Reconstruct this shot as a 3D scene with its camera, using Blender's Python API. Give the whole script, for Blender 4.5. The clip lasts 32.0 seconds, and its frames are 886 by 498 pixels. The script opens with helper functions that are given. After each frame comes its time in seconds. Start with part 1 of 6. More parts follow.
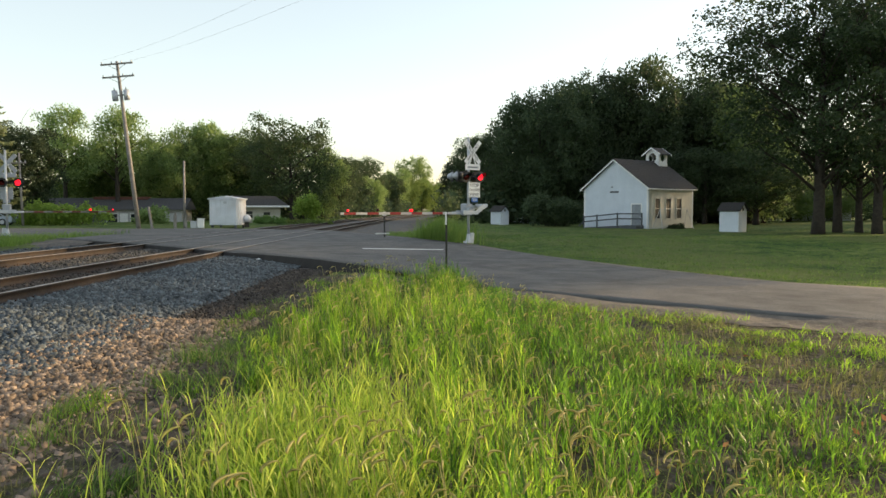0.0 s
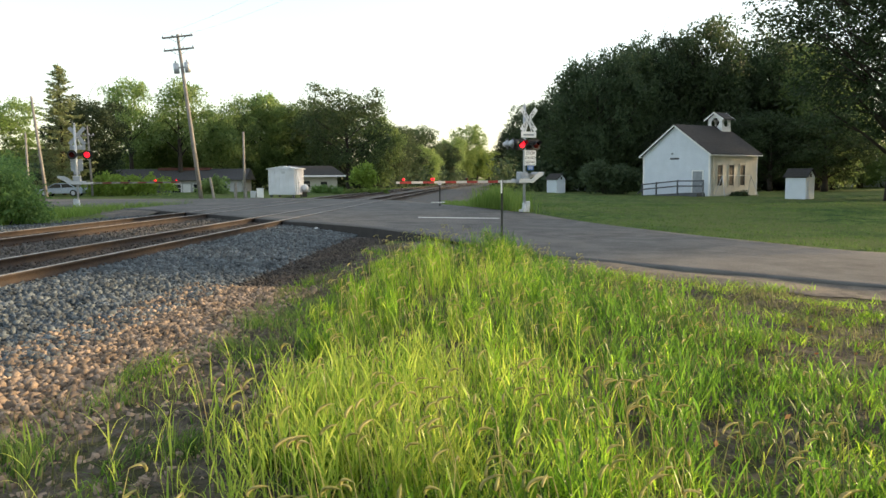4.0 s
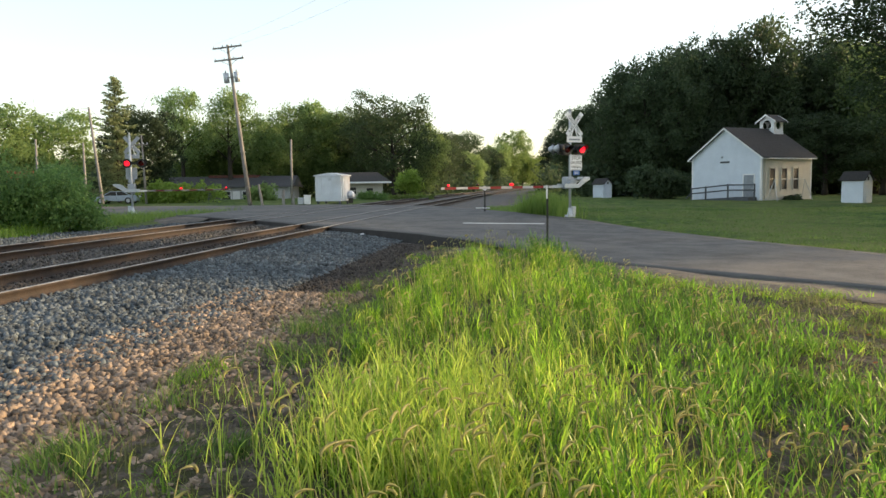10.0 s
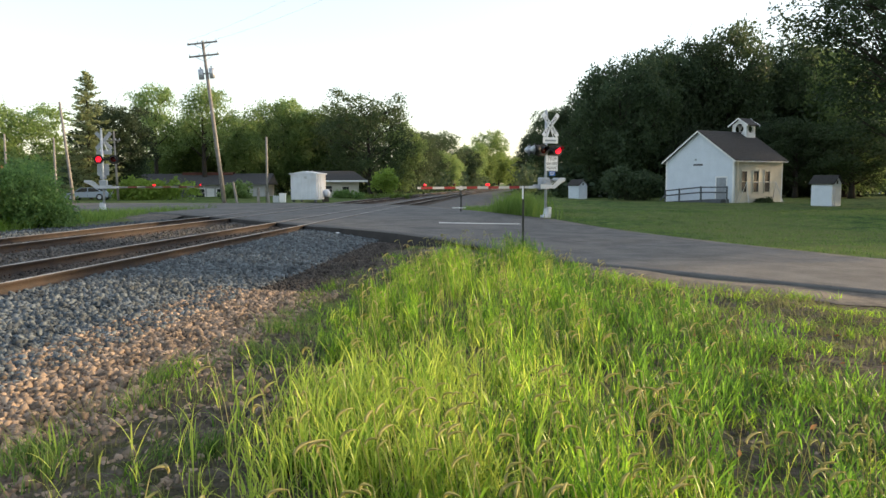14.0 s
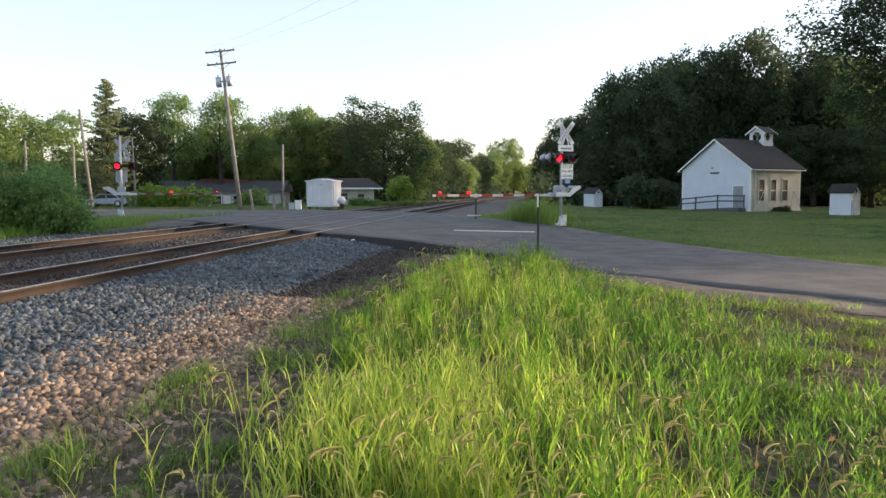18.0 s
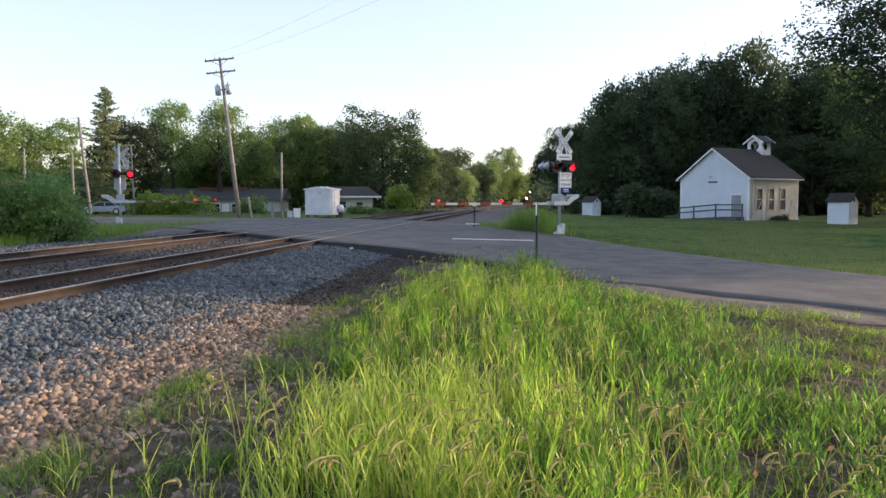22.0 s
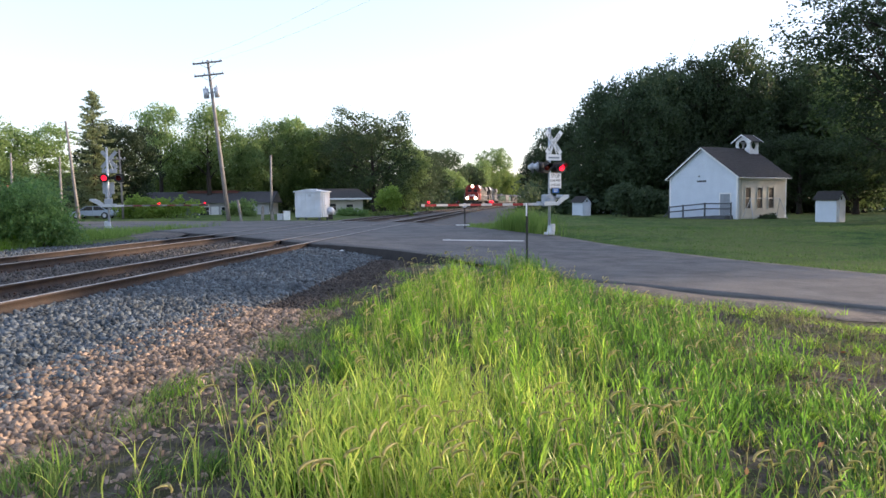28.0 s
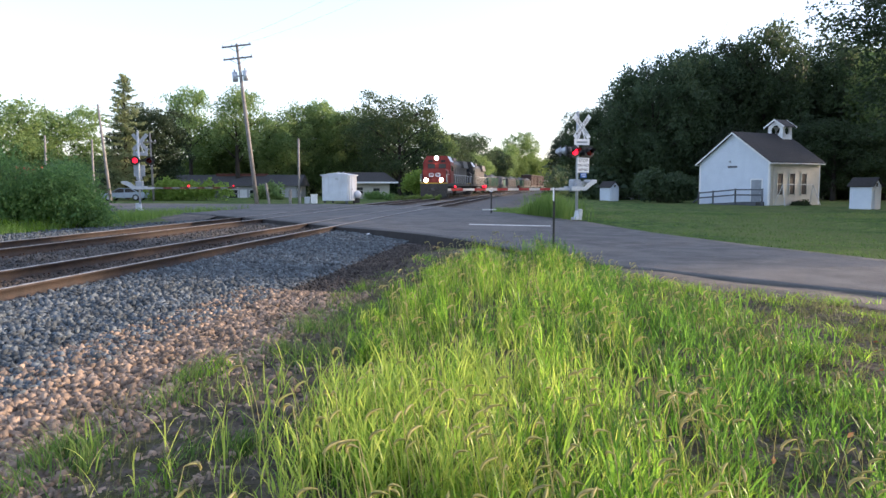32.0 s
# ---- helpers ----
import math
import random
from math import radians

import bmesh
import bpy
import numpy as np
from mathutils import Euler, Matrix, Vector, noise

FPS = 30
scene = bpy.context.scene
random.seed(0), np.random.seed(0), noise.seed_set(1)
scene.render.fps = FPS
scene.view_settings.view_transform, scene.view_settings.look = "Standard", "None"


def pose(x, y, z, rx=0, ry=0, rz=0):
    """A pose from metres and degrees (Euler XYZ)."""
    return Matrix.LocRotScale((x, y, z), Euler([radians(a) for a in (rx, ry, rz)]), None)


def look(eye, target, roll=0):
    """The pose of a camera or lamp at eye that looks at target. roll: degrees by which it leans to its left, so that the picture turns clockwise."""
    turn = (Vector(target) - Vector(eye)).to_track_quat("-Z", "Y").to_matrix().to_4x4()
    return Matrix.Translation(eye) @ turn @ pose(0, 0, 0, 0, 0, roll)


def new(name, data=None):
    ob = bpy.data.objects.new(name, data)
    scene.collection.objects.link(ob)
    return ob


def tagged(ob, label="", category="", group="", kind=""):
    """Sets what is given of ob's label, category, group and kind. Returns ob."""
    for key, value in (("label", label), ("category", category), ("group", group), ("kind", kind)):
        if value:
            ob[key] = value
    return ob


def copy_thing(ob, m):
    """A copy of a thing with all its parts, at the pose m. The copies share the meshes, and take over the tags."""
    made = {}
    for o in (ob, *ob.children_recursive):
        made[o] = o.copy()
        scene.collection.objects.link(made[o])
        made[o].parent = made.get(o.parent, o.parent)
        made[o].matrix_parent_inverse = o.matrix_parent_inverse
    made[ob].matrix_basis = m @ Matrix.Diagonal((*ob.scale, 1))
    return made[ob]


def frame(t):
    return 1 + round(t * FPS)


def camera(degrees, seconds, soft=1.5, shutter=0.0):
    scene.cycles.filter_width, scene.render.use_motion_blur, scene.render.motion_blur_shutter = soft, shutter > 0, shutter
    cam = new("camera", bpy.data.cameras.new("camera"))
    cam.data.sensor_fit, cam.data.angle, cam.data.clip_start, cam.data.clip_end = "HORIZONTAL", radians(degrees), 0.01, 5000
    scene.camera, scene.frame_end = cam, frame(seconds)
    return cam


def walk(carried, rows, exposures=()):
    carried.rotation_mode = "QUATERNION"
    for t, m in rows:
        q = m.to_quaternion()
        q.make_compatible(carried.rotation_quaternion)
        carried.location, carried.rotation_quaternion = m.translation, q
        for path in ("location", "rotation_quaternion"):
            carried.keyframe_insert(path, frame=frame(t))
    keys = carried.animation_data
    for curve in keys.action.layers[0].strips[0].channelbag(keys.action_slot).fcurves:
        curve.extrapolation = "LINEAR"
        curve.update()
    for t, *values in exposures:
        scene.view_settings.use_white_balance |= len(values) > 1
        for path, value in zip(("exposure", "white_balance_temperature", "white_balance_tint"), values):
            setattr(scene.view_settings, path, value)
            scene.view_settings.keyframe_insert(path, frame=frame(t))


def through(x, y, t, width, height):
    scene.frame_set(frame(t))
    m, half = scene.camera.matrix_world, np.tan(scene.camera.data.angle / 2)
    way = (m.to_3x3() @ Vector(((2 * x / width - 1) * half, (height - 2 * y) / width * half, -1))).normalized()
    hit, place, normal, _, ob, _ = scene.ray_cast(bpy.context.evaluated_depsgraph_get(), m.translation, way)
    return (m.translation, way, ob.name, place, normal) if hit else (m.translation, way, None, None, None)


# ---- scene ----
cam = camera(62.0, 32.0, soft=1.5)
EYE = (0.0, 0.0, 1.70)
# seconds, yaw, pitch, roll of a hand-held camera that stays at one spot
PATH = [
    (0, -6.45, -3.07, 0.04),
    (0.5, -6.21, -3.59, 0.43),
    (1, -5.72, -4.02, 0.79),
    (1.5, -5.83, -4.61, 0.71),
    (2, -4.19, -5.36, -0.20),
    (2.5, -2.10, -6.12, -0.29),
    (4.5, -2.46, -5.03, 0.78),
    (5, -2.75, -4.50, 1.13),
    (5.5, -3.18, -3.95, 0.79),
    (6, -3.61, -3.64, 0.49),
    (6.5, -3.84, -3.68, 0.40),
    (7, -3.45, -4.36, 0.58),
    (7.5, -2.33, -4.89, 0.20),
    (8, -1.31, -4.92, 0.32),
    (8.5, -0.78, -5.00, 0.03),
    (9, 0.00, -5.17, 0.00),
    (9.5, 0.86, -5.26, 0.35),
    (10, 1.31, -5.00, 0.82),
    (10.5, 0.83, -4.89, 0.73),
    (11, 0.27, -4.82, 0.90),
    (11.5, 0.01, -4.82, 1.03),
    (12, -0.14, -4.88, 1.18),
    (12.5, -0.19, -4.92, 0.95),
    (13, -0.40, -4.99, 0.58),
    (13.5, -0.51, -5.04, 0.49),
    (14, -0.52, -5.05, 0.25),
    (14.5, -0.52, -5.04, 0.12),
    (16.5, -0.40, -4.55, 0.36),
    (17, -0.54, -4.48, 0.38),
    (17.5, -0.64, -4.46, 0.07),
    (18, 0.64, -4.46, 0.07),
    (18.5, 1.81, -4.43, 0.07),
    (19, 2.06, -4.36, -0.09),
    (19.5, 1.69, -4.19, 0.37),
    (20, 0.04, -3.83, 0.14),
    (20.5, -0.37, -3.74, -0.01),
    (21, -0.09, -3.90, -0.15),
    (21.5, 0.71, -3.87, -0.44),
    (22, 0.53, -3.81, -0.04),
    (22.5, -0.71, -3.78, -0.10),
    (23, -0.95, -3.94, -0.50),
    (23.5, -0.63, -4.03, -0.41),
    (24, -0.63, -4.06, -0.32),
    (24.5, -0.69, -3.95, -0.15),
    (25, -0.74, -3.80, -0.24),
    (25.5, -0.85, -3.72, 0.02),
    (27.5, -0.31, -3.71, 0.30),
    (28, -0.23, -3.71, 0.45),
    (28.5, -0.04, -3.74, 0.51),
    (29, 0.12, -3.85, 0.47),
    (29.5, 0.25, -3.90, 0.40),
    (30, 0.43, -3.92, 0.29),
    (30.5, 0.47, -4.25, 0.29),
    (31, 0.82, -4.70, 0.20),
    (31.5, 1.38, -4.81, 0.25),
    (32, 1.83, -4.92, 0.10),
]
# seconds, stops, kelvin, tint: the camera opens up as the sun goes down
STOPS = [(0.0, 0.84, 7200, 11), (4.0, 1.10, 7100, 11), (10.0, 1.00, 6950, 12), (14.0, 1.05, 6800, 13), (18.0, 0.93, 6450, 18), (22.5, 0.89, 6150, 22), (25.0, 0.98, 5950, 22), (28.0, 1.10, 5900, 22), (32.0, 1.18, 5800, 22)]
walk(cam, [(t, pose(*EYE, 90 + p, r, y)) for t, y, p, r in PATH], STOPS)

# ---------------------------------------------------------------- world and sun
SUN_AZ, SUN_EL = 75.0, 11.0      # degrees clockwise from +y, above the horizon
world = bpy.data.worlds.new("sky")
scene.world = world
world.use_nodes = True
wn = world.node_tree
sky = wn.nodes.new("ShaderNodeTexSky")
sky.sky_type = "NISHITA"
sky.sun_disc = False
sky.sun_elevation, sky.sun_rotation = radians(SUN_EL), radians(SUN_AZ)
sky.air_density, sky.dust_density, sky.ozone_density = 1.0, 0.9, 1.0
wn.links.new(sky.outputs[0], wn.nodes["Background"].inputs[0])
wn.nodes["Background"].inputs[1].default_value = 0.12
veil = wn.nodes.new("ShaderNodeBackground")         # thin even veil of evening haze
veil.inputs[0].default_value, veil.inputs[1].default_value = (0.88, 0.95, 1.0, 1), 0.245
both = wn.nodes.new("ShaderNodeAddShader")
wn.links.new(wn.nodes["Background"].outputs[0], both.inputs[0])
wn.links.new(veil.outputs[0], both.inputs[1])
wn.links.new(both.outputs[0], wn.nodes["World Output"].inputs["Surface"])
sun = new("sun", bpy.data.lights.new("sun", "SUN"))
sun.data.energy, sun.data.angle, sun.data.color = 4.2, radians(0.8), (1.0, 0.75, 0.45)
sa, se = radians(SUN_AZ), radians(SUN_EL)
sun.matrix_world = look((math.sin(sa) * math.cos(se) * 60, math.cos(sa) * math.cos(se) * 60, math.sin(se) * 60), (0, 0, 0))
scene.view_settings.exposure = 0.0


# ---------------------------------------------------------------- materials
def mat(name, c1, c2=None, scale=6.0, rough=0.7, metal=0.0, bump=0.15, fine=60.0, vary=0.0, stain=None, spec=0.4, island=0.0, grain=0.5):
    """Two-scale procedural surface: coarse mix of c1 and c2, fine grain, bump, random value per object or island."""
    m = bpy.data.materials.new(name)
    m.use_nodes = True
    nt = m.node_tree
    N, L = nt.nodes.new, nt.links.new
    bs = nt.nodes["Principled BSDF"]
    tc = N("ShaderNodeTexCoord")
    n1 = N("ShaderNodeTexNoise")
    n1.inputs["Scale"].default_value, n1.inputs["Detail"].default_value = scale, 6
    n2 = N("ShaderNodeTexNoise")
    n2.inputs["Scale"].default_value, n2.inputs["Detail"].default_value = fine, 3
    L(tc.outputs["Object"], n1.inputs["Vector"])
    L(tc.outputs["Object"], n2.inputs["Vector"])
    ramp = N("ShaderNodeValToRGB")
    ramp.color_ramp.elements[0].position, ramp.color_ramp.elements[1].position = 0.35, 0.65
    c2 = c2 or tuple(x * 0.75 for x in c1)
    ramp.color_ramp.elements[0].color, ramp.color_ramp.elements[1].color = (*c1, 1), (*c2, 1)
    L(n1.outputs["Fac"], ramp.inputs["Fac"])
    col = ramp.outputs["Color"]
    if stain:
        n3 = N("ShaderNodeTexNoise")
        n3.inputs["Scale"].default_value, n3.inputs["Detail"].default_value = scale * 0.23, 5
        L(tc.outputs["Object"], n3.inputs["Vector"])
        r3 = N("ShaderNodeValToRGB")
        r3.color_ramp.elements[0].position, r3.color_ramp.elements[1].position = 0.5, 0.68
        L(n3.outputs["Fac"], r3.inputs["Fac"])
        mx = N("ShaderNodeMixRGB")
        L(r3.outputs["Color"], mx.inputs[0])
        L(col, mx.inputs[1])
        mx.inputs[2].default_value = (*stain, 1)
        col = mx.outputs[0]
    hs = N("ShaderNodeHueSaturation")
    L(col, hs.inputs["Color"])
    val = N("ShaderNodeMath")
    val.operation = "MULTIPLY_ADD"
    L(n2.outputs["Fac"], val.inputs[0])
    val.inputs[1].default_value, val.inputs[2].default_value = grain, 1 - grain / 2
    out = val.outputs[0]
    if vary or island:
        rnd = N("ShaderNodeObjectInfo").outputs["Random"] if vary else N("ShaderNodeNewGeometry").outputs["Random Per Island"]
        add = N("ShaderNodeMath")
        add.operation = "MULTIPLY_ADD"
        L(rnd, add.inputs[0])
        add.inputs[1].default_value, add.inputs[2].default_value = (vary or island), 1 - (vary or island) / 2
        mul = N("ShaderNodeMath")
        mul.operation = "MULTIPLY"
        L(out, mul.inputs[0])
        L(add.outputs[0], mul.inputs[1])
        out = mul.outputs[0]
    L(out, hs.inputs["Value"])
    L(hs.outputs["Color"], bs.inputs["Base Color"])
    bs.inputs["Roughness"].default_value, bs.inputs["Metallic"].default_value = rough, metal
    bs.inputs["Specular IOR Level"].default_value = spec
    if bump:
        bp = N("ShaderNodeBump")
        bp.inputs["Strength"].default_value, bp.inputs["Distance"].default_value = bump, 0.02
        L(n2.outputs["Fac"], bp.inputs["Height"])
        L(bp.outputs["Normal"], bs.inputs["Normal"])
    return m


def leaf_mat(name, c1, c2, through=0.45, rough=0.55, hue=0.0, gain=0.5, patch=0.0, gloss=0.3):
    """Leaves and blades: diffuse, gloss and light passing through; each piece its own shade."""
    m = bpy.data.materials.new(name)
    m.use_nodes = True
    nt = m.node_tree
    N, L = nt.nodes.new, nt.links.new
    bs, out = nt.nodes["Principled BSDF"], nt.nodes["Material Output"]
    geo, info = N("ShaderNodeNewGeometry"), N("ShaderNodeObjectInfo")
    mx = N("ShaderNodeMixRGB")
    L(geo.outputs["Random Per Island"], mx.inputs[0])
    mx.inputs[1].default_value, mx.inputs[2].default_value = (*c1, 1), (*c2, 1)
    hs = N("ShaderNodeHueSaturation")
    L(mx.outputs[0], hs.inputs["Color"])
    ad = N("ShaderNodeMath")
    ad.operation = "MULTIPLY_ADD"
    L(info.outputs["Random"], ad.inputs[0])
    ad.inputs[1].default_value, ad.inputs[2].default_value = gain, 1 - gain / 2
    value = ad.outputs[0]
    if patch:                                       # stands of paler and darker growth
        tc, n = N("ShaderNodeTexCoord"), N("ShaderNodeTexNoise")
        n.inputs["Scale"].default_value, n.inputs["Detail"].default_value = 2.3, 4
        L(tc.outputs["Object"], n.inputs["Vector"])
        pa, mu = N("ShaderNodeMath"), N("ShaderNodeMath")
        pa.operation, mu.operation = "MULTIPLY_ADD", "MULTIPLY"
        L(n.outputs["Fac"], pa.inputs[0])
        pa.inputs[1].default_value, pa.inputs[2].default_value = patch, 1 - patch / 2
        L(value, mu.inputs[0])
        L(pa.outputs[0], mu.inputs[1])
        value = mu.outputs[0]
    L(value, hs.inputs["Value"])
    L(hs.outputs["Color"], bs.inputs["Base Color"])
    bs.inputs["Roughness"].default_value = rough
    bs.inputs["Specular IOR Level"].default_value = gloss
    tr = N("ShaderNodeBsdfTranslucent")
    h2 = N("ShaderNodeHueSaturation")
    h2.inputs["Value"].default_value, h2.inputs["Saturation"].default_value = 1.6, 0.95
    h2.inputs["Hue"].default_value = 0.5 - hue
    L(hs.outputs["Color"], h2.inputs["Color"])
    L(h2.outputs["Color"], tr.inputs["Color"])
    sh = N("ShaderNodeMixShader")
    sh.inputs[0].default_value = through
    L(bs.outputs[0], sh.inputs[1])
    L(tr.outputs[0], sh.inputs[2])
    L(sh.outputs[0], out.inputs["Surface"])
    return m


def glow(name, color, strength):
    m = bpy.data.materials.new(name)
    m.use_nodes = True
    bs = m.node_tree.nodes["Principled BSDF"]
    bs.inputs["Base Color"].default_value = (*color, 1)
    bs.inputs["Emission Color"].default_value = (*color, 1)
    bs.inputs["Emission Strength"].default_value = strength
    return m


def ground_mat(name, cols, scales, bump=0.6):
    """Soil and turf: three colours mixed by noise at two sizes."""
    m = bpy.data.materials.new(name)
    m.use_nodes = True
    nt = m.node_tree
    N, L = nt.nodes.new, nt.links.new
    bs = nt.nodes["Principled BSDF"]
    tc = N("ShaderNodeTexCoord")
    col = None
    for k, (c, s) in enumerate(zip(cols, scales)):
        if k == 0:
            rgb = N("ShaderNodeRGB")
            rgb.outputs[0].default_value = (*c, 1)
            col = rgb.outputs[0]
            continue
        n = N("ShaderNodeTexNoise")
        n.inputs["Scale"].default_value, n.inputs["Detail"].default_value = s, 7
        L(tc.outputs["Object"], n.inputs["Vector"])
        r = N("ShaderNodeValToRGB")
        r.color_ramp.elements[0].position, r.color_ramp.elements[1].position = 0.44, 0.6
        L(n.outputs["Fac"], r.inputs["Fac"])
        mx = N("ShaderNodeMixRGB")
        L(r.outputs["Color"], mx.inputs[0])
        L(col, mx.inputs[1])
        mx.inputs[2].default_value = (*c, 1)
        col = mx.outputs[0]
    n = N("ShaderNodeTexNoise")
    n.inputs["Scale"].default_value, n.inputs["Detail"].default_value = 45, 5
    L(tc.outputs["Object"], n.inputs["Vector"])
    hs = N("ShaderNodeHueSaturation")
    v = N("ShaderNodeMath")
    v.operation = "MULTIPLY_ADD"
    L(n.outputs["Fac"], v.inputs[0])
    v.inputs[1].default_value, v.inputs[2].default_value = 0.9, 0.55
    L(v.outputs[0], hs.inputs["Value"])
    L(col, hs.inputs["Color"])
    L(hs.outputs["Color"], bs.inputs["Base Color"])
    bs.inputs["Roughness"].default_value, bs.inputs["Specular IOR Level"].default_value = 0.95, 0.1
    bp = N("ShaderNodeBump")
    bp.inputs["Strength"].default_value, bp.inputs["Distance"].default_value = bump, 0.05
    L(n.outputs["Fac"], bp.inputs["Height"])
    L(bp.outputs["Normal"], bs.inputs["Normal"])
    return m


TURF = ground_mat("turf", [(0.064, 0.112, 0.03), (0.135, 0.175, 0.052), (0.033, 0.07, 0.02), (0.11, 0.135, 0.045)], [1, 0.33, 1.7, 0.12])
DIRT = ground_mat("dirt", [(0.09, 0.074, 0.058), (0.045, 0.038, 0.032), (0.065, 0.070, 0.032), (0.13, 0.112, 0.092)], [1, 1.9, 0.8, 7.0], 1.0)
ASPHALT = mat("asphalt", (0.122, 0.119, 0.114), (0.068, 0.067, 0.065), 1.3, 0.85, bump=0.6, fine=85, stain=(0.135, 0.126, 0.116), grain=1.3)
SHOULDER = mat("shoulder_gravel", (0.13, 0.113, 0.097), (0.062, 0.055, 0.049), 5, 0.95, bump=1.0, fine=24, stain=(0.17, 0.14, 0.11), grain=1.2)
SIGN_BACK = mat("sign_back", (0.36, 0.39, 0.43), (0.29, 0.32, 0.35), 5, 0.6, metal=0.2, bump=0.0)
TAR = mat("tar_edge", (0.022, 0.021, 0.02), (0.035, 0.032, 0.03), 3, 0.9, bump=0.6, fine=40)
PAINT_WHITE = mat("road_paint", (0.72, 0.72, 0.69), (0.55, 0.55, 0.52), 9, 0.7, fine=90)
BED = mat("ballast_bed", (0.12, 0.115, 0.11), (0.075, 0.07, 0.067), 14, 0.95, bump=1.0, fine=26, stain=(0.16, 0.13, 0.10))
STONE = mat("ballast_stone", (0.118, 0.138, 0.150), (0.054, 0.066, 0.073), 3, 0.85, bump=0.3, fine=70, island=1.1)
STONE_MID = mat("dark_ballast_stone", (0.098, 0.095, 0.09), (0.055, 0.052, 0.05), 3, 0.9, bump=0.3, fine=70, island=0.9)
STONE_BROWN = mat("brown_stone", (0.078, 0.067, 0.058), (0.046, 0.039, 0.034), 3, 0.95, bump=0.3, fine=70, island=0.9)
STONE_TAN = mat("tan_stone", (0.30, 0.225, 0.165), (0.15, 0.112, 0.082), 3, 0.9, bump=0.3, fine=70, island=1.1)
RAIL_SIDE = mat("rail_rust", (0.043, 0.029, 0.022), (0.026, 0.020, 0.017), 5, 0.8, metal=0.1, bump=0.3, fine=60)
RAIL_TOP = mat("rail_head", (0.40, 0.38, 0.36), (0.24, 0.21, 0.18), 4, 0.5, metal=0.7, bump=0.05)
TIE = mat("tie_wood", (0.075, 0.055, 0.042), (0.12, 0.095, 0.075), 4, 0.9, bump=0.6, fine=30, vary=0.6)
PLATE = mat("tie_plate", (0.10, 0.055, 0.035), (0.06, 0.04, 0.03), 8, 0.8, metal=0.2)
STEEL_DARK = mat("dark_steel", (0.035, 0.04, 0.035), (0.05, 0.045, 0.04), 8, 0.6, metal=0.3)
GALV = mat("aluminium_paint", (0.52, 0.55, 0.59), (0.42, 0.45, 0.49), 6, 0.45, metal=0.35, bump=0.05)
WHITE = mat("white_paint", (0.78, 0.79, 0.80), (0.70, 0.71, 0.72), 2, 0.6, bump=0.08, fine=50)
# white shed paint with the blue of its shade put in
SHED_SHADED = mat("shed_paint", (0.62, 0.655, 0.71), (0.54, 0.575, 0.63), 1.5, 0.5, bump=0.06, fine=30, stain=(0.50, 0.50, 0.50))
SIGN_WHITE = mat("sign_white", (0.76, 0.77, 0.78), (0.70, 0.71, 0.72), 5, 0.45, bump=0.0)
BLACK = mat("black_paint", (0.012, 0.012, 0.013), (0.02, 0.02, 0.02), 5, 0.5, bump=0.02)
BLUE = mat("sign_blue", (0.02, 0.13, 0.42), (0.025, 0.11, 0.36), 5, 0.5, bump=0.0)
# darker, duller red for the back stripes of the gate arm
RED_DULL = mat("faded_red_back", (0.13, 0.035, 0.03), (0.10, 0.03, 0.028), 5, 0.7, bump=0.0)
ARM_WHITE = mat("arm_white", (0.50, 0.49, 0.48), (0.42, 0.41, 0.40), 5, 0.6, bump=0.0)
ARM_BACK = mat("dull_arm_back", (0.19, 0.185, 0.175), (0.15, 0.145, 0.14), 5, 0.7, bump=0.0)
RED_TAPE = mat("red_tape", (0.27, 0.016, 0.018), (0.21, 0.015, 0.016), 5, 0.5, bump=0.0)
LENS_RED = mat("lens_dark_red", (0.10, 0.006, 0.006), (0.06, 0.004, 0.004), 5, 0.25, bump=0.0)
GLOW_RED = glow("lit_red_lens", (1.0, 0.008, 0.022), 1.35)
GLOW_WARM = glow("headlight_glow", (1.0, 0.80, 0.52), 60.0)
POLE_WOOD = mat("pole_wood", (0.27, 0.255, 0.24), (0.19, 0.178, 0.167), 3, 0.9, bump=0.5, fine=25)
WIRE = mat("wire", (0.04, 0.04, 0.045), None, 5, 0.6, bump=0)
BARK = mat("bark", (0.05, 0.042, 0.034), (0.03, 0.025, 0.021), 5, 0.95, bump=0.9, fine=22)
LEAF = leaf_mat("leaf_green", (0.105, 0.17, 0.056), (0.185, 0.255, 0.085), 0.5, gain=0.5)
# the next two leaf colours carry the shade of back-lit trees
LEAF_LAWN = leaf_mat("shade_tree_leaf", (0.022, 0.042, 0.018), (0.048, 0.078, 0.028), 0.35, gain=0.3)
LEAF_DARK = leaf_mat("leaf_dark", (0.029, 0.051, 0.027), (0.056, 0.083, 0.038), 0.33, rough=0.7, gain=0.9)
LEAF_LIGHT = leaf_mat("leaf_yellowgreen", (0.08, 0.135, 0.03), (0.14, 0.19, 0.045), 0.5, gain=0.4)
# brightened yellow-green: sunlight put into the colour of the garden shrubs
LEAF_HEDGE = leaf_mat("hedge_leaf", (0.15, 0.25, 0.04), (0.26, 0.36, 0.065), 0.5, gain=0.2)
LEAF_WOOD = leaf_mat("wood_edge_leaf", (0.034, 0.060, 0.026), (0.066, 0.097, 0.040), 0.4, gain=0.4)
LEAF_OLIVE = leaf_mat("woodland_leaf", (0.048, 0.082, 0.032), (0.09, 0.13, 0.048), 0.45, gain=0.5)
LEAF_BUSH = leaf_mat("bush_leaf", (0.075, 0.16, 0.048), (0.16, 0.265, 0.07), 0.42, gain=0.3, patch=1.0)
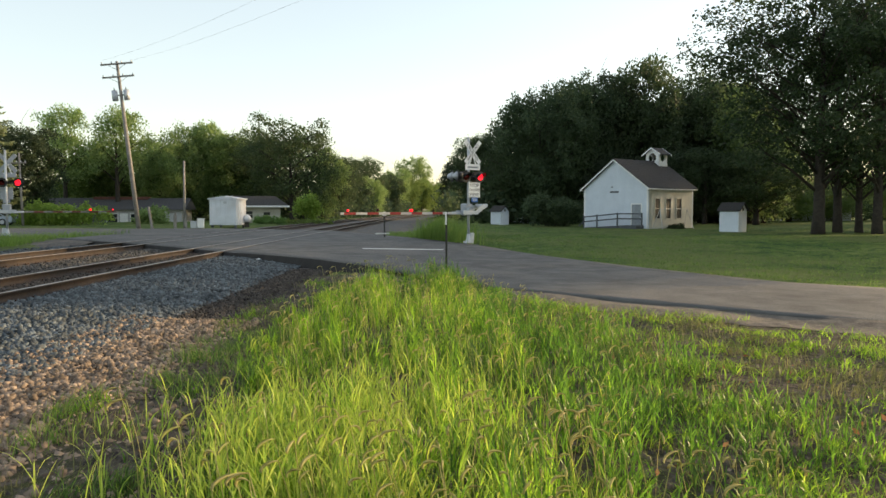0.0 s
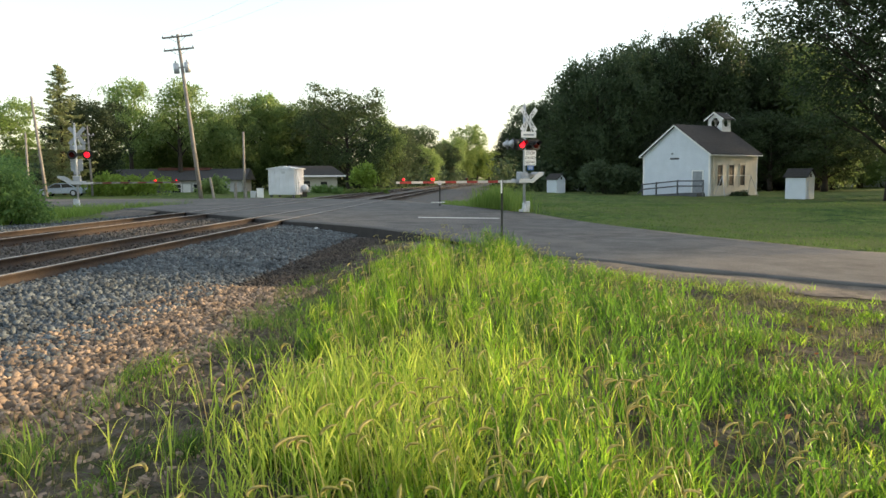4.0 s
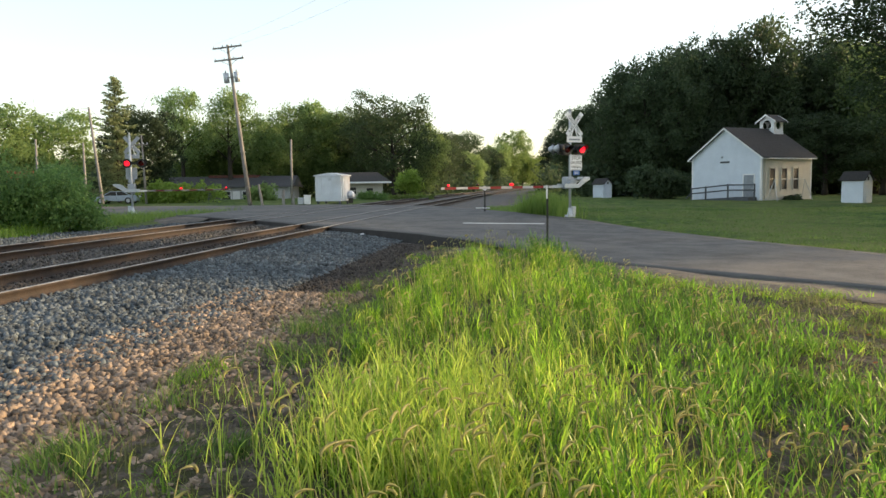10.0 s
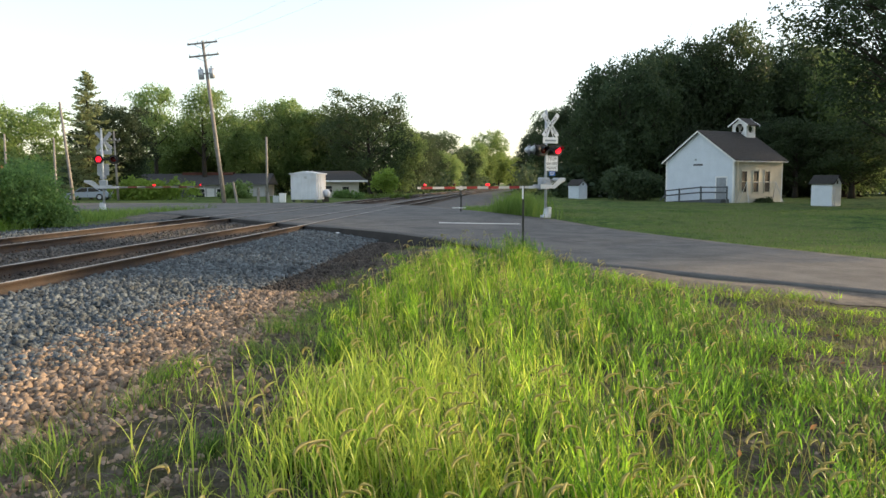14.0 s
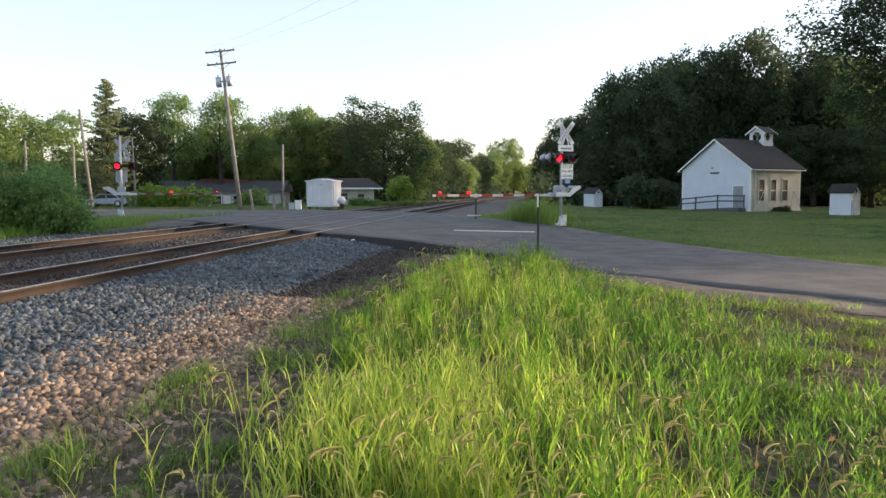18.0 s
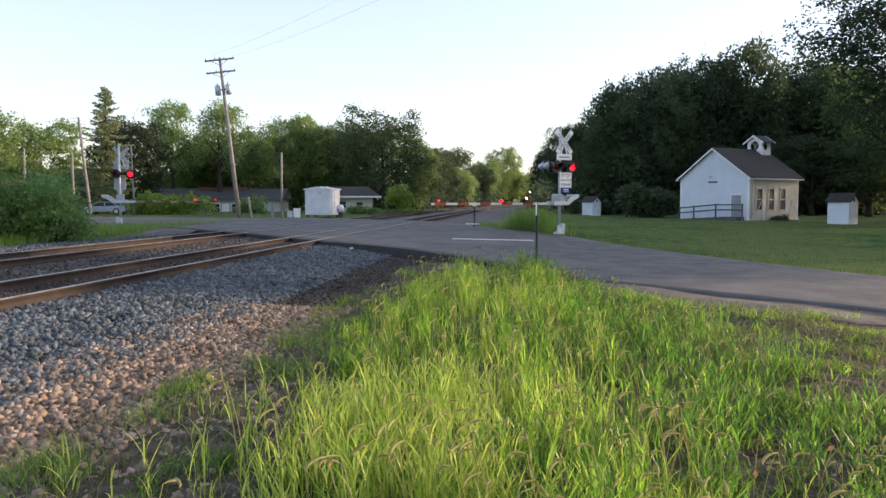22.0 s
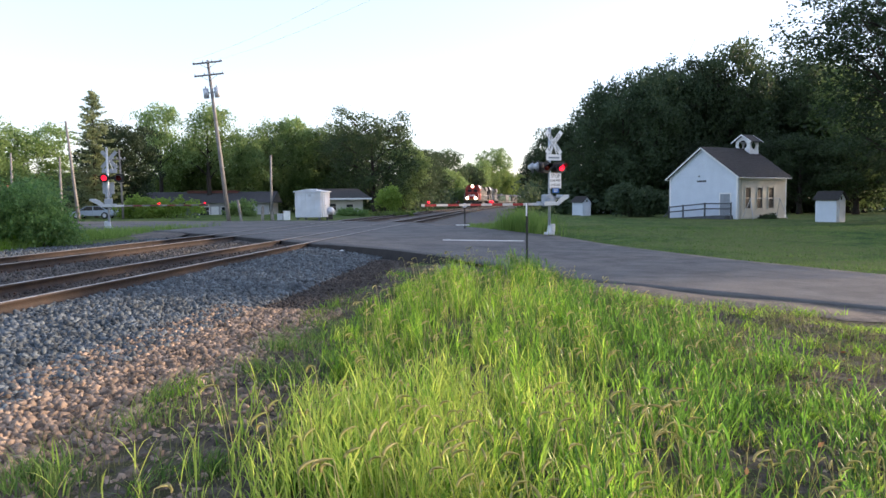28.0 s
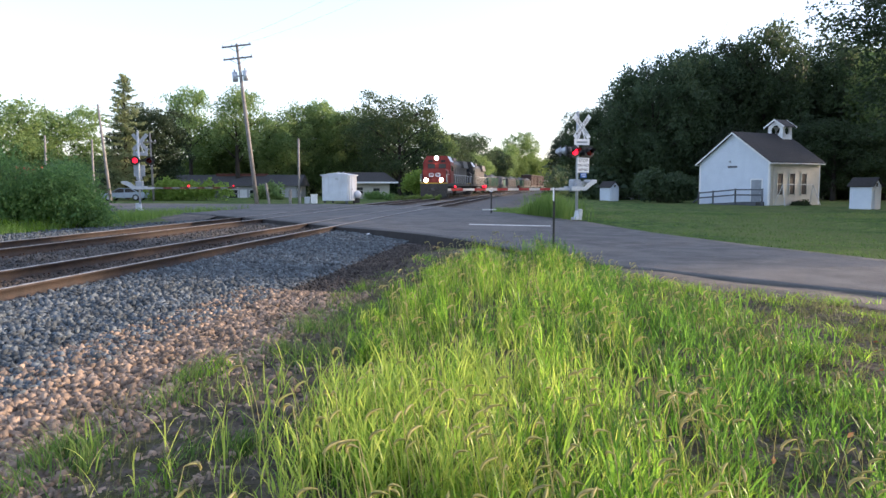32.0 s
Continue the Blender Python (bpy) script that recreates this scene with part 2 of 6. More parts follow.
NEEDLE = leaf_mat("needle", (0.13, 0.17, 0.085), (0.22, 0.25, 0.125), 0.45)
BLADE = leaf_mat("grass_blade", (0.045, 0.125, 0.010), (0.235, 0.395, 0.022), 0.62, 0.40, gain=0.1, patch=1.4, gloss=0.42)
BLADE_MID = leaf_mat("mid_grass_blade", (0.026, 0.085, 0.010), (0.13, 0.27, 0.022), 0.62, 0.42, gain=0.1, patch=1.2, gloss=0.4)
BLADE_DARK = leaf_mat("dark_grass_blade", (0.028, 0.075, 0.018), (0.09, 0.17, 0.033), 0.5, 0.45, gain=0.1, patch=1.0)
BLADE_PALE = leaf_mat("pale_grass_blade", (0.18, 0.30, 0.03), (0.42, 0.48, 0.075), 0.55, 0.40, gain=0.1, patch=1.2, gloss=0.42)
BLADE_DRY = leaf_mat("short_grass", (0.08, 0.10, 0.035), (0.18, 0.18, 0.075), 0.4, 0.6, gain=0.1, patch=1.2)
DEAD_LEAF = leaf_mat("dead_leaf", (0.17, 0.07, 0.035), (0.28, 0.16, 0.08), 0.3, 0.7, gain=0.1)
SEED = leaf_mat("seed_head", (0.27, 0.29, 0.10), (0.44, 0.40, 0.19), 0.4, 0.7, gain=0.1)
VERGE_BLADE = leaf_mat("verge_blade", (0.09, 0.175, 0.03), (0.20, 0.29, 0.06), 0.45, 0.6, gain=0.1)
LAWN_BLADE = leaf_mat("lawn_blade", (0.045, 0.10, 0.02), (0.13, 0.20, 0.044), 0.55, 0.6, gain=0.1, patch=1.6)
SHINGLE = mat("roof_shingle", (0.042, 0.040, 0.039), (0.028, 0.027, 0.027), 6, 0.9, bump=0.5, fine=30)
# shade put into the siding colours: white dimmed and blued, cream dimmed
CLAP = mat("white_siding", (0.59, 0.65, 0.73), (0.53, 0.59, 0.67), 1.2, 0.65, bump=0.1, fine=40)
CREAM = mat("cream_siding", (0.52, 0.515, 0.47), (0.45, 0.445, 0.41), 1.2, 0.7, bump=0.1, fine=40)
GREY_DOOR = mat("grey_door", (0.26, 0.29, 0.32), (0.21, 0.23, 0.26), 3, 0.6)
GLASS = mat("dark_glass", (0.02, 0.025, 0.03), (0.03, 0.035, 0.04), 2, 0.15, bump=0.0, spec=0.35)
WINDOW_DARK = mat("window_dark", (0.018, 0.02, 0.024), (0.03, 0.032, 0.036), 2, 0.55, bump=0.0, spec=0.15)
GREYWOOD = mat("weathered_wood", (0.10, 0.11, 0.125), (0.07, 0.078, 0.088), 5, 0.85, bump=0.4)
RUST_ROOF = mat("rust_roof", (0.36, 0.085, 0.035), (0.25, 0.06, 0.03), 3, 0.8, bump=0.2)
BRICK_RED = mat("red_roof", (0.15, 0.06, 0.042), (0.11, 0.048, 0.036), 4, 0.85, bump=0.3)
HOUSE_ROOF = mat("house_roof", (0.075, 0.075, 0.08), (0.055, 0.055, 0.06), 6, 0.9, bump=0.4, fine=30)
HOUSE_GREY = mat("house_grey", (0.44, 0.45, 0.46), (0.37, 0.38, 0.39), 2, 0.8)
CAR_SILVER = mat("car_silver", (0.36, 0.43, 0.52), (0.33, 0.40, 0.49), 2, 0.3, metal=0.1, bump=0.0)
RUBBER = mat("rubber", (0.02, 0.02, 0.02), None, 6, 0.85)
LOCO_RED = mat("engine_red", (0.27, 0.03, 0.02), (0.21, 0.026, 0.018), 2, 0.5, bump=0.05)
LOCO_BLACK = mat("engine_black", (0.03, 0.028, 0.027), (0.05, 0.045, 0.04), 3, 0.55, bump=0.05)
LOCO_GREY = mat("engine_grey", (0.13, 0.12, 0.115), (0.09, 0.085, 0.08), 3, 0.7)
YELLOW = mat("yellow_paint", (0.62, 0.42, 0.04), None, 4, 0.6)
CAR_PALE = mat("wagon_cover", (0.14, 0.15, 0.16), (0.11, 0.12, 0.125), 2, 0.7, stain=(0.14, 0.13, 0.12))
CAR_GREEN = mat("wagon_green", (0.03, 0.10, 0.07), (0.035, 0.08, 0.055), 2, 0.7, stain=(0.12, 0.10, 0.08))
CAR_BROWN = mat("wagon_brown", (0.055, 0.030, 0.024), (0.042, 0.024, 0.02), 2, 0.8, stain=(0.06, 0.045, 0.04))
CAR_GREY = mat("wagon_grey", (0.16, 0.17, 0.17), (0.11, 0.115, 0.115), 2, 0.7, stain=(0.13, 0.10, 0.085))


# ---------------------------------------------------------------- mesh helpers
def thing(name, m, label, category, group="", kind=""):
    ob = new(name)
    ob.matrix_basis = m
    return tagged(ob, label, category, group, kind)


def smooth(me):
    me.polygons.foreach_set("use_smooth", [True] * len(me.polygons))


def part(name, bm, material, parent=None, label="", m=None, soft=False):
    """Links a bmesh as one mesh object under a thing or a part."""
    me = bpy.data.meshes.new(name)
    bm.to_mesh(me)
    bm.free()
    me.materials.append(material)
    if soft:
        smooth(me)
    ob = new(name, me)
    if parent is not None:
        ob.parent = parent
    if m is not None:
        ob.matrix_basis = m
    return tagged(ob, label)


def np_mesh(name, verts, faces, material, parent=None, label="", soft=False):
    """A mesh from arrays: verts n x 3, faces m x k."""
    me = bpy.data.meshes.new(name)
    verts, faces = np.asarray(verts, np.float32), np.asarray(faces, np.int32)
    k = faces.shape[1]
    me.vertices.add(len(verts))
    me.vertices.foreach_set("co", verts.ravel())
    me.loops.add(faces.size)
    me.loops.foreach_set("vertex_index", faces.ravel())
    me.polygons.add(len(faces))
    me.polygons.foreach_set("loop_start", np.arange(0, faces.size, k, dtype=np.int32))
    me.update(calc_edges=True)
    me.materials.append(material)
    if soft:
        smooth(me)
    ob = new(name, me)
    if parent is not None:
        ob.parent = parent
    return tagged(ob, label)


def box(bm, sx, sy, sz, x=0, y=0, z=0, rx=0, ry=0, rz=0, bev=0.0):
    """A box of that size, centred at x, y, z, with bevelled edges."""
    m = pose(x, y, z, rx, ry, rz) @ Matrix.Diagonal((sx, sy, sz, 1))
    made = bmesh.ops.create_cube(bm, size=1.0, matrix=m)["verts"]
    if bev:
        edges = {e for v in made for e in v.link_edges}
        bmesh.ops.bevel(bm, geom=list(edges), offset=bev, segments=1, affect="EDGES")
    return bm


def cyl(bm, r1, r2, h, x=0, y=0, z=0, rx=0, ry=0, rz=0, n=14):
    """A cone frustum along its own z, base at x, y, z."""
    m = pose(x, y, z, rx, ry, rz) @ Matrix.Translation((0, 0, h / 2))
    bmesh.ops.create_cone(bm, cap_ends=True, segments=n, radius1=r1, radius2=r2, depth=h, matrix=m)
    return bm


def tube(bm, pts, radii, n=8):
    """A tapered tube along points."""
    rings = []
    for i, p in enumerate(pts):
        p = Vector(p)
        d = (Vector(pts[min(i + 1, len(pts) - 1)]) - Vector(pts[max(i - 1, 0)])).normalized()
        side = d.cross(Vector((0, 0, 1)) if abs(d.z) < 0.9 else Vector((1, 0, 0))).normalized()
        up = side.cross(d)
        r = radii[i] if hasattr(radii, "__len__") else radii
        rings.append([bm.verts.new(p + (side * math.cos(2 * math.pi * k / n) + up * math.sin(2 * math.pi * k / n)) * r) for k in range(n)])
    for a, b in zip(rings, rings[1:]):
        for k in range(n):
            bm.faces.new((a[k], a[(k + 1) % n], b[(k + 1) % n], b[k]))
    bm.faces.new(rings[0][::-1])
    bm.faces.new(rings[-1])
    return bm


def prism(bm, outline, depth, m=None):
    """Extrudes an outline in x, z along y by depth, centred."""
    m = m or Matrix()
    a = [bm.verts.new(m @ Vector((x, -depth / 2, z))) for x, z in outline]
    b = [bm.verts.new(m @ Vector((x, depth / 2, z))) for x, z in outline]
    n = len(outline)
    bm.faces.new(a)
    bm.faces.new(b[::-1])
    for i in range(n):
        bm.faces.new((a[(i + 1) % n], a[i], b[i], b[(i + 1) % n]))
    bmesh.ops.recalc_face_normals(bm, faces=bm.faces[:])
    return bm


B = bmesh.new


def words(name, text, size, material, parent, m, label=""):
    cu = bpy.data.curves.new(name, "FONT")
    cu.body, cu.size, cu.align_x, cu.align_y, cu.extrude = text, size, "CENTER", "CENTER", 0.002
    tmp = bpy.data.objects.new(name, cu)
    me = bpy.data.meshes.new_from_object(tmp)
    bpy.data.objects.remove(tmp)
    me.materials.clear()
    me.materials.append(material)
    ob = new(name, me)
    ob.parent, ob.matrix_basis = parent, m
    return tagged(ob, label)


# ---------------------------------------------------------------- the plan
TAN = 0.1104                    # the line of the tracks: 6.3 degrees right of +y
COS, SIN = 0.9940, 0.1097


def track_x(d, y):
    """x at y of the line d metres left of the camera along the tracks, which bend to the right far off."""
    return -d / COS + TAN * y + 0.00033 * max(0.0, y - 75.0) ** 2


def left_of(x, y):
    """Distance left of the camera's own line along the tracks."""
    return -(x - TAN * y - 0.00033 * np.maximum(0.0, y - 75.0) ** 2) * COS


RAILS = (7.17, 8.68, 11.72, 13.23)
RAIL_Z = 0.35


def sstep(a, b, v):
    u = np.clip((np.asarray(v, float) - a) / (b - a), 0, 1)
    return u * u * (3 - 2 * u)


def ground_z(x, y):
    """Height of soil and turf."""
    d = left_of(x, y)
    z = 0.22 * sstep(24, 40, y) - 0.10 * sstep(4, 14, x) * sstep(60, 25, y)
    z = z - 0.12 * sstep(3.2, 5.0, d) * sstep(17.5, 15.5, d) - 0.25 * sstep(3.0, 4.0, d) * sstep(17.0, 16.0, d)
    z = z - 0.24 * sstep(8, 18, x) * sstep(34, 52, y)
    z = z + 0.03 * np.sin(x * 1.7) * np.sin(y * 1.3 + 0.6) + 0.02 * np.sin(x * 4.1 + y * 2.7)
    return z


def road_z(x, y):
    """Height of the asphalt, which climbs to the rails."""
    d = left_of(x, y)
    up = sstep(-3.0, 6.2, d) * sstep(26, 14.5, d)
    base = 0.22 * sstep(24, 40, y) - 0.10 * sstep(4, 14, x) * sstep(60, 25, y) + 0.03
    return base * (1 - up) + up * (RAIL_Z - 0.055)


def grid_axis(lo, hi, fine_lo, fine_hi, step, grow=1.25):
    a = list(np.arange(fine_lo, fine_hi + step / 2, step))
    s = step
    while a[-1] < hi:
        s *= grow
        a.append(a[-1] + s)
    s = step
    while a[0] > lo:
        s *= grow
        a.insert(0, a[0] - s)
    return np.array(a)


def sheet(name, xs, ys, zf, material):
    X, Y = np.meshgrid(xs, ys)
    V = np.stack([X.ravel(), Y.ravel(), zf(X.ravel(), Y.ravel())], 1)
    nx, ny = len(xs), len(ys)
    i = (np.arange(ny - 1)[:, None] * nx + np.arange(nx - 1)[None]).ravel()
    return np_mesh(name, V, np.stack([i, i + 1, i + nx + 1, i + nx], 1), material, soft=True)


ground = sheet("ground", grid_axis(-1500, 1500, -30, 45, 0.5), grid_axis(-600, 2500, -6, 75, 0.5), ground_z, TURF)
tagged(ground, "mown green lawn and rough turf", "ground", kind="structure")


def strip(name, left, right, zf, material, n=4, lift=0.0, thick=0.0):
    """A sheet between two rows of plan points, draped on zf."""
    V, F = [], []
    for (ax, ay), (bx, by) in zip(left, right):
        for k in range(n + 1):
            x, y = ax + (bx - ax) * k / n, ay + (by - ay) * k / n
            V.append((x, y, float(zf(x, y)) + lift))
    w = n + 1
    for i in range(len(left) - 1):
        for k in range(n):
            F.append((i * w + k, i * w + k + 1, (i + 1) * w + k + 1, (i + 1) * w + k))
    base = len(V)
    if thick:
        rim = [i * w for i in range(len(left))], [i * w + n for i in range(len(left))]
        for r, sgn in zip(rim, (1, -1)):
            for a in r:
                V.append((V[a][0], V[a][1], V[a][2] - thick))
            for i in range(len(r) - 1):
                q = (r[i], r[i + 1], base + i + 1, base + i)
                F.append(q if sgn > 0 else q[::-1])
            base = len(V)
    return np_mesh(name, V, F, material)


def resample(pts, n):
    pts = np.array(pts, float)
    s = np.r_[0, np.cumsum(np.linalg.norm(np.diff(pts, axis=0), axis=1))]
    u = np.linspace(0, s[-1], n)
    return list(zip(np.interp(u, s, pts[:, 0]), np.interp(u, s, pts[:, 1])))


# near and far edge of the asphalt, from the camera's right across the tracks to the far left
NEAR_EDGE = [(26, -4), (11.5, 6.6), (6.57, 10.9), (2.5, 15.3), (0.43, 19.4), (-1.35, 21.6), (-4.0, 24.2), (-7.9, 29.6), (-12.0, 34.5), (-20.5, 43.2), (-34, 48), (-80, 52)]
FAR_EDGE = [(38, 6), (16, 11.2), (9.8, 16.3), (8.1, 20.5), (6.4, 26.3), (5.0, 32.0), (3.3, 35.2), (0.9, 41), (-1.6, 48.5), (-9.5, 55.5), (-26, 60), (-80, 62)]
asphalt = strip("road", resample(NEAR_EDGE, 160), resample(FAR_EDGE, 160), road_z, ASPHALT, 14, 0.03, 0.05)
tagged(asphalt, "worn grey asphalt road climbing over the tracks", "road", kind="structure")
# side face of the raised asphalt, its shadow put into the tar black
skirt = resample([(0.43, 19.4), (-1.35, 21.6), (-4.0, 24.2), (-7.9, 29.6), (-12.0, 34.5)], 40)
bm = B()
top = [bm.verts.new((x - 0.02, y - 0.03, float(road_z(x, y)) + 0.022)) for x, y in skirt]
low = [bm.verts.new((x - 0.10, y - 0.12, -0.05)) for x, y in skirt]
for k in range(len(skirt) - 1):
    bm.faces.new((top[k], low[k], low[k + 1], top[k + 1]))
tagged(part("asphalt_edge", bm, TAR), "broken tar edge of the crossing, darkened for its shadow", "road edge", kind="structure")
edge = resample([(-11.6, 34.0), (-20.5, 43.2), (-27, 45.6)], 30)
slope = strip("road_verge", [(x - 2.0, y - 2.0) for x, y in edge], [(x + 0.05, y + 0.05) for x, y in edge], lambda x, y: road_z(x, y), SHOULDER, 6, 0.012)
for v in slope.data.vertices:
    k = v.index % 7
    v.co.z = v.co.z * (k / 6) + (float(ground_z(v.co.x, v.co.y)) - 0.06) * (1 - k / 6)
tagged(slope, "gravel slope under the road edge", "gravel", kind="structure")
verge = resample([(17.5, 2.2), (11.5, 6.6), (6.57, 10.9), (2.5, 15.3), (0.43, 19.4)], 70)
wob = random.Random(9)
side = strip("road_shoulder", [(x - 0.85 - 0.3 * wob.random(), y - 0.62 - 0.25 * wob.random()) for x, y in verge], [(x + 0.06, y + 0.05) for x, y in verge], ground_z, SHOULDER, 5, 0.02)
for v in side.data.vertices:                        # it rises to meet the asphalt
    v.co.z += 0.04 * (v.index % 6) / 5
tagged(side, "strip of brown gravel along the asphalt edge", "gravel", kind="structure")


def tar_line(pts, w):
    """A wavering bead of tar over a crack in the asphalt."""
    r = random.Random(len(pts) * 7 + int(pts[0][0] * 10))
    q = resample(pts, 40)
    bm = B()
    row = []
    for k, (x, y) in enumerate(q):
        x, y = x + r.uniform(-0.02, 0.02), y + r.uniform(-0.03, 0.03)
        ww = w * r.uniform(0.5, 1.3)
        dx, dy = q[min(k + 1, 39)][0] - q[max(k - 1, 0)][0], q[min(k + 1, 39)][1] - q[max(k - 1, 0)][1]
        n = math.hypot(dx, dy)
        z = float(road_z(x, y)) + 0.0345
        row.append([bm.verts.new((x - dy / n * ww, y + dx / n * ww, z)), bm.verts.new((x + dy / n * ww, y - dx / n * ww, z))])
    for a, b in zip(row, row[1:]):
        bm.faces.new((a[0], a[1], b[1], b[0]))
    return part("tar_crack", bm, TAR, asphalt, "dark tar-filled crack")


for pts in ([(14.5, 8.0), (9.0, 12.4), (5.2, 17.6), (3.4, 22.0)], [(12.6, 11.0), (8.0, 15.2), (7.0, 18.5)], 
            [(2.4, 20.0), (1.5, 24.5), (-0.5, 27.5)], [(0.3, 23.0), (4.6, 29.0)], [(-2.5, 26.5), (2.0, 33.0)]):
    tar_line(pts, 0.010)
stop_line = strip("stop_line", resample([(0.1, 27.2), (3.2, 28.0)], 12), resample([(0.1, 27.65), (3.2, 28.4)], 12), road_z, PAINT_WHITE, 2, 0.036)
tagged(stop_line, "white painted stop line on the asphalt", "marking", kind="structure")

# ---------------------------------------------------------------- railway
rng = np.random.default_rng(7)
BED_D = [3.3, 4.3, 5.5, 6.1, 9.7, 10.2, 10.7, 14.3, 15.2, 16.6, 18.8]
BED_Z = [-0.03, 0.02, 0.11, 0.145, 0.145, 0.10, 0.145, 0.145, 0.11, 0.06, 0.02]


def bed_z(d):
    return np.interp(d, BED_D, BED_Z)


ys = grid_axis(-40, 900, -8, 60, 0.8, 1.12)
ds = np.linspace(3.3, 18.8, 40)
V = np.array([(track_x(d, y), y, bed_z(d) + 0.22 * sstep(24, 40, y) * sstep(6.1, 3.3, d) + 0.02 * math.sin(d * 7 + y * 3)) for y in ys for d in ds])
i = (np.arange(len(ys) - 1)[:, None] * len(ds) + np.arange(len(ds) - 1)[None]).ravel()
bed = np_mesh("track_bed", V, np.stack([i, i + len(ds), i + len(ds) + 1, i + 1], 1), BED, soft=True)
tagged(bed, "grey crushed-stone ballast bed under two tracks", "ballast", kind="structure")


def rail_mesh(name, d, parent):
    """One flat-bottomed rail along the line d, rusty sides and a polished head."""
    prof = [(-0.07, 0), (-0.07, 0.012), (-0.012, 0.03), (-0.010, 0.135), (-0.036, 0.145), (-0.036, 0.180), (-0.030, 0.186),
            (0.030, 0.186), (0.036, 0.180), (0.036, 0.145), (0.010, 0.135), (0.012, 0.03), (0.07, 0.012), (0.07, 0)]
    yy = grid_axis(-30, 900, -6, 60, 1.5, 1.06)
    n = len(prof)
    V = [(track_x(d, y) + px, y, RAIL_Z - 0.186 + pz) for y in yy for px, pz in prof]
    F = [(a * n + k, a * n + (k + 1) % n, (a + 1) * n + (k + 1) % n, (a + 1) * n + k) for a in range(len(yy) - 1) for k in range(n)]
    ob = np_mesh(name, V, F, RAIL_SIDE, parent, "rusty steel rail with a polished head")
    ob.data.materials.append(RAIL_TOP)
    ob.data.polygons.foreach_set("material_index", [1 if k in (5, 6, 7) else 0 for a in range(len(yy) - 1) for k in range(n)])
    return ob


bm = box(B(), 2.6, 0.23, 0.18, 0, 0, -0.09, bev=0.015)
tie_me = bpy.data.meshes.new("tie")
bm.to_mesh(tie_me)
bm.free()
tie_me.materials.append(TIE)
bm = box(B(), 0.36, 0.20, 0.02, 0, 0, 0.0, bev=0.004)
for sx in (-0.13, 0.13):
    for sy in (-0.06, 0.06):
        box(bm, 0.03, 0.03, 0.05, sx, sy, 0.02)
plate_me = bpy.data.meshes.new("tie_plate")
bm.to_mesh(plate_me)
bm.free()
plate_me.materials.append(PLATE)
TRACKS = []
for a, b in ((0, 1), (2, 3)):
    tr = thing("railway_track", Matrix(), "railway track of rusty steel rails on dark wooden ties", "track", "pair of tracks", "structure")
    rail_mesh("rail", RAILS[a], tr)
    rail_mesh("rail", RAILS[b], tr)
    mid = (RAILS[a] + RAILS[b]) / 2
    for k in range(170):
        y = 1.5 + k * 0.52
        if left_of(-4 - (y - 24) * 0.7, y) > mid and 22 < y < 52:
            continue
        tie = new("tie", tie_me)
        tie.parent = tr
        tie.matrix_basis = pose(track_x(mid, y) + rng.uniform(-0.03, 0.03), y, 0.158, 0, 0, -6.3 + rng.uniform(-1, 1))
        if y < 26:
            for r in (a, b):
                pl = new("tie_plate", plate_me)
                pl.parent = tr
                pl.matrix_basis = pose(track_x(RAILS[r], y), y, 0.166, 0, 0, -6.3)
    TRACKS.append(tr)


def stones(name, n, dlo, dhi, ylo, yhi, size, material, label, near=1.0):
    """Loose angular stones lying on the bed."""
    d = rng.uniform(dlo, dhi, n)
    y = ylo + (yhi - ylo) * rng.random(n) ** near
    x = -d / COS + TAN * y
    z = bed_z(d) + rng.uniform(-0.2, 0.45, n) * size + 0.01
    s = size * rng.uniform(0.6, 1.35, n)
    cube = np.array([(-1, -1, -1), (1, -1, -1), (1, 1, -1), (-1, 1, -1), (-1, -1, 1), (1, -1, 1), (1, 1, 1), (-1, 1, 1)]) * 0.5
    P = cube[None] * rng.uniform(0.45, 1.25, (n, 8, 3)) * s[:, None, None] * np.array([1.45, 0.95, 0.7])
    q = rng.normal(size=(n, 4))
    q /= np.linalg.norm(q, axis=1)[:, None]
    w, a, b, c = q.T
    R = np.stack([1 - 2 * (b * b + c * c), 2 * (a * b - c * w), 2 * (a * c + b * w), 2 * (a * b + c * w), 1 - 2 * (a * a + c * c),
                  2 * (b * c - a * w), 2 * (a * c - b * w), 2 * (b * c + a * w), 1 - 2 * (a * a + b * b)], 1).reshape(n, 3, 3)
    P = np.einsum("nij,nkj->nki", R, P) + np.stack([x, y, z], 1)[:, None]
    F = np.array([(0, 3, 2, 1), (4, 5, 6, 7), (0, 1, 5, 4), (1, 2, 6, 5), (2, 3, 7, 6), (3, 0, 4, 7)])
    F = (F[None] + (np.arange(n) * 8)[:, None, None]).reshape(-1, 4)
    ob = np_mesh(name, P.reshape(-1, 3), F, material)
    return tagged(ob, label, "gravel", kind="stuff")


stones("ballast_gravel", 34000, 4.1, 7.05, 3.5, 26, 0.060, STONE, "loose grey crushed stone beside the rails", 1.5)
stones("ballast_gravel", 8000, 9.0, 11.4, 7, 34, 0.055, STONE_MID, "loose dark crushed stone between the tracks", 1.2)
stones("ballast_gravel", 8000, 13.5, 18.7, 8, 34, 0.06, STONE, "loose grey crushed stone beyond the tracks", 1.2)
stones("oily_gravel", 6500, 7.2, 8.6, 6, 32, 0.06, STONE_BROWN, "rust-stained dark stone between the rails", 1.2)
stones("oily_gravel", 4500, 11.8, 13.2, 8, 34, 0.06, STONE_BROWN, "rust-stained dark stone between the far rails", 1.2)
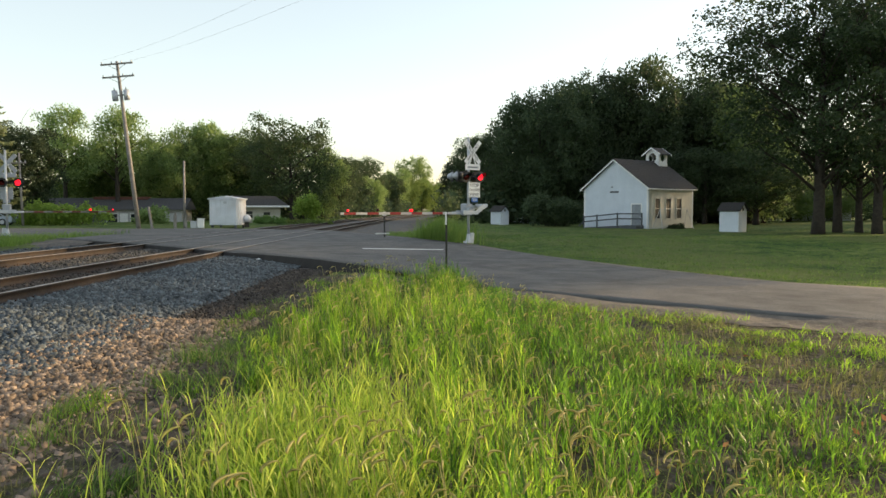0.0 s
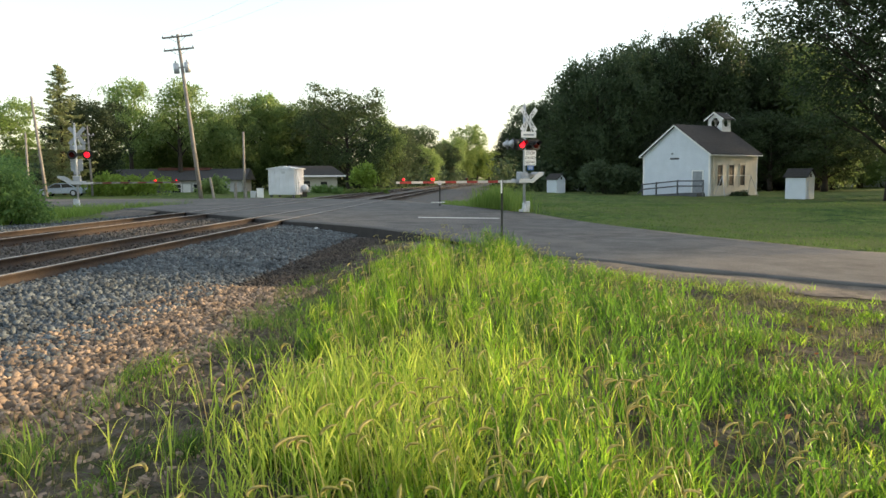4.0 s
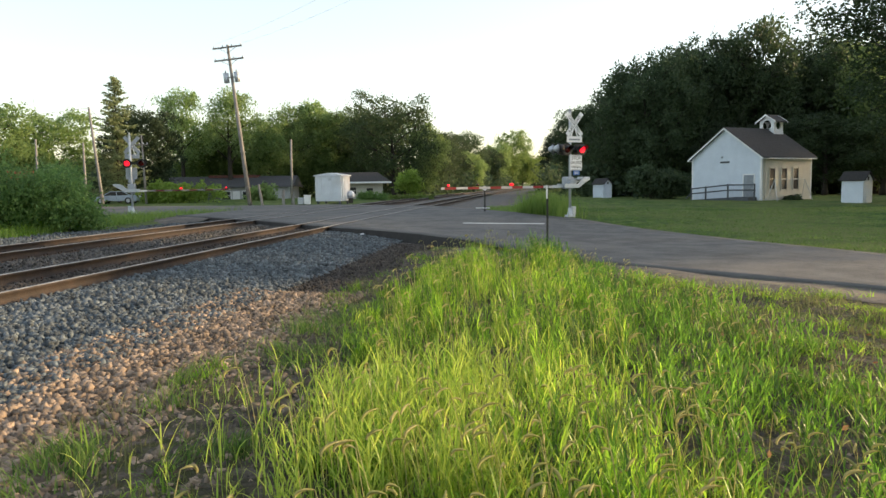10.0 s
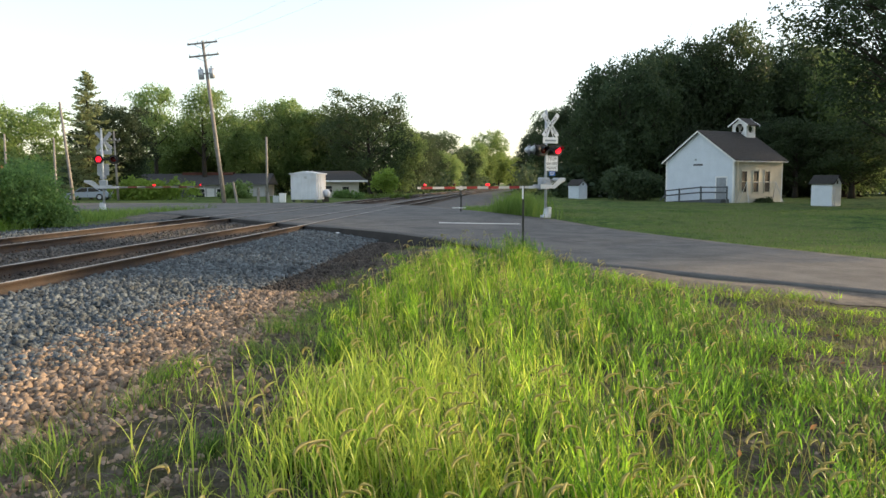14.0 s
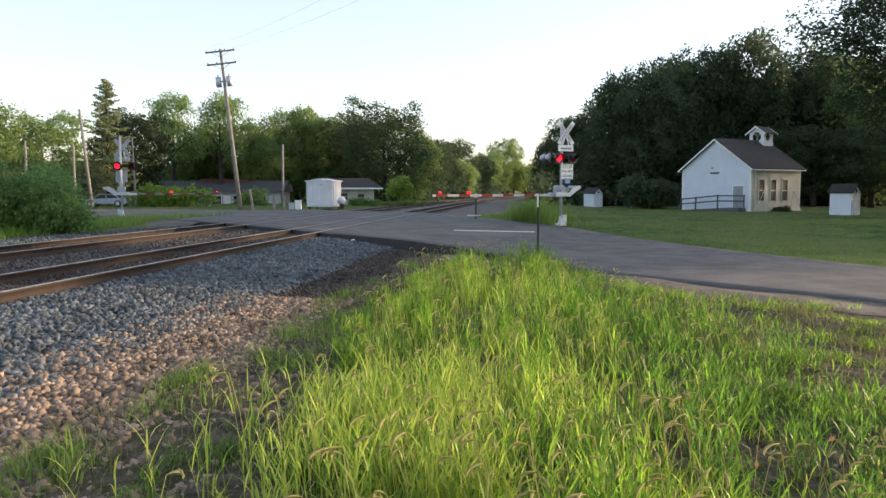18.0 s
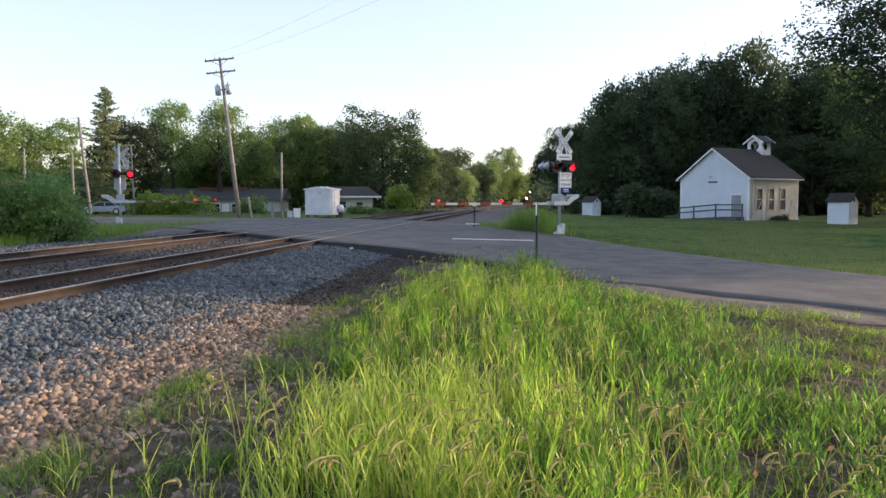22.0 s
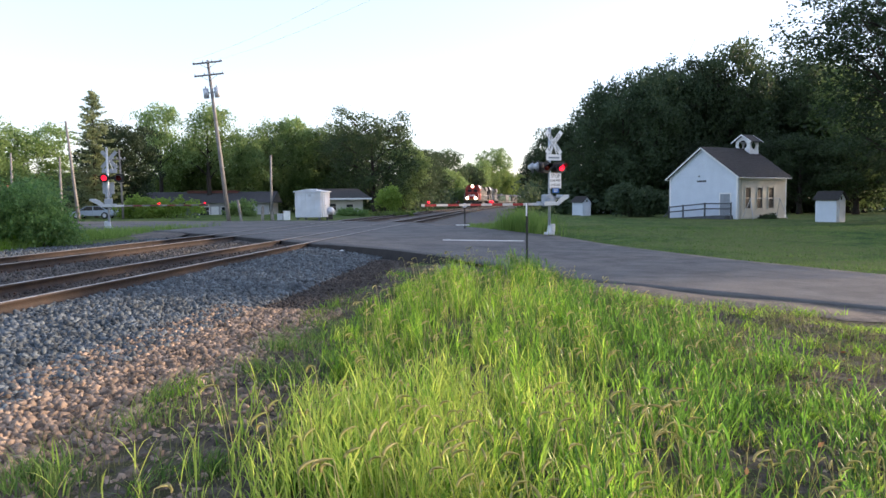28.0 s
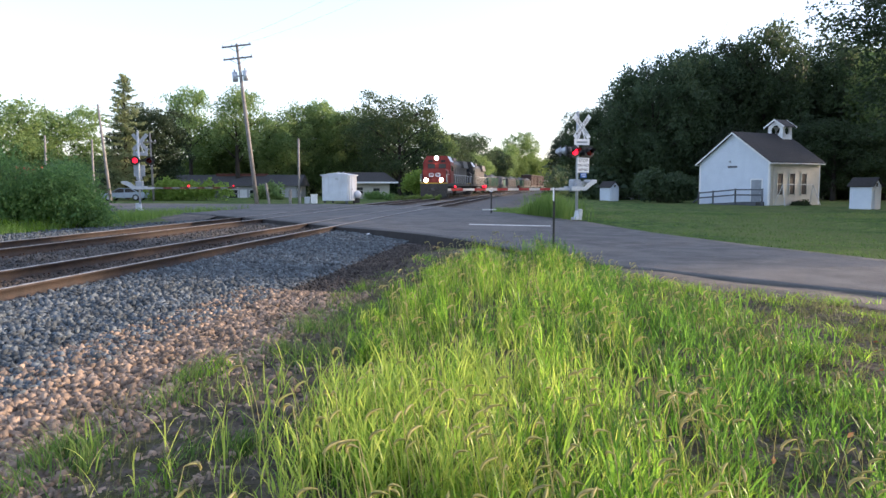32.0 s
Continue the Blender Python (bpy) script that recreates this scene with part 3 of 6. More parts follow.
stones("tan_gravel", 1500, 1.6, 3.1, 2.3, 9, 0.05, STONE_TAN, "scattered tan stones on the soil", 1.2)
stones("dark_gravel", 5000, 3.0, 4.3, 11.5, 21, 0.04, STONE_BROWN, "dark fine stone at the foot of the ballast")
stones("tan_gravel", 13500, 2.75, 4.75, 3.0, 11.5, 0.056, STONE_TAN, "tan broken stone along the foot of the ballast", 1.4)


# ---------------------------------------------------------------- plants
def cards(centres, size, rr, flat=0.0):
    """Leaf-shaped four-cornered faces at the centres, turned at random."""
    n = len(centres)
    u = rr.normal(size=(n, 3))
    u[:, 2] *= 1 - flat
    u /= np.linalg.norm(u, axis=1)[:, None]
    v = np.cross(u, rr.normal(size=(n, 3)))
    v /= np.linalg.norm(v, axis=1)[:, None]
    s = (size * rr.uniform(0.6, 1.4, n))[:, None]
    c = np.asarray(centres)
    V = np.stack([c - u * s, c + v * s * 0.55, c + u * s, c - v * s * 0.55], 1).reshape(-1, 3)
    return V, np.arange(n * 4).reshape(n, 4)


def sprays(n, lobes, rr, clumps, size, shell=0.5):
    """Leaf places gathered into many small flat sprays over the lobes, with a few loose leaves."""
    L = np.array(lobes)
    w = (L[:, 3] * L[:, 4] * L[:, 5]) ** (2 / 3)
    i = rr.choice(len(L), clumps, p=w / w.sum())
    u = rr.normal(size=(clumps, 3))
    u /= np.linalg.norm(u, axis=1)[:, None]
    c = L[i, :3] + u * (shell + (1.06 - shell) * rr.random(clumps) ** 0.6)[:, None] * L[i, 3:]
    big = size * rr.uniform(0.45, 1.5, clumps)
    k = rr.choice(clumps, n, p=big ** 1.6 / (big ** 1.6).sum())
    p = c[k] + rr.normal(size=(n, 3)) * big[k][:, None] * np.array([1, 1, 0.55])
    p[:, 2] -= 0.25 * ((p[:, 0] - c[k, 0]) ** 2 + (p[:, 1] - c[k, 1]) ** 2) / np.maximum(big[k], 0.2)
    return p


def make_tree(seed, h, width, leaf, n, material, base=0.22, spread=1.0, sparse=False, lean=0.0, count=13, lobe=1.0, clumps=220, clump=0.62, thick=1.0):
    """A broad-leaved tree: tapered trunk, limbs, and a crown of many leaves in uneven lobes."""
    rr = np.random.default_rng(seed)
    tree = new("tree")
    bm = B()
    r0 = (0.020 * h + 0.05) * thick
    top = Vector((lean, 0.2, h * 0.72))
    pts = [Vector((0, 0, -0.3)), Vector((0.05, 0, h * 0.08)), Vector((lean * 0.3, 0.05, h * 0.3)), Vector((lean * 0.7, 0.1, h * 0.52)), top]
    tube(bm, pts, [r0 * 1.35, r0, r0 * 0.8, r0 * 0.5, r0 * 0.2], 9)
    lobes = [(lean, 0, h * 0.80, width * 0.27, width * 0.27, h * 0.19)]
    m = count if not sparse else 9
    for k in range(m):
        a = k * 2.4 + rr.uniform(-0.4, 0.4)
        f = (k + 0.5) / m
        z = h * (base + 0.10 + (0.82 - base) * f)
        prof = math.sin(math.pi * min(1.0, (0.25 + 0.75 * (1 - f)) * 0.95)) ** 0.6
        rad = width * 0.34 * prof * rr.uniform(0.75, 1.2) * spread
        s = width * rr.uniform(0.15, 0.25) * (0.75 if sparse else lobe)
        p = (lean * f + math.cos(a) * rad, math.sin(a) * rad, z)
        lobes.append((*p, s, s, s * rr.uniform(0.7, 1.05)))
        b = Vector((lean * f * 0.7, 0.1, z - h * 0.10 - rad * 0.25))
        tube(bm, [b, (b + Vector(p)) / 2 + Vector((0, 0, 0.15)), Vector(p)], [r0 * 0.36 * (1.15 - f), r0 * 0.22 * (1.15 - f), 0.02], 6)
        for q in range(3):
            e = Vector(p) + Vector(rr.normal(size=3)) * s * 0.7
            tube(bm, [(b + Vector(p)) / 2 + Vector((0, 0, 0.15)), (Vector(p) + e) / 2, e], [r0 * 0.12, r0 * 0.07, 0.012], 4)
    part("trunk", bm, BARK, tree, "", None, True)
    V, F = cards(sprays(n, lobes, rr, clumps, clump), leaf, rr)
    np_mesh("crown", V, F, material, tree)
    return tree


def make_spruce(seed, h, width):
    """A conifer with drooping tiers of needles and a bare tip."""
    rr = np.random.default_rng(seed)
    tree = new("spruce_tree")
    bm = tube(B(), [(0, 0, -0.3), (0, 0, h * 0.5), (0, 0, h)], [0.25, 0.14, 0.02], 8)
    P = []
    for k in range(150):
        f = 0.10 + 0.88 * (k + rr.random()) / 150
        a = rr.uniform(0, 6.28)
        ln = width * 0.5 * (1 - f) ** 0.75 * rr.uniform(0.55, 1.2) + 0.12
        s = Vector((0, 0, h * f))
        mid_b = s + Vector((math.cos(a) * ln * 0.55, math.sin(a) * ln * 0.55, -0.16 * ln))
        e = s + Vector((math.cos(a) * ln, math.sin(a) * ln, -0.10 * ln + 0.10))
        tube(bm, [s, mid_b, e], [0.035, 0.02, 0.006], 4)
        m = int(18 + 42 * ln)
        u = rr.random(m)[:, None] ** 0.8
        q = np.where(u < 0.55, np.array(s) + (np.array(mid_b) - np.array(s)) * u / 0.55, np.array(mid_b) + (np.array(e) - np.array(mid_b)) * (u - 0.55) / 0.45)
        P.append(q + rr.normal(size=(m, 3)) * np.array([0.22, 0.22, 0.09]) * (1.1 - 0.6 * u) - np.array([0, 0, 0.06]))
    part("trunk", bm, BARK, tree, "", None, True)
    V, F = cards(np.concatenate(P), 0.12, rr, 0.5)
    np_mesh("crown", V, F, NEEDLE, tree)
    return tree


def make_bush(name, seed, w, d, h, leaf, n, material):
    """A leafy mound with stems."""
    rr = np.random.default_rng(seed)
    bush = new(name)
    lobes = [(rr.uniform(-0.38, 0.38) * w, rr.uniform(-0.38, 0.38) * d, h * rr.uniform(0.3, 0.68), w * rr.uniform(0.13, 0.22), d * rr.uniform(0.18, 0.3), h * rr.uniform(0.2, 0.32)) for _ in range(16)]
    bm = B()
    for l in lobes:
        tube(bm, [(l[0] * 0.5, l[1] * 0.5, -0.1), (l[0] * 0.8, l[1] * 0.8, l[2] * 0.6), (l[0], l[1], l[2])], [0.03, 0.02, 0.008], 5)
    part("stalk", bm, BARK, bush)
    V, F = cards(sprays(n, lobes, rr, max(40, n // 90), min(0.30, 0.10 * h + 0.06), 0.55), leaf, rr)
    np_mesh("foliage", V, F, material, bush)
    return bush


PROTO = {
    "airy": make_tree(19, 13, 10, 0.14, 14500, LEAF_OLIVE, 0.15, 1.3, False, 0.3, 22, 0.66, 250, 0.50),
    "round": make_tree(11, 13, 10, 0.155, 18500, LEAF, 0.15, 1.15, False, 0.0, 20, 0.88, 290, 0.52),
    "tall": make_tree(12, 16, 9, 0.165, 19000, LEAF, 0.14, 1.0, False, 0.0, 18, 0.98, 290, 0.55),
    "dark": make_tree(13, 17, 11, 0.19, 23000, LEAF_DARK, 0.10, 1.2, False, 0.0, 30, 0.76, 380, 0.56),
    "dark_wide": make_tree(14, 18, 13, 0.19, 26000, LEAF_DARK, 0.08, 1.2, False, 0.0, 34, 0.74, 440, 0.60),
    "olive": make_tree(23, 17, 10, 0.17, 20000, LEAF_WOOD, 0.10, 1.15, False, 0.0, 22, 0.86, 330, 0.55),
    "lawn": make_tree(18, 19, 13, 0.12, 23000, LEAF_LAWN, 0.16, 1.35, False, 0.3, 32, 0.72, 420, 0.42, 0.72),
    "light": make_tree(15, 10, 8, 0.155, 15000, LEAF_LIGHT, 0.10, 1.0, False, 0.0, 15, 0.95, 240, 0.48),
    "sparse": make_tree(16, 14, 8, 0.14, 8500, LEAF, 0.30, 1.15, True, 0.0, 13, 1.0, 140, 0.50),
    "mid": make_tree(17, 12, 9, 0.16, 17500, LEAF, 0.10, 1.0, False, 0.0, 16, 0.98, 270, 0.52),
}
PROTO_H = {"olive": 17, "airy": 13, "lawn": 19, "round": 13, "tall": 16, "dark": 17, "dark_wide": 18, "light": 10, "sparse": 14, "mid": 12}
PROTO_W = {"olive": 10, "airy": 10, "lawn": 13, "round": 10, "tall": 9, "dark": 11, "dark_wide": 13, "light": 8, "sparse": 8, "mid": 9}
TREE_LABEL = {"olive": "tall mid-green tree at the edge of the woods", "airy": "spreading green tree with sky showing through", "lawn": "big spreading shade tree on the lawn", "round": "full round green deciduous tree", "tall": "tall leafy green deciduous tree", "dark": "tall green tree in the woods, leaf colour darkened for shade",
              "dark_wide": "broad green tree in the woods, leaf colour darkened for shade", "light": "low yellow-green tree lit by the sun",
              "sparse": "thin airy tree with gaps in its crown", "mid": "medium green tree of the far tree line"}


def plant(kind, x, y, h, w, turn=0.0):
    """Sets a tree of that height and crown width at x, y."""
    s, q = h * (1.05 if kind.startswith("dark") else 0.98) / PROTO_H[kind], w * 1.03 / PROTO_W[kind]
    m = Matrix.Translation((x, y, float(ground_z(np.float64(x), np.float64(y))) - 0.05)) @ pose(0, 0, 0, 0, 0, turn) @ Matrix.Diagonal((q, q, s, 1))
    ob = copy_thing(PROTO[kind], m)
    return tagged(ob, TREE_LABEL[kind], "tree", "trees round the crossing")


TREES = [
    # beyond the road, far left
    ("mid", -51, 71, 11.6, 9), ("round", -44.8, 70, 10.6, 9), ("mid", -42.0, 75, 9.4, 7.5), ("tall", -58, 72, 12, 10),
    ("dark", -37, 86, 10.6, 8), ("sparse", -36.5, 97, 14.8, 7), ("sparse", -29.6, 95, 14.4, 8), ("light", -36.2, 103, 11.4, 8),
    ("light", -31.4, 104, 10.8, 8), ("mid", -25.8, 100, 10.8, 7), ("round", -23.2, 104, 13.4, 8), ("mid", -20.5, 108, 13.2, 8),
    ("tall", -17.5, 108, 12.9, 8), ("airy", -12.6, 104, 13.2, 8.5), ("airy", -8.6, 96, 13.8, 9.5), ("mid", -5.4, 110, 11.2, 7),
    ("dark", -15, 116, 12, 9), ("dark", -27, 114, 11, 9),
    # left of the line, far along it
    ("olive", -4.6, 124, 11, 7), ("olive", -1.8, 140, 11.4, 7), ("olive", 1.6, 165, 13.6, 8), ("mid", 2.9, 160, 8.5, 6), ("olive", 7.4, 192, 11, 7),
    ("mid", 9.5, 215, 13, 9), ("light", 14.5, 232, 12.5, 8), ("round", 20.5, 290, 23, 14), ("light", 22, 262, 13, 9), ("light", 29, 290, 13, 9), ("mid", 36, 320, 14, 10),
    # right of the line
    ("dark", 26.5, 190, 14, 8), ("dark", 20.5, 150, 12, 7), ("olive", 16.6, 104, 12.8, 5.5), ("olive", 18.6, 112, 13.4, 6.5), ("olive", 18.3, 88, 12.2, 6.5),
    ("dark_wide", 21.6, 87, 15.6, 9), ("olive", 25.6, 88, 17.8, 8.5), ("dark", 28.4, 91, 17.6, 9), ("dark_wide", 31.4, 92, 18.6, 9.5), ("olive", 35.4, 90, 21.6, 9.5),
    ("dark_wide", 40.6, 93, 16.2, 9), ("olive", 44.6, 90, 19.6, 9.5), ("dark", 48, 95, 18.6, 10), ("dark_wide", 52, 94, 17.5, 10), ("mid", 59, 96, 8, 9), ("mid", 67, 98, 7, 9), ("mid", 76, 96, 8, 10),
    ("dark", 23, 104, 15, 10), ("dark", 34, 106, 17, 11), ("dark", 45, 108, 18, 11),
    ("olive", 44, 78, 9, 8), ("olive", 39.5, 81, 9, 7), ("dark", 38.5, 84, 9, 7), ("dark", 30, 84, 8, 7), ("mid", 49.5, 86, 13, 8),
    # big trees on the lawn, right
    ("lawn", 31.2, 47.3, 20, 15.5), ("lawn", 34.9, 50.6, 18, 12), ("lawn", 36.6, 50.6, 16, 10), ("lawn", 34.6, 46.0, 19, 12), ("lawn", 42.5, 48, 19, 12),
    # unseen trees right of the view, added before the low sun to cast shade
    ("dark", 60, 66, 18, 11), ("dark_wide", 58, 57, 17, 9), ("dark_wide", 58, 34.4, 17, 9), ("dark_wide", 84, 50.5, 18, 10), ("dark_wide", 97, 84, 25, 15),
    # in view again, behind the outhouse
    ("mid", 46, 83, 16, 8),
]
for k, (kind, x, y, h, w) in enumerate(TREES):
    plant(kind, x, y, h, w, (k * 67) % 360)
for ob in PROTO.values():
    for o in (*ob.children_recursive, ob):
        bpy.data.objects.remove(o)
spruce = make_spruce(21, 13.9, 8.4)
spruce.matrix_basis = pose(-37.2, 80, 0.1)
tagged(spruce, "tall narrow spruce with drooping boughs", "tree", "trees round the crossing")

# understorey and far woods
rr = np.random.default_rng(5)
P = []
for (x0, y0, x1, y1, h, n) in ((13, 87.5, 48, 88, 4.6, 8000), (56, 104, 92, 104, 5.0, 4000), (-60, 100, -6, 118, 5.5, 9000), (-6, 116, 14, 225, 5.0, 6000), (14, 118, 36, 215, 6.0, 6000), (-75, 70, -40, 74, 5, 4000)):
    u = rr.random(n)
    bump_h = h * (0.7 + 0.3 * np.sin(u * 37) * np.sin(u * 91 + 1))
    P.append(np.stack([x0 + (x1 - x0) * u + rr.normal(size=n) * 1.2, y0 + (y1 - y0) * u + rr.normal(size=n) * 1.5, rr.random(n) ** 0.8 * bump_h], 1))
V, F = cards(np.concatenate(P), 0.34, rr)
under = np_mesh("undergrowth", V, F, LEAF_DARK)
tagged(under, "dense dark shrubs below the trees", "shrubs", kind="stuff")
P = []
for k in range(150):
    a = rr.uniform(-1.35, 1.35)
    dist = rr.uniform(330, 420)
    c = np.array([math.sin(a) * dist, math.cos(a) * dist, 0])
    h = rr.uniform(11, 17)
    n = 330
    u = rr.normal(size=(n, 3))
    u /= np.linalg.norm(u, axis=1)[:, None]
    P.append(c + np.array([0, 0, h * 0.5]) + u * np.array([9, 9, h * 0.5]) * rr.uniform(0.7, 1, (n, 1)))
V, F = cards(np.concatenate(P), 1.4, rr)
tagged(np_mesh("far_woods", V, F, LEAF_DARK), "distant woods along the horizon", "woods", kind="stuff")

bush = make_bush("roadside_bush", 31, 5.4, 4.4, 2.8, 0.06, 32000, LEAF_BUSH)
bush.matrix_basis = pose(-17.7, 29.5, 0.0, 0, 0, 12) @ Matrix.Diagonal((1, 1, 1.15, 1))
tagged(bush, "dense green roadside bush beside the tracks", "bush")
copy_thing(bush, pose(-22.4, 31.0, 0.0, 0, 0, 120) @ Matrix.Diagonal((1.15, 1.15, 0.5, 1)))
b3 = make_bush("roadside_bush", 33, 4.4, 3.4, 1.7, 0.06, 13000, LEAF_BUSH)
b3.matrix_basis = pose(-16.2, 28.6, 0.0) @ Matrix.Diagonal((1, 1, 1.25, 1))
tagged(b3, "low green bush at the edge of the verge", "bush")
hedge = make_bush("garden_shrub", 34, 8.5, 2.6, 2.5, 0.13, 11000, LEAF_HEDGE)
hedge.matrix_basis = pose(-28.2, 74, 0.1)
tagged(hedge, "yellow-green garden shrubs before the long house", "bush")
b5 = make_bush("garden_shrub", 35, 2.8, 2.4, 3.6, 0.14, 3200, LEAF_HEDGE)
b5.matrix_basis = pose(-5.9, 84, 0.2)
tagged(b5, "small round yellow-green tree-like shrub", "bush")
b7 = make_bush("garden_shrub", 37, 2.9, 2.2, 2.3, 0.13, 3500, LEAF)
b7.matrix_basis = pose(-21.5, 80, 0.1)
tagged(b7, "rounded green shrub before the long house", "bush")
b8 = make_bush("weed_clump", 38, 3.2, 1.6, 1.2, 0.09, 3500, LEAF_BUSH)
b8.matrix_basis = pose(-9.0, 78, 0.1)
tagged(b8, "dark weedy shrubs at the foot of the small house", "bush")
b9 = make_bush("weed_clump", 39, 5.0, 2.2, 0.7, 0.09, 2600, LEAF_LIGHT)
b9.matrix_basis = pose(-5.0, 77, 0.1)
tagged(b9, "tall green weeds along the track bank", "bush")
b6 = make_bush("lawn_shrub", 36, 6.8, 4, 3.3, 0.14, 12000, LEAF_DARK)
b6.matrix_basis = pose(19.5, 73, 0.1)
tagged(b6, "dark overgrown shrub beside the schoolhouse", "bush")


# ---------------------------------------------------------------- grass
def blades(name, x, y, h, width, bend, material, label, zf=ground_z, segs=4, out=None):
    """Grass blades that bow over, each a tapered ribbon."""
    n = len(x)
    a = 2.6 * np.sin(x * 1.7 + 0.8 * np.sin(y * 1.9)) + 1.9 * np.sin(y * 1.4 - x * 0.9) + rng.normal(size=n) * 0.9
    if out is not None:
        a = out + rng.normal(size=n) * 0.6
    dirx, diry = np.cos(a), np.sin(a)
    z0 = zf(x, y)
    t = np.linspace(0, 1, segs)
    b = bend * h * rng.uniform(0.2, 1.4, n)
    px = x[:, None] + dirx[:, None] * b[:, None] * t[None] ** 2.6
    py = y[:, None] + diry[:, None] * b[:, None] * t[None] ** 2.6
    pz = z0[:, None] - 0.02 + h[:, None] * (t - 0.25 * bend * t ** 3)[None]
    w = width * rng.uniform(0.6, 1.3, n)[:, None] * (1 - t ** 1.6 * 0.93)[None]
    tw = rng.uniform(0, math.pi, n)
    sx, sy = np.cos(tw)[:, None] * w, np.sin(tw)[:, None] * w
    V = np.stack([np.stack([px - sx, py - sy, pz], 2), np.stack([px + sx, py + sy, pz], 2)], 2).reshape(-1, 3)
    k = np.arange(n)[:, None] * segs * 2 + (np.arange(segs - 1) * 2)[None]
    F = np.stack([k, k + 1, k + 3, k + 2], 2).reshape(-1, 4)
    return tagged(np_mesh(name, V, F, material, soft=True), label, "grass", kind="stuff")


def tall_zone(n, seed):
    """Plan points of the tall grass before the camera: a tongue that narrows towards the road."""
    r = np.random.default_rng(seed)
    y = 1.6 + 14.6 * r.random(n) ** 1.55
    lo = np.interp(y, [1.6, 4, 8, 12, 14.2, 16.2], [-0.65, -0.92, -1.3, -1.15, -0.6, 0.3])
    hi = np.interp(y, [1.6, 5.3, 7, 11, 14.2, 16.2], [2.2, 3.1, 3.5, 3.6, 3.2, 2.2])
    u = r.random(n)
    x = lo + (hi - lo) * u
    clump = 0.5 + 0.3 * np.sin(x * 3.1 + 1.3 * np.sin(y * 1.9)) * np.sin(y * 2.3 + 0.7) + 0.2 * np.sin(x * 7.3 + y * 2.2) * np.sin(y * 5.9 + x)
    keep = r.random(n) < 0.03 + 1.2 * clump ** 2.1
    edge = np.minimum(u, 1 - u) * 2
    thin = sstep(0.9, 2.2, x) * sstep(10, 7, y)          # thinner, lower stand on the right, with bare gaps
    keep &= r.random(n) > 0.30 * thin * (np.sin(x * 4.7 + 1.1 * y) * np.sin(y * 3.7 - x) > -0.3)
    bare = np.exp(-((x - 1.3) / 0.42) ** 2 - ((y - 4.2) / 0.8) ** 2) + 0.9 * np.exp(-((x - 1.05) / 0.3) ** 2 - ((y - 5.4) / 0.5) ** 2) + 0.8 * np.exp(-((x - 2.3) / 0.3) ** 2 - ((y - 4.9) / 0.45) ** 2) + 0.7 * np.exp(-((x - 0.1) / 0.25) ** 2 - ((y - 5.6) / 0.7) ** 2)
    keep &= r.random(n) > 0.92 * bare                    # bare gaps where the soil shows
    clump = clump * (1 - 0.35 * thin)
    return x[keep], y[keep], edge[keep], clump[keep]


def leafy(name, x, y, h, leaves, length, width, material, label, seed):
    """Upright grass shoots: a stem and leaves that leave it in turn, each an arching ribbon."""
    r = np.random.default_rng(seed)
    n = len(x)
    az, lean, way = r.uniform(0, 6.28, n), r.uniform(0.02, 0.22, n), r.normal(2.9, 1.2, n)
    z0 = ground_z(x, y) - 0.02
    V, F, base = [], [], 0

    def ribbon(px, py, pz, sx, sy, w):
        nonlocal base
        m, k = px.shape
        V.append(np.stack([np.stack([px - sx * w, py - sy * w, pz], 2), np.stack([px + sx * w, py + sy * w, pz], 2)], 2).reshape(-1, 3))
        i = base + np.arange(m)[:, None] * k * 2 + (np.arange(k - 1) * 2)[None]
        F.append(np.stack([i, i + 1, i + 3, i + 2], 2).reshape(-1, 4))
        base += m * k * 2

    t = np.linspace(0, 1, 4)[None]
    bow = (lean * h)[:, None] * t ** 2
    tw = r.uniform(0, 6.28, n)[:, None]
    ribbon(x[:, None] + np.cos(way)[:, None] * bow, y[:, None] + np.sin(way)[:, None] * bow, z0[:, None] + h[:, None] * t, np.cos(tw), np.sin(tw), 0.0024 * (1 - 0.6 * t))
    prof = np.array([0.55, 1.0, 0.95, 0.62, 0.06])[None]
    for j in range(leaves):
        f = np.clip((j + r.uniform(0.1, 0.9, n)) / (leaves + 0.3), 0, 0.97)
        a = az + math.pi * j + r.normal(size=n) * 0.6
        ln = length * r.uniform(0.6, 1.35, n) * (0.75 + 0.5 * (1 - np.abs(2 * f - 0.9))) * np.clip(h / 0.4, 0.5, 1.2)
        th0, th1 = r.uniform(0.08, 0.6, n), r.uniform(0.7, 2.3, n)
        s5 = np.linspace(0, 1, 5)
        th = th0[:, None] + (th1 - th0)[:, None] * s5[None] ** 1.4
        step = ln[:, None] / 4
        hor = np.concatenate([np.zeros((n, 1)), np.cumsum(np.sin(th[:, :-1]) * step, 1)], 1)
        ver = np.concatenate([np.zeros((n, 1)), np.cumsum(np.cos(th[:, :-1]) * step, 1)], 1)
        bx, by, bz = x + np.cos(way) * lean * h * f ** 2, y + np.sin(way) * lean * h * f ** 2, z0 + h * f
        roll = a + math.pi / 2 + r.normal(size=n) * 0.35
        ribbon(bx[:, None] + np.cos(a)[:, None] * hor, by[:, None] + np.sin(a)[:, None] * hor, np.maximum(bz[:, None] + ver, z0[:, None] + 0.012), np.cos(roll)[:, None], np.sin(roll)[:, None], width * r.uniform(0.6, 1.35, n)[:, None] * prof)
    return tagged(np_mesh(name, np.concatenate(V), np.concatenate(F), material, soft=True), label, "grass", kind="stuff")


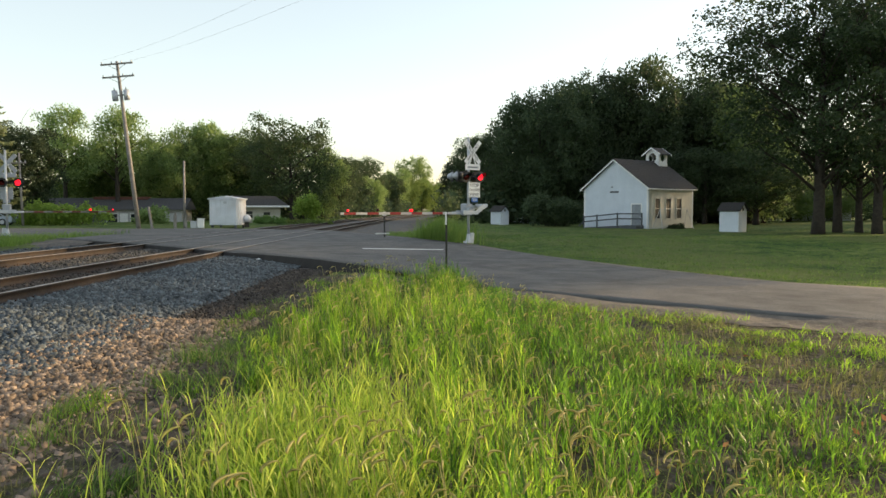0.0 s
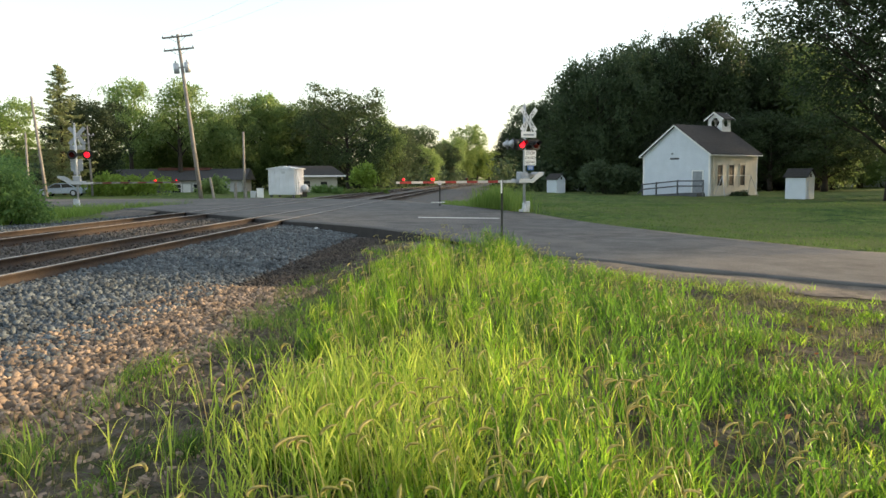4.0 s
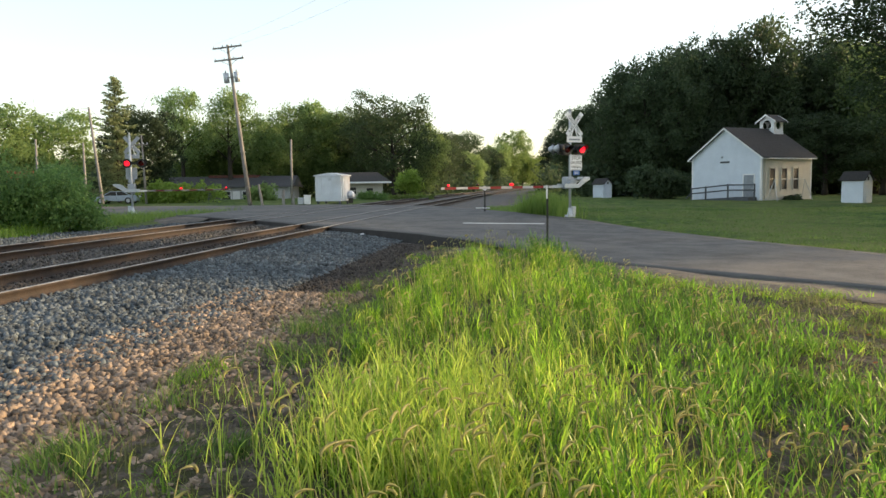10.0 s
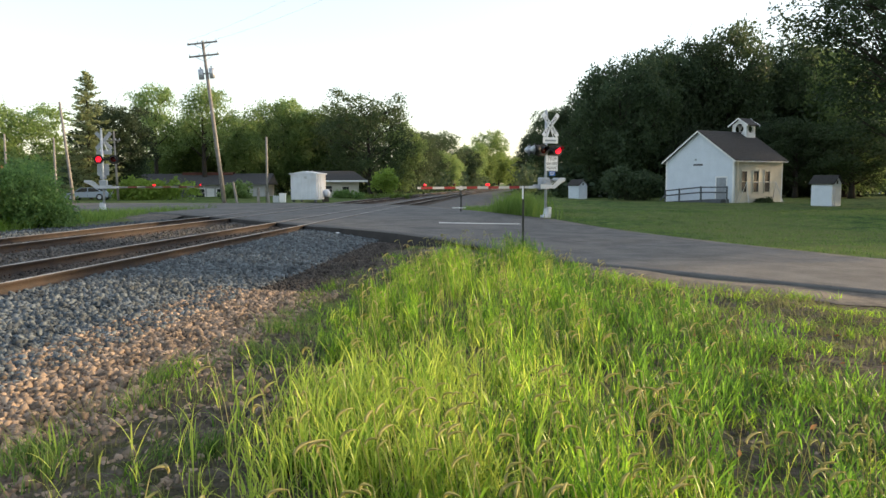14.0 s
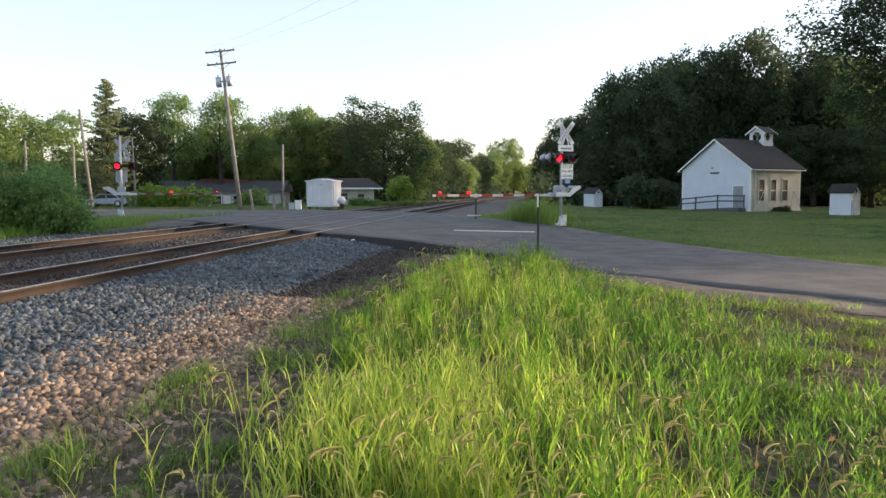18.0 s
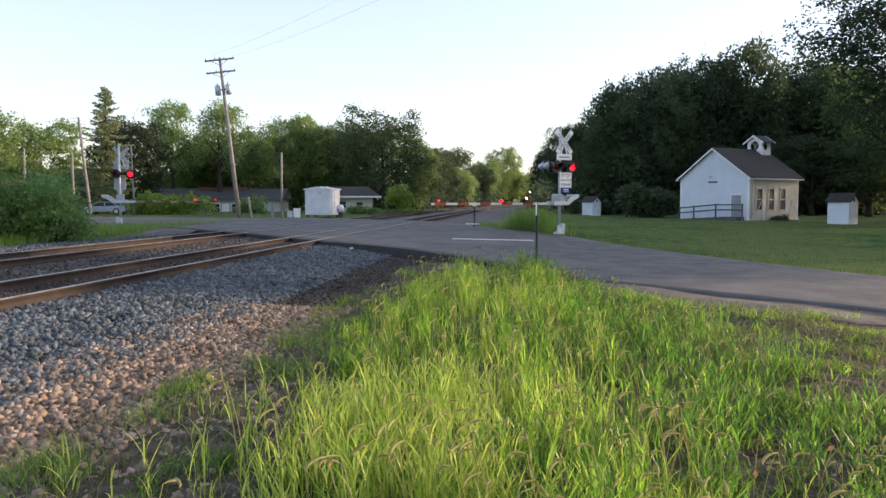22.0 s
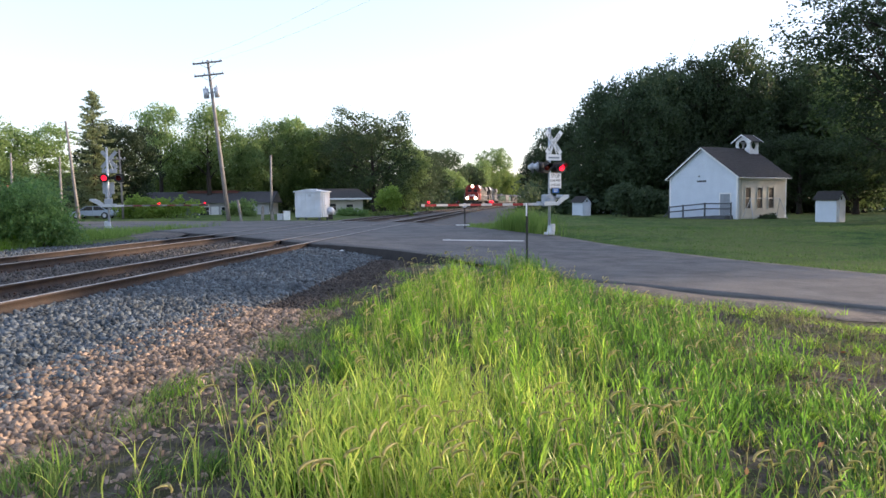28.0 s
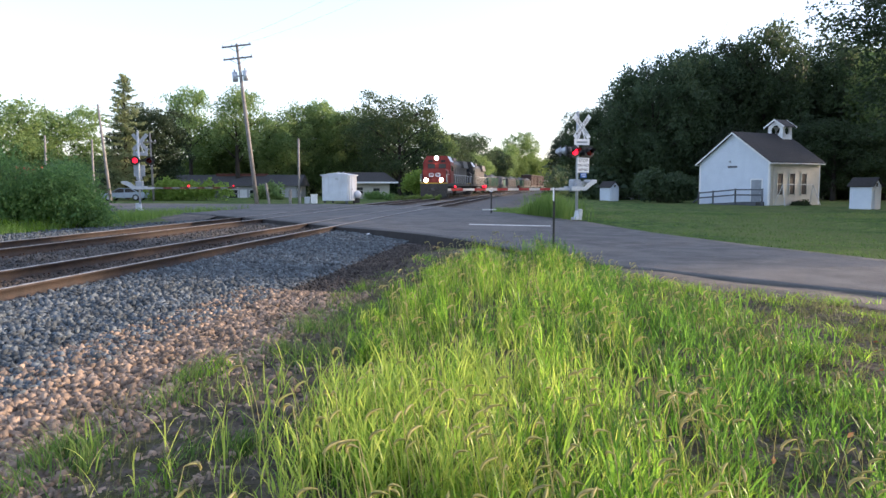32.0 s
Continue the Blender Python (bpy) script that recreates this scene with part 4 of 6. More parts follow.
def stand_height(x, e, c):
    """The stand is tall in its middle and falls away to a low leafy growth on the side of the road."""
    return (0.22 + 0.34 * sstep(0, 0.55, e)) * (0.50 + 0.66 * c) * (1 - 0.42 * sstep(1.3, 3.2, x))


for count, seed, leaves, length, width, material, label in (
        (8400, 41, 6, 0.19, 0.0044, BLADE, "tall bright green grass shoots with arching leaves"),
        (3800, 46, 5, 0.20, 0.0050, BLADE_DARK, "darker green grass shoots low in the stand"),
        (4200, 47, 5, 0.17, 0.0036, BLADE_PALE, "pale yellow-green grass shoots"),
        (2000, 48, 6, 0.16, 0.0062, BLADE, "broad-leaved bright green grass shoots")):
    r = np.random.default_rng(seed + 100)
    x, y, e, c = tall_zone(count // 5, seed)
    many = r.integers(1, 12, len(x)) + (y < 6) * 2
    v = np.repeat(r.uniform(0.62, 1.18, len(x)), many)
    wide = np.repeat(r.uniform(0.03, 0.11, len(x)), many)
    x, y, e, c = (np.repeat(q, many) for q in (x, y, e, c))
    x, y = x + r.normal(size=len(x)) * wide, y + r.normal(size=len(x)) * wide
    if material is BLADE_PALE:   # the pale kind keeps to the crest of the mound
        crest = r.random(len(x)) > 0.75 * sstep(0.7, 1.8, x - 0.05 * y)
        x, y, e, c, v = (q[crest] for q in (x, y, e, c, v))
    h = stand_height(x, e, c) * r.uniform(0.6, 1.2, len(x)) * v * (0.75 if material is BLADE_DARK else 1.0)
    if material is BLADE:        # a deeper green kind takes over towards the road
        road = x + r.normal(size=len(x)) * 0.3 - 0.05 * y > 0.95
        leafy("tall_grass", x[road], y[road], h[road], leaves, length * 0.9, width, BLADE_MID, "deep green leafy grass on the side of the road", seed + 300)
        x, y, h = x[~road], y[~road], h[~road]
    leafy("tall_grass", x, y, h, leaves, length, width, material, label, seed + 200)
# extra pale shoots: sunlight on the foreground put into the grass colour
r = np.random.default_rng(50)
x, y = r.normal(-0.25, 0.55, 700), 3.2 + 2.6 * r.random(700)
leafy("tall_grass", x, y, r.uniform(0.30, 0.56, 700), 5, 0.18, 0.0042, BLADE_PALE, "pale grass shoots with sunlight put into their colour", 51)
x, y = r.uniform(1.5, 3.5, 1100), 4.2 + 7 * r.random(1100)
keep = np.sin(x * 3.1 + 1.2 * np.sin(y * 2.3)) * np.sin(y * 2.7 + x) > -0.35
x, y = x[keep], y[keep]
leafy("tall_grass", x, y, r.uniform(0.13, 0.36, len(x)), 6, 0.17, 0.0052, BLADE_MID, "low leafy grass on the side of the road", 52)
x, y, e, c = tall_zone(9000, 49)
h = stand_height(x, e, c) * rng.uniform(0.35, 1.1, len(x))
blades("tall_grass", x, y, h, 0.0062, 0.45, BLADE_MID, "thin green blades between the shoots", segs=5)
n = 40000
y = 1.8 + 17 * rng.random(n) ** 1.4
x = rng.uniform(-3.6, 9.5, n)
keep = (left_of(x, y) < 3.6) & ((x > -0.6) | (rng.random(n) < 0.35)) & (x < np.interp(y, [0, 6, 11, 15, 19], [9, 8.0, 4.5, 1.2, -0.5])) & (rng.random(n) < 0.25 + 0.75 * (np.sin(x * 2.1 + 2 * np.sin(y * 0.9)) * np.sin(y * 1.4 + x * 0.6) > -0.15))
x, y = x[keep], y[keep]
blades("short_grass", x, y, rng.uniform(0.05, 0.2, len(x)), 0.0055, 0.7, BLADE_DRY, "thin short grass on bare soil", segs=3)
for lo, hi, ylo, yhi, n, seed in ((-3.1, -0.7, 2.0, 13.0, 5500, 71), (2.6, 5.4, 3.2, 12.5, 8500, 72)):
    r = np.random.default_rng(seed)
    y = ylo + (yhi - ylo) * r.random(n) ** 1.3
    x = r.uniform(lo, hi, n) + (0.06 * (y - 6) if lo < 0 else 0)
    keep = (left_of(x, y) < 3.7) & (x < np.interp(y, [0, 6.6, 10.9, 15.3, 19.4], [10, 9.6, 5.2, 1.6, -0.2])) & (r.random(n) < 0.35 + 0.65 * (np.sin(x * 3.3 + 2 * np.sin(y * 1.7)) * np.sin(y * 2.1) > -0.2))
    blades("short_grass", x[keep], y[keep], r.uniform(0.05, 0.24, keep.sum()), 0.005, 0.7, BLADE_DRY, "thin fuzzy grass on bare soil", segs=3)
n = 42000
y = 9 + 55 * rng.random(n) ** 1.3
x = np.interp(y, [6, 11, 16.3, 20.5, 26.3, 32, 70], [30, 16.5, 10, 8.3, 6.6, 5.3, 5]) + 45 * rng.random(n) ** 1.3
blades("lawn_grass", x, y, rng.uniform(0.04, 0.10, n), 0.012, 0.6, LAWN_BLADE, "mown lawn grass", segs=3)
n = 34000
y = 13 + 30 * rng.random(n) ** 1.1
x = np.interp(y, [6, 11, 16.3, 20.5, 26.3, 32, 70], [30, 16.5, 10, 8.3, 6.6, 5.3, 5]) + 0.1 + 20 * rng.random(n) ** 1.2
blades("lawn_grass", x, y, rng.uniform(0.05, 0.11, n), 0.011, 0.5, LAWN_BLADE, "dense mown lawn grass by the road", segs=2)
n = 16000
y = rng.uniform(22, 46, n)
d = rng.uniform(18.3, 23.5, n)
x = -d / COS + TAN * y
keep = left_of(x, y) < 18.3 + 10 * sstep(46, 24, y)
blades("verge_grass", x[keep], y[keep], rng.uniform(0.12, 0.55, keep.sum()), 0.012, 0.5, VERGE_BLADE, "rough green verge grass beside the tracks", segs=3)
r = np.random.default_rng(53)
u, back = r.uniform(-4.5, 8.0, 2600), r.uniform(1.0, 4.2, 2600)
x, y = -17.7 + 0.857 * u + 0.514 * back, 29.5 + 0.514 * u - 0.857 * back
keep = left_of(x, y) > 18.6 + 0.4 * np.sin(y * 2.1)
leafy("verge_grass", x[keep], y[keep], r.uniform(0.18, 0.75, keep.sum()) * (1.1 - 0.2 * back[keep]), 5, 0.22, 0.009, BLADE, "bright green grass at the foot of the roadside bush", 54)
n = 6000
y = rng.uniform(31, 44, n)
x = track_x(3.0, 0) + TAN * y + rng.uniform(0.0, 3.0, n)
keep = x > np.interp(y, [31, 35.2, 41, 48], [4.8, 3.2, 0.9, -1.6]) + 0.15
blades("verge_grass", x[keep], y[keep], rng.uniform(0.1, 1.0, keep.sum()) * (0.35 + 0.65 * sstep(1.2, 2.6, x[keep] - track_x(3.0, 0) - TAN * y[keep])), 0.012, 0.5, VERGE_BLADE, "tall weeds around the signal mast", segs=3)

# bare soil between the ballast and the road
ys2 = np.linspace(-3, 19.5, 60)
soil_l = [(track_x(3.75, y), y) for y in ys2]
soil_r = [(float(np.interp(y, [-3, 6.6, 10.9, 15.3, 19.4, 21.6], [22, 11.2, 6.5, 2.5, 0.4, -1.3])) + 0.3, y) for y in ys2]
soil = strip("bare_soil", soil_l, soil_r, ground_z, DIRT, 40, 0.012)
tagged(soil, "bare brown soil with fine gravel", "soil", kind="structure")

def litter(name, n, seed, size, material, label):
    """Small stones pressed into the soil on both sides of the tall grass."""
    r = np.random.default_rng(seed)
    y = 2.0 + 16 * r.random(n) ** 1.5
    x = r.uniform(-3.8, 10, n)
    ok = (left_of(x, y) < 3.9) & (x < np.interp(y, [0, 6.6, 10.9, 15.3, 19.4], [11, 11.2, 6.5, 2.5, 0.4])) & (np.sin(x * 1.3 + 0.4) * np.sin(y * 0.9 + x * 0.5) + r.uniform(-0.5, 0.5, n) > -0.2)
    x, y = x[ok], y[ok]
    z = ground_z(x, y) + 0.012
    m = len(x)
    a = r.uniform(0, 6.28, m)
    s = size * r.uniform(0.4, 1.5, m)
    V = np.stack([np.stack([x + s * np.cos(a + k * 1.571) * r.uniform(0.5, 1, m), y + s * np.sin(a + k * 1.571) * r.uniform(0.5, 1, m), z - 0.004], 1) for k in range(4)] + [np.stack([x, y, z + s * 0.7], 1)], 1)
    F = (np.array([(0, 1, 4), (1, 2, 4), (2, 3, 4), (3, 0, 4)])[None] + (np.arange(m) * 5)[:, None, None]).reshape(-1, 3)
    return tagged(np_mesh(name, V.reshape(-1, 3), F, material), label, "gravel", kind="stuff")


litter("soil_gravel", 26000, 61, 0.022, STONE_BROWN, "small dark stones in the soil")
litter("soil_gravel", 12000, 62, 0.020, STONE_TAN, "small pale stones in the soil")
# weeds and tufts on the soil
r = np.random.default_rng(63)
tx, ty = [], []
for k in range(420):
    cy = 2.2 + 15 * r.random() ** 1.3
    cx = r.uniform(-3.0, 9.0)
    if left_of(cx, cy) > 3.4 or cx > np.interp(cy, [0, 6.6, 10.9, 15.3, 19.4], [10, 9.6, 5.2, 1.6, -0.2]):
        continue
    if cx < -1.1 and r.random() < 0.7:
        continue
    m = int(r.uniform(25, 110))
    tx.append(cx + r.normal(size=m) * r.uniform(0.06, 0.22))
    ty.append(cy + r.normal(size=m) * r.uniform(0.06, 0.22))
tx, ty = np.concatenate(tx), np.concatenate(ty)
blades("weed_tufts", tx, ty, r.uniform(0.06, 0.24, len(tx)), 0.006, 0.9, BLADE, "green tufts of grass and weeds on the soil", segs=4, out=r.uniform(0, 6.28, len(tx)))

r = np.random.default_rng(64)
tx, ty = [], []
for k in range(120):
    cy = 3.0 + 10 * r.random() ** 1.2
    cx = r.uniform(2.4, 9.5)
    if cx > np.interp(cy, [0, 6.6, 10.9, 15.3], [9.6, 9.0, 4.6, 1.1]) or math.sin(cx * 1.5 + 1) * math.sin(cy * 1.2 + 0.5 * cx) < 0.05:
        continue
    m = int(r.uniform(40, 150))
    tx.append(cx + r.normal(size=m) * r.uniform(0.08, 0.3))
    ty.append(cy + r.normal(size=m) * r.uniform(0.05, 0.16))
tx, ty = np.concatenate(tx), np.concatenate(ty)
blades("weed_tufts", tx, ty, r.uniform(0.03, 0.16, len(tx)), 0.008, 1.0, BLADE, "bright green weeds spreading over the soil", segs=4, out=r.uniform(0, 6.28, len(tx)))

r = np.random.default_rng(65)
tx, ty = [], []
for k in range(85):
    cy = 2.2 + 9 * r.random() ** 1.2
    cx = r.uniform(-3.3, -0.6) + 0.05 * cy
    if left_of(cx, cy) > 3.3:
        continue
    m = int(r.uniform(30, 120))
    tx.append(cx + r.normal(size=m) * r.uniform(0.05, 0.16))
    ty.append(cy + r.normal(size=m) * r.uniform(0.05, 0.16))
tx, ty = np.concatenate(tx), np.concatenate(ty)
half = r.random(len(tx)) < 0.6
blades("weed_tufts", tx[half], ty[half], r.uniform(0.05, 0.26, half.sum()), 0.006, 0.7, VERGE_BLADE, "fuzzy olive weeds at the foot of the ballast", segs=4)
blades("weed_tufts", tx[~half], ty[~half], r.uniform(0.05, 0.22, (~half).sum()), 0.007, 0.8, BLADE_DARK, "dark green weeds at the foot of the ballast", segs=4)
P = np.stack([r.uniform(-1.5, 4.5, 110), 2.0 + 6 * r.random(110) ** 1.3, np.zeros(110)], 1)
P[:, 2] = ground_z(P[:, 0], P[:, 1]) + r.uniform(0.02, 0.22, 110)
V, F = cards(P, 0.026, r)
tagged(np_mesh("dead_leaves", V, F, DEAD_LEAF), "withered brown leaves caught in the grass", "leaves", kind="stuff")

# foxtail heads that nod over the tall grass
x, y, e, c = tall_zone(3000, 43)
x, y, e = x[e > 0.18], y[e > 0.18], e[e > 0.18]
near = 60
x = np.r_[x, rng.uniform(-1.3, 1.9, near)]
y = np.r_[y, rng.uniform(2.3, 4.6, near)]
big = np.r_[np.zeros(len(x) - near), np.ones(near)]
bm_v, bm_f = [], []
for px, py, bb in zip(x, y, big):
    h = rng.uniform(0.46, 0.70) * (1 - 0.35 * float(sstep(0.9, 2.3, px)))
    a, ln = rng.normal(3.3, 1.1), rng.uniform(0.07, 0.11) + 0.02 * bb
    gz = float(ground_z(px, py))
    pts = []
    for q in range(4):
        f = q / 3
        pts.append((px + math.cos(a) * 0.10 * f * f, py + math.sin(a) * 0.10 * f * f, gz + h * f))
    for q in range(1, 6):
        f = q / 5
        th = f * 1.9
        pts.append((px + math.cos(a) * (0.10 + ln * math.sin(th) * 0.8), py + math.sin(a) * (0.10 + ln * math.sin(th) * 0.8), gz + h + ln * (1 - math.cos(th)) * -0.45 + 0.02 * f))
    rad = [0.002, 0.0019, 0.0018, 0.0018, 0.0055, 0.0075, 0.007, 0.0055, 0.0018]
    b0 = len(bm_v)
    for p, r in zip(pts, rad):
        r = r * (1.25 if bb else 1.0)
        for q in range(4):
            bm_v.append((p[0] + r * math.cos(q * 1.571), p[1] + r * math.sin(q * 1.571), p[2] + (r * 0.6 if q % 2 else -r * 0.6)))
    for s in range(len(pts) - 1):
        for q in range(4):
            bm_f.append((b0 + s * 4 + q, b0 + s * 4 + (q + 1) % 4, b0 + s * 4 + 4 + (q + 1) % 4, b0 + s * 4 + 4 + q))
tagged(np_mesh("foxtail_grass", bm_v, bm_f, SEED, soft=True), "nodding golden foxtail seed heads on thin stems", "grass", kind="stuff")

# gravel shoulder and weeds past the road, right of the line
ys3 = np.linspace(33.5, 110, 70)
shoulder = strip("gravel_shoulder", [(track_x(4.2, y), y) for y in ys3], [(max(track_x(1.1, y), float(np.interp(y, [31, 35.2, 41, 48], [4.8, 3.2, 0.9, -1.6]))), y) for y in ys3], ground_z, SHOULDER, 12, 0.03)
tagged(shoulder, "dark gravel shoulder beside the far track", "gravel", kind="structure")
n = 3200
r = np.random.default_rng(81)
x, y = r.normal(3.7, 0.7, n), r.normal(34.6, 1.4, n)
keep = x > np.interp(y, [31, 35.2, 41, 48], [4.8, 3.2, 0.9, -1.6]) + 0.1
blades("verge_weeds", x[keep], y[keep], r.uniform(0.5, 1.45, keep.sum()), 0.012, 0.35, VERGE_BLADE, "stand of tall green weeds by the signal mast", segs=4)
scrap = tagged(new("plastic_scrap"), "crumpled white plastic scrap on the ballast", "litter")
scrap.matrix_basis = pose(-3.05, 23.2, 0.16, 0, 0, 30)
bm = B()
bmesh.ops.create_icosphere(bm, subdivisions=2, radius=0.09, matrix=Matrix.Diagonal((1.6, 0.9, 0.5, 1)))
for v in bm.verts:
    v.co *= 1 + 0.35 * noise.noise(v.co * 14)
part("sheet", bm, SIGN_WHITE, scrap)


# ---------------------------------------------------------------- crossing signals
def crossing_signal():
    """Mast with crossbuck, flashers facing both ways, sign and gate. Its front is -y, its arm lies along -x."""
    s = new("crossing_signal")
    bm = cyl(B(), 0.06, 0.06, 4.45, 0, 0, 0.1, n=16)
    cyl(bm, 0.075, 0.03, 0.10, 0, 0, 4.55, n=16)
    part("mast", bm, GALV, s, "", None, True)
    bm = box(B(), 0.34, 0.34, 0.10, 0, 0, 0.05, bev=0.01)
    cyl(bm, 0.12, 0.07, 0.30, 0, 0, 0.10, n=16)
    part("base", bm, GALV, s)
    bm = box(B(), 0.22, 0.20, 0.36, 0.14, -0.02, 0.28, bev=0.03)
    part("junction_box", bm, GALV, s, "rounded white junction box at the foot")
    for sg, tx in ((1, "RAILROAD"), (-1, "CROSSING")):
        b = part("crossbuck_blade", box(B(), 1.22, 0.012, 0.20, bev=0.004), SIGN_WHITE, s, "white reflective blade with black lettering", pose(0.08, -0.20 - 0.014 * sg, 3.96, 0, -50 * sg, 0))
        words("lettering", tx, 0.185, BLACK, b, pose(0, -0.009, 0, 90, 0, 0))
        part("sign_back", box(B(), 1.215, 0.004, 0.195), SIGN_BACK, b, "bare grey back", pose(0, 0.009, 0))
    bm = box(B(), 0.80, 0.012, 0.26, bev=0.004)
    t = part("track_sign", bm, SIGN_WHITE, s, "small white sign below the crossbuck", pose(0.08, -0.2, 3.32))
    part("text_bar", box(B(), 0.56, 0.004, 0.07), GREY_DOOR, t, "", pose(0, -0.009, -0.01))
    part("sign_back", box(B(), 0.79, 0.004, 0.255), SIGN_BACK, t, "bare grey back", pose(0, 0.009, 0))
    for sx in (-0.24, 0.24):
        part("sign_strut", box(B(), 0.05, 0.01, 0.42), SIGN_WHITE, s, "", pose(0.08 + sx * 0.5, -0.19, 3.56, 0, -sx * 85, 0))
    part("number_strut", box(B(), 0.05, 0.01, 0.30), BLACK, s, "", pose(0.08, -0.188, 3.56))
    part("sign_bracket", box(B(), 0.06, 0.26, 0.06, 0.06, -0.08, 3.86), GALV, s)
    bm = tube(B(), [(-0.38 + 0.1, 0, 2.9), (0.48, 0, 2.9)], 0.03, 8)
    part("lamp_arm", bm, BLACK, s)
    for face in (-1, 1):
        for sx in (-0.36, 0.40):
            x = 0.10 + sx
            bm = cyl(B(), 0.255, 0.255, 0.012, x, face * 0.16, 2.9, 90, 0, 0, n=24)
            lamp = part("lamp_background", bm, BLACK, s, "round black lamp background")
            bm = cyl(B(), 0.15, 0.15, 0.012, x, face * 0.185 + 0.006, 2.9, 90, 0, 0, n=20)
            part("lens", bm, LENS_RED, lamp, "dark red lens, unlit", None, True)
            bm = cyl(B(), 0.13, 0.10, 0.15, x, face * 0.01 + (0.15 if face > 0 else 0.0), 2.9, 90, 0, 0, n=16)
            part("lamp_housing", bm, BLACK, lamp)
            hood = B()
            pts = [[x + 0.165 * math.cos(a), face * 0.17, 2.9 + 0.165 * math.sin(a)] for a in np.linspace(-0.35, math.pi + 0.35, 14)]
            r1 = [hood.verts.new(p) for p in pts]
            r2 = [hood.verts.new((p[0], face * 0.45, p[2])) for p in pts[3:-3]]
            for k in range(len(r2) - 1):
                hood.faces.new((r1[k + 3], r1[k + 4], r2[k + 1], r2[k]))
            for k in range(3):
                hood.faces.new((r1[k], r1[k + 1], r2[0]))
                hood.faces.new((r1[-1 - k], r1[-2 - k], r2[-1]))
            part("hood", hood, BLACK, lamp)
        bm = cyl(B(), 0.145, 0.145, 0.010, 0, 0, 0, 90, 0, 0, n=20)
        part("lit_lens_front" if face < 0 else "lit_lens_back", bm, GLOW_RED, s, "glowing red lens of the flasher", pose(0.5, face * 0.20 + 0.005, 2.9))
    # second pair, turned aside to the side road
    for sy, lab in ((-0.28, "a"), (0.28, "b")):
        bm = cyl(B(), 0.255, 0.255, 0.012, 0, 0, 0, 90, 0, 0, n=24)
        lamp = part("side_lamp", bm, BLACK, s, "grey side-facing lamp", pose(-0.80 + 0.1 * (sy > 0), sy * 0.9, 2.92, 0, 0, 72))
        part("lamp_housing", cyl(B(), 0.19, 0.07, 0.20, 0, 0.0, 0, -90, 0, 0, n=16), GALV, lamp, "", None, True)
        part("hood", cyl(B(), 0.16, 0.165, 0.22, 0, -0.01, 0, 90, 0, 0, n=18), BLACK, lamp, "", None, True)
    part("side_arm", tube(B(), [(0, 0, 2.92), (-0.95, 0, 2.92)], 0.03, 8), GALV, s)
    t = part("stop_sign", box(B(), 0.62, 0.012, 0.66, bev=0.006), SIGN_WHITE, s, "white sign reading STOP ON RED SIGNAL", pose(0.20, -0.16, 2.33))
    for k, tx in enumerate(("STOP", "ON RED", "SIGNAL")):
        words("lettering", tx, 0.20 if k == 0 else 0.155, BLACK, t, pose(0, -0.009, 0.19 - 0.19 * k, 90, 0, 0))
    part("sign_back", box(B(), 0.61, 0.004, 0.65), SIGN_BACK, t, "bare grey back", pose(0, 0.009, 0))
    for sz in (-0.305, 0.305):
        part("border", box(B(), 0.50, 0.003, 0.014), BLACK, t, "", pose(0, -0.0085, sz))
    t = part("info_sign", box(B(), 0.34, 0.01, 0.20, bev=0.004), BLUE, s, "small blue notice below the sign", pose(0.22, -0.15, 1.90))
    part("text_bar", box(B(), 0.24, 0.003, 0.03), SIGN_WHITE, t, "", pose(0, -0.008, 0.03))
    part("text_bar", box(B(), 0.20, 0.003, 0.025), SIGN_WHITE, t, "", pose(0, -0.008, -0.04))
    part("sign_back", box(B(), 0.335, 0.004, 0.195), SIGN_BACK, t, "", pose(0, 0.008, 0))
    bm = box(B(), 0.42, 0.40, 0.52, -0.02, 0.12, 1.48, bev=0.05)
    cyl(bm, 0.16, 0.16, 0.10, -0.02, -0.10, 1.42, 90, 0, 0)
    part("gate_mechanism", bm, SIGN_BACK, s, "boxy grey gate mechanism housing")
    for sy in (-0.20, 0.36):
        bm = prism(B(), [(-0.42, -0.10), (-0.42, 0.08), (0.25, 0.06), (0.52, 0.30), (0.86, 0.34), (0.90, 0.24), (0.62, 0.10), (0.34, -0.10)], 0.03, pose(0, sy, 1.36))
        part("counterweight_arm", bm, GALV, s)
    bm = box(B(), 0.34, 0.50, 0.13, 0.78, 0.08, 1.66, bev=0.02)
    part("counterweight", bm, GALV, s)
    arm = part("gate_arm", box(B(), 0.55, 0.05, 0.12, -0.62, 0.02, 1.32, bev=0.01), GALV, s, "long gate arm with red and white stripes")
    part("arm_core", box(B(), 5.3, 0.03, 0.085, -3.5, 0.035, 1.32), ARM_BACK, arm, "dull back of the arm")
    x, k = -0.85, 0
    while x > -6.2:
        w = 0.52 if x - 0.52 > -6.2 else 6.2 + x
        part("stripe", box(B(), w - 0.004, 0.02, 0.100 - 0.001 * k, x - w / 2, 0.01, 1.32), RED_TAPE if k % 2 else ARM_WHITE, arm)
        if k % 2:
            part("back_stripe", box(B(), w - 0.004, 0.004, 0.08, x - w / 2, 0.0525, 1.32), RED_DULL, arm)
        x -= 0.52
        k += 1
    for ax in (-2.95, -4.55, -5.9):
        bm = cyl(B(), 0.05, 0.05, 0.10, ax, 0.07, 1.44, 90, 0, 0, n=12)
        l = part("arm_lamp", bm, BLACK, arm, "small lamp on the gate arm", None, True)
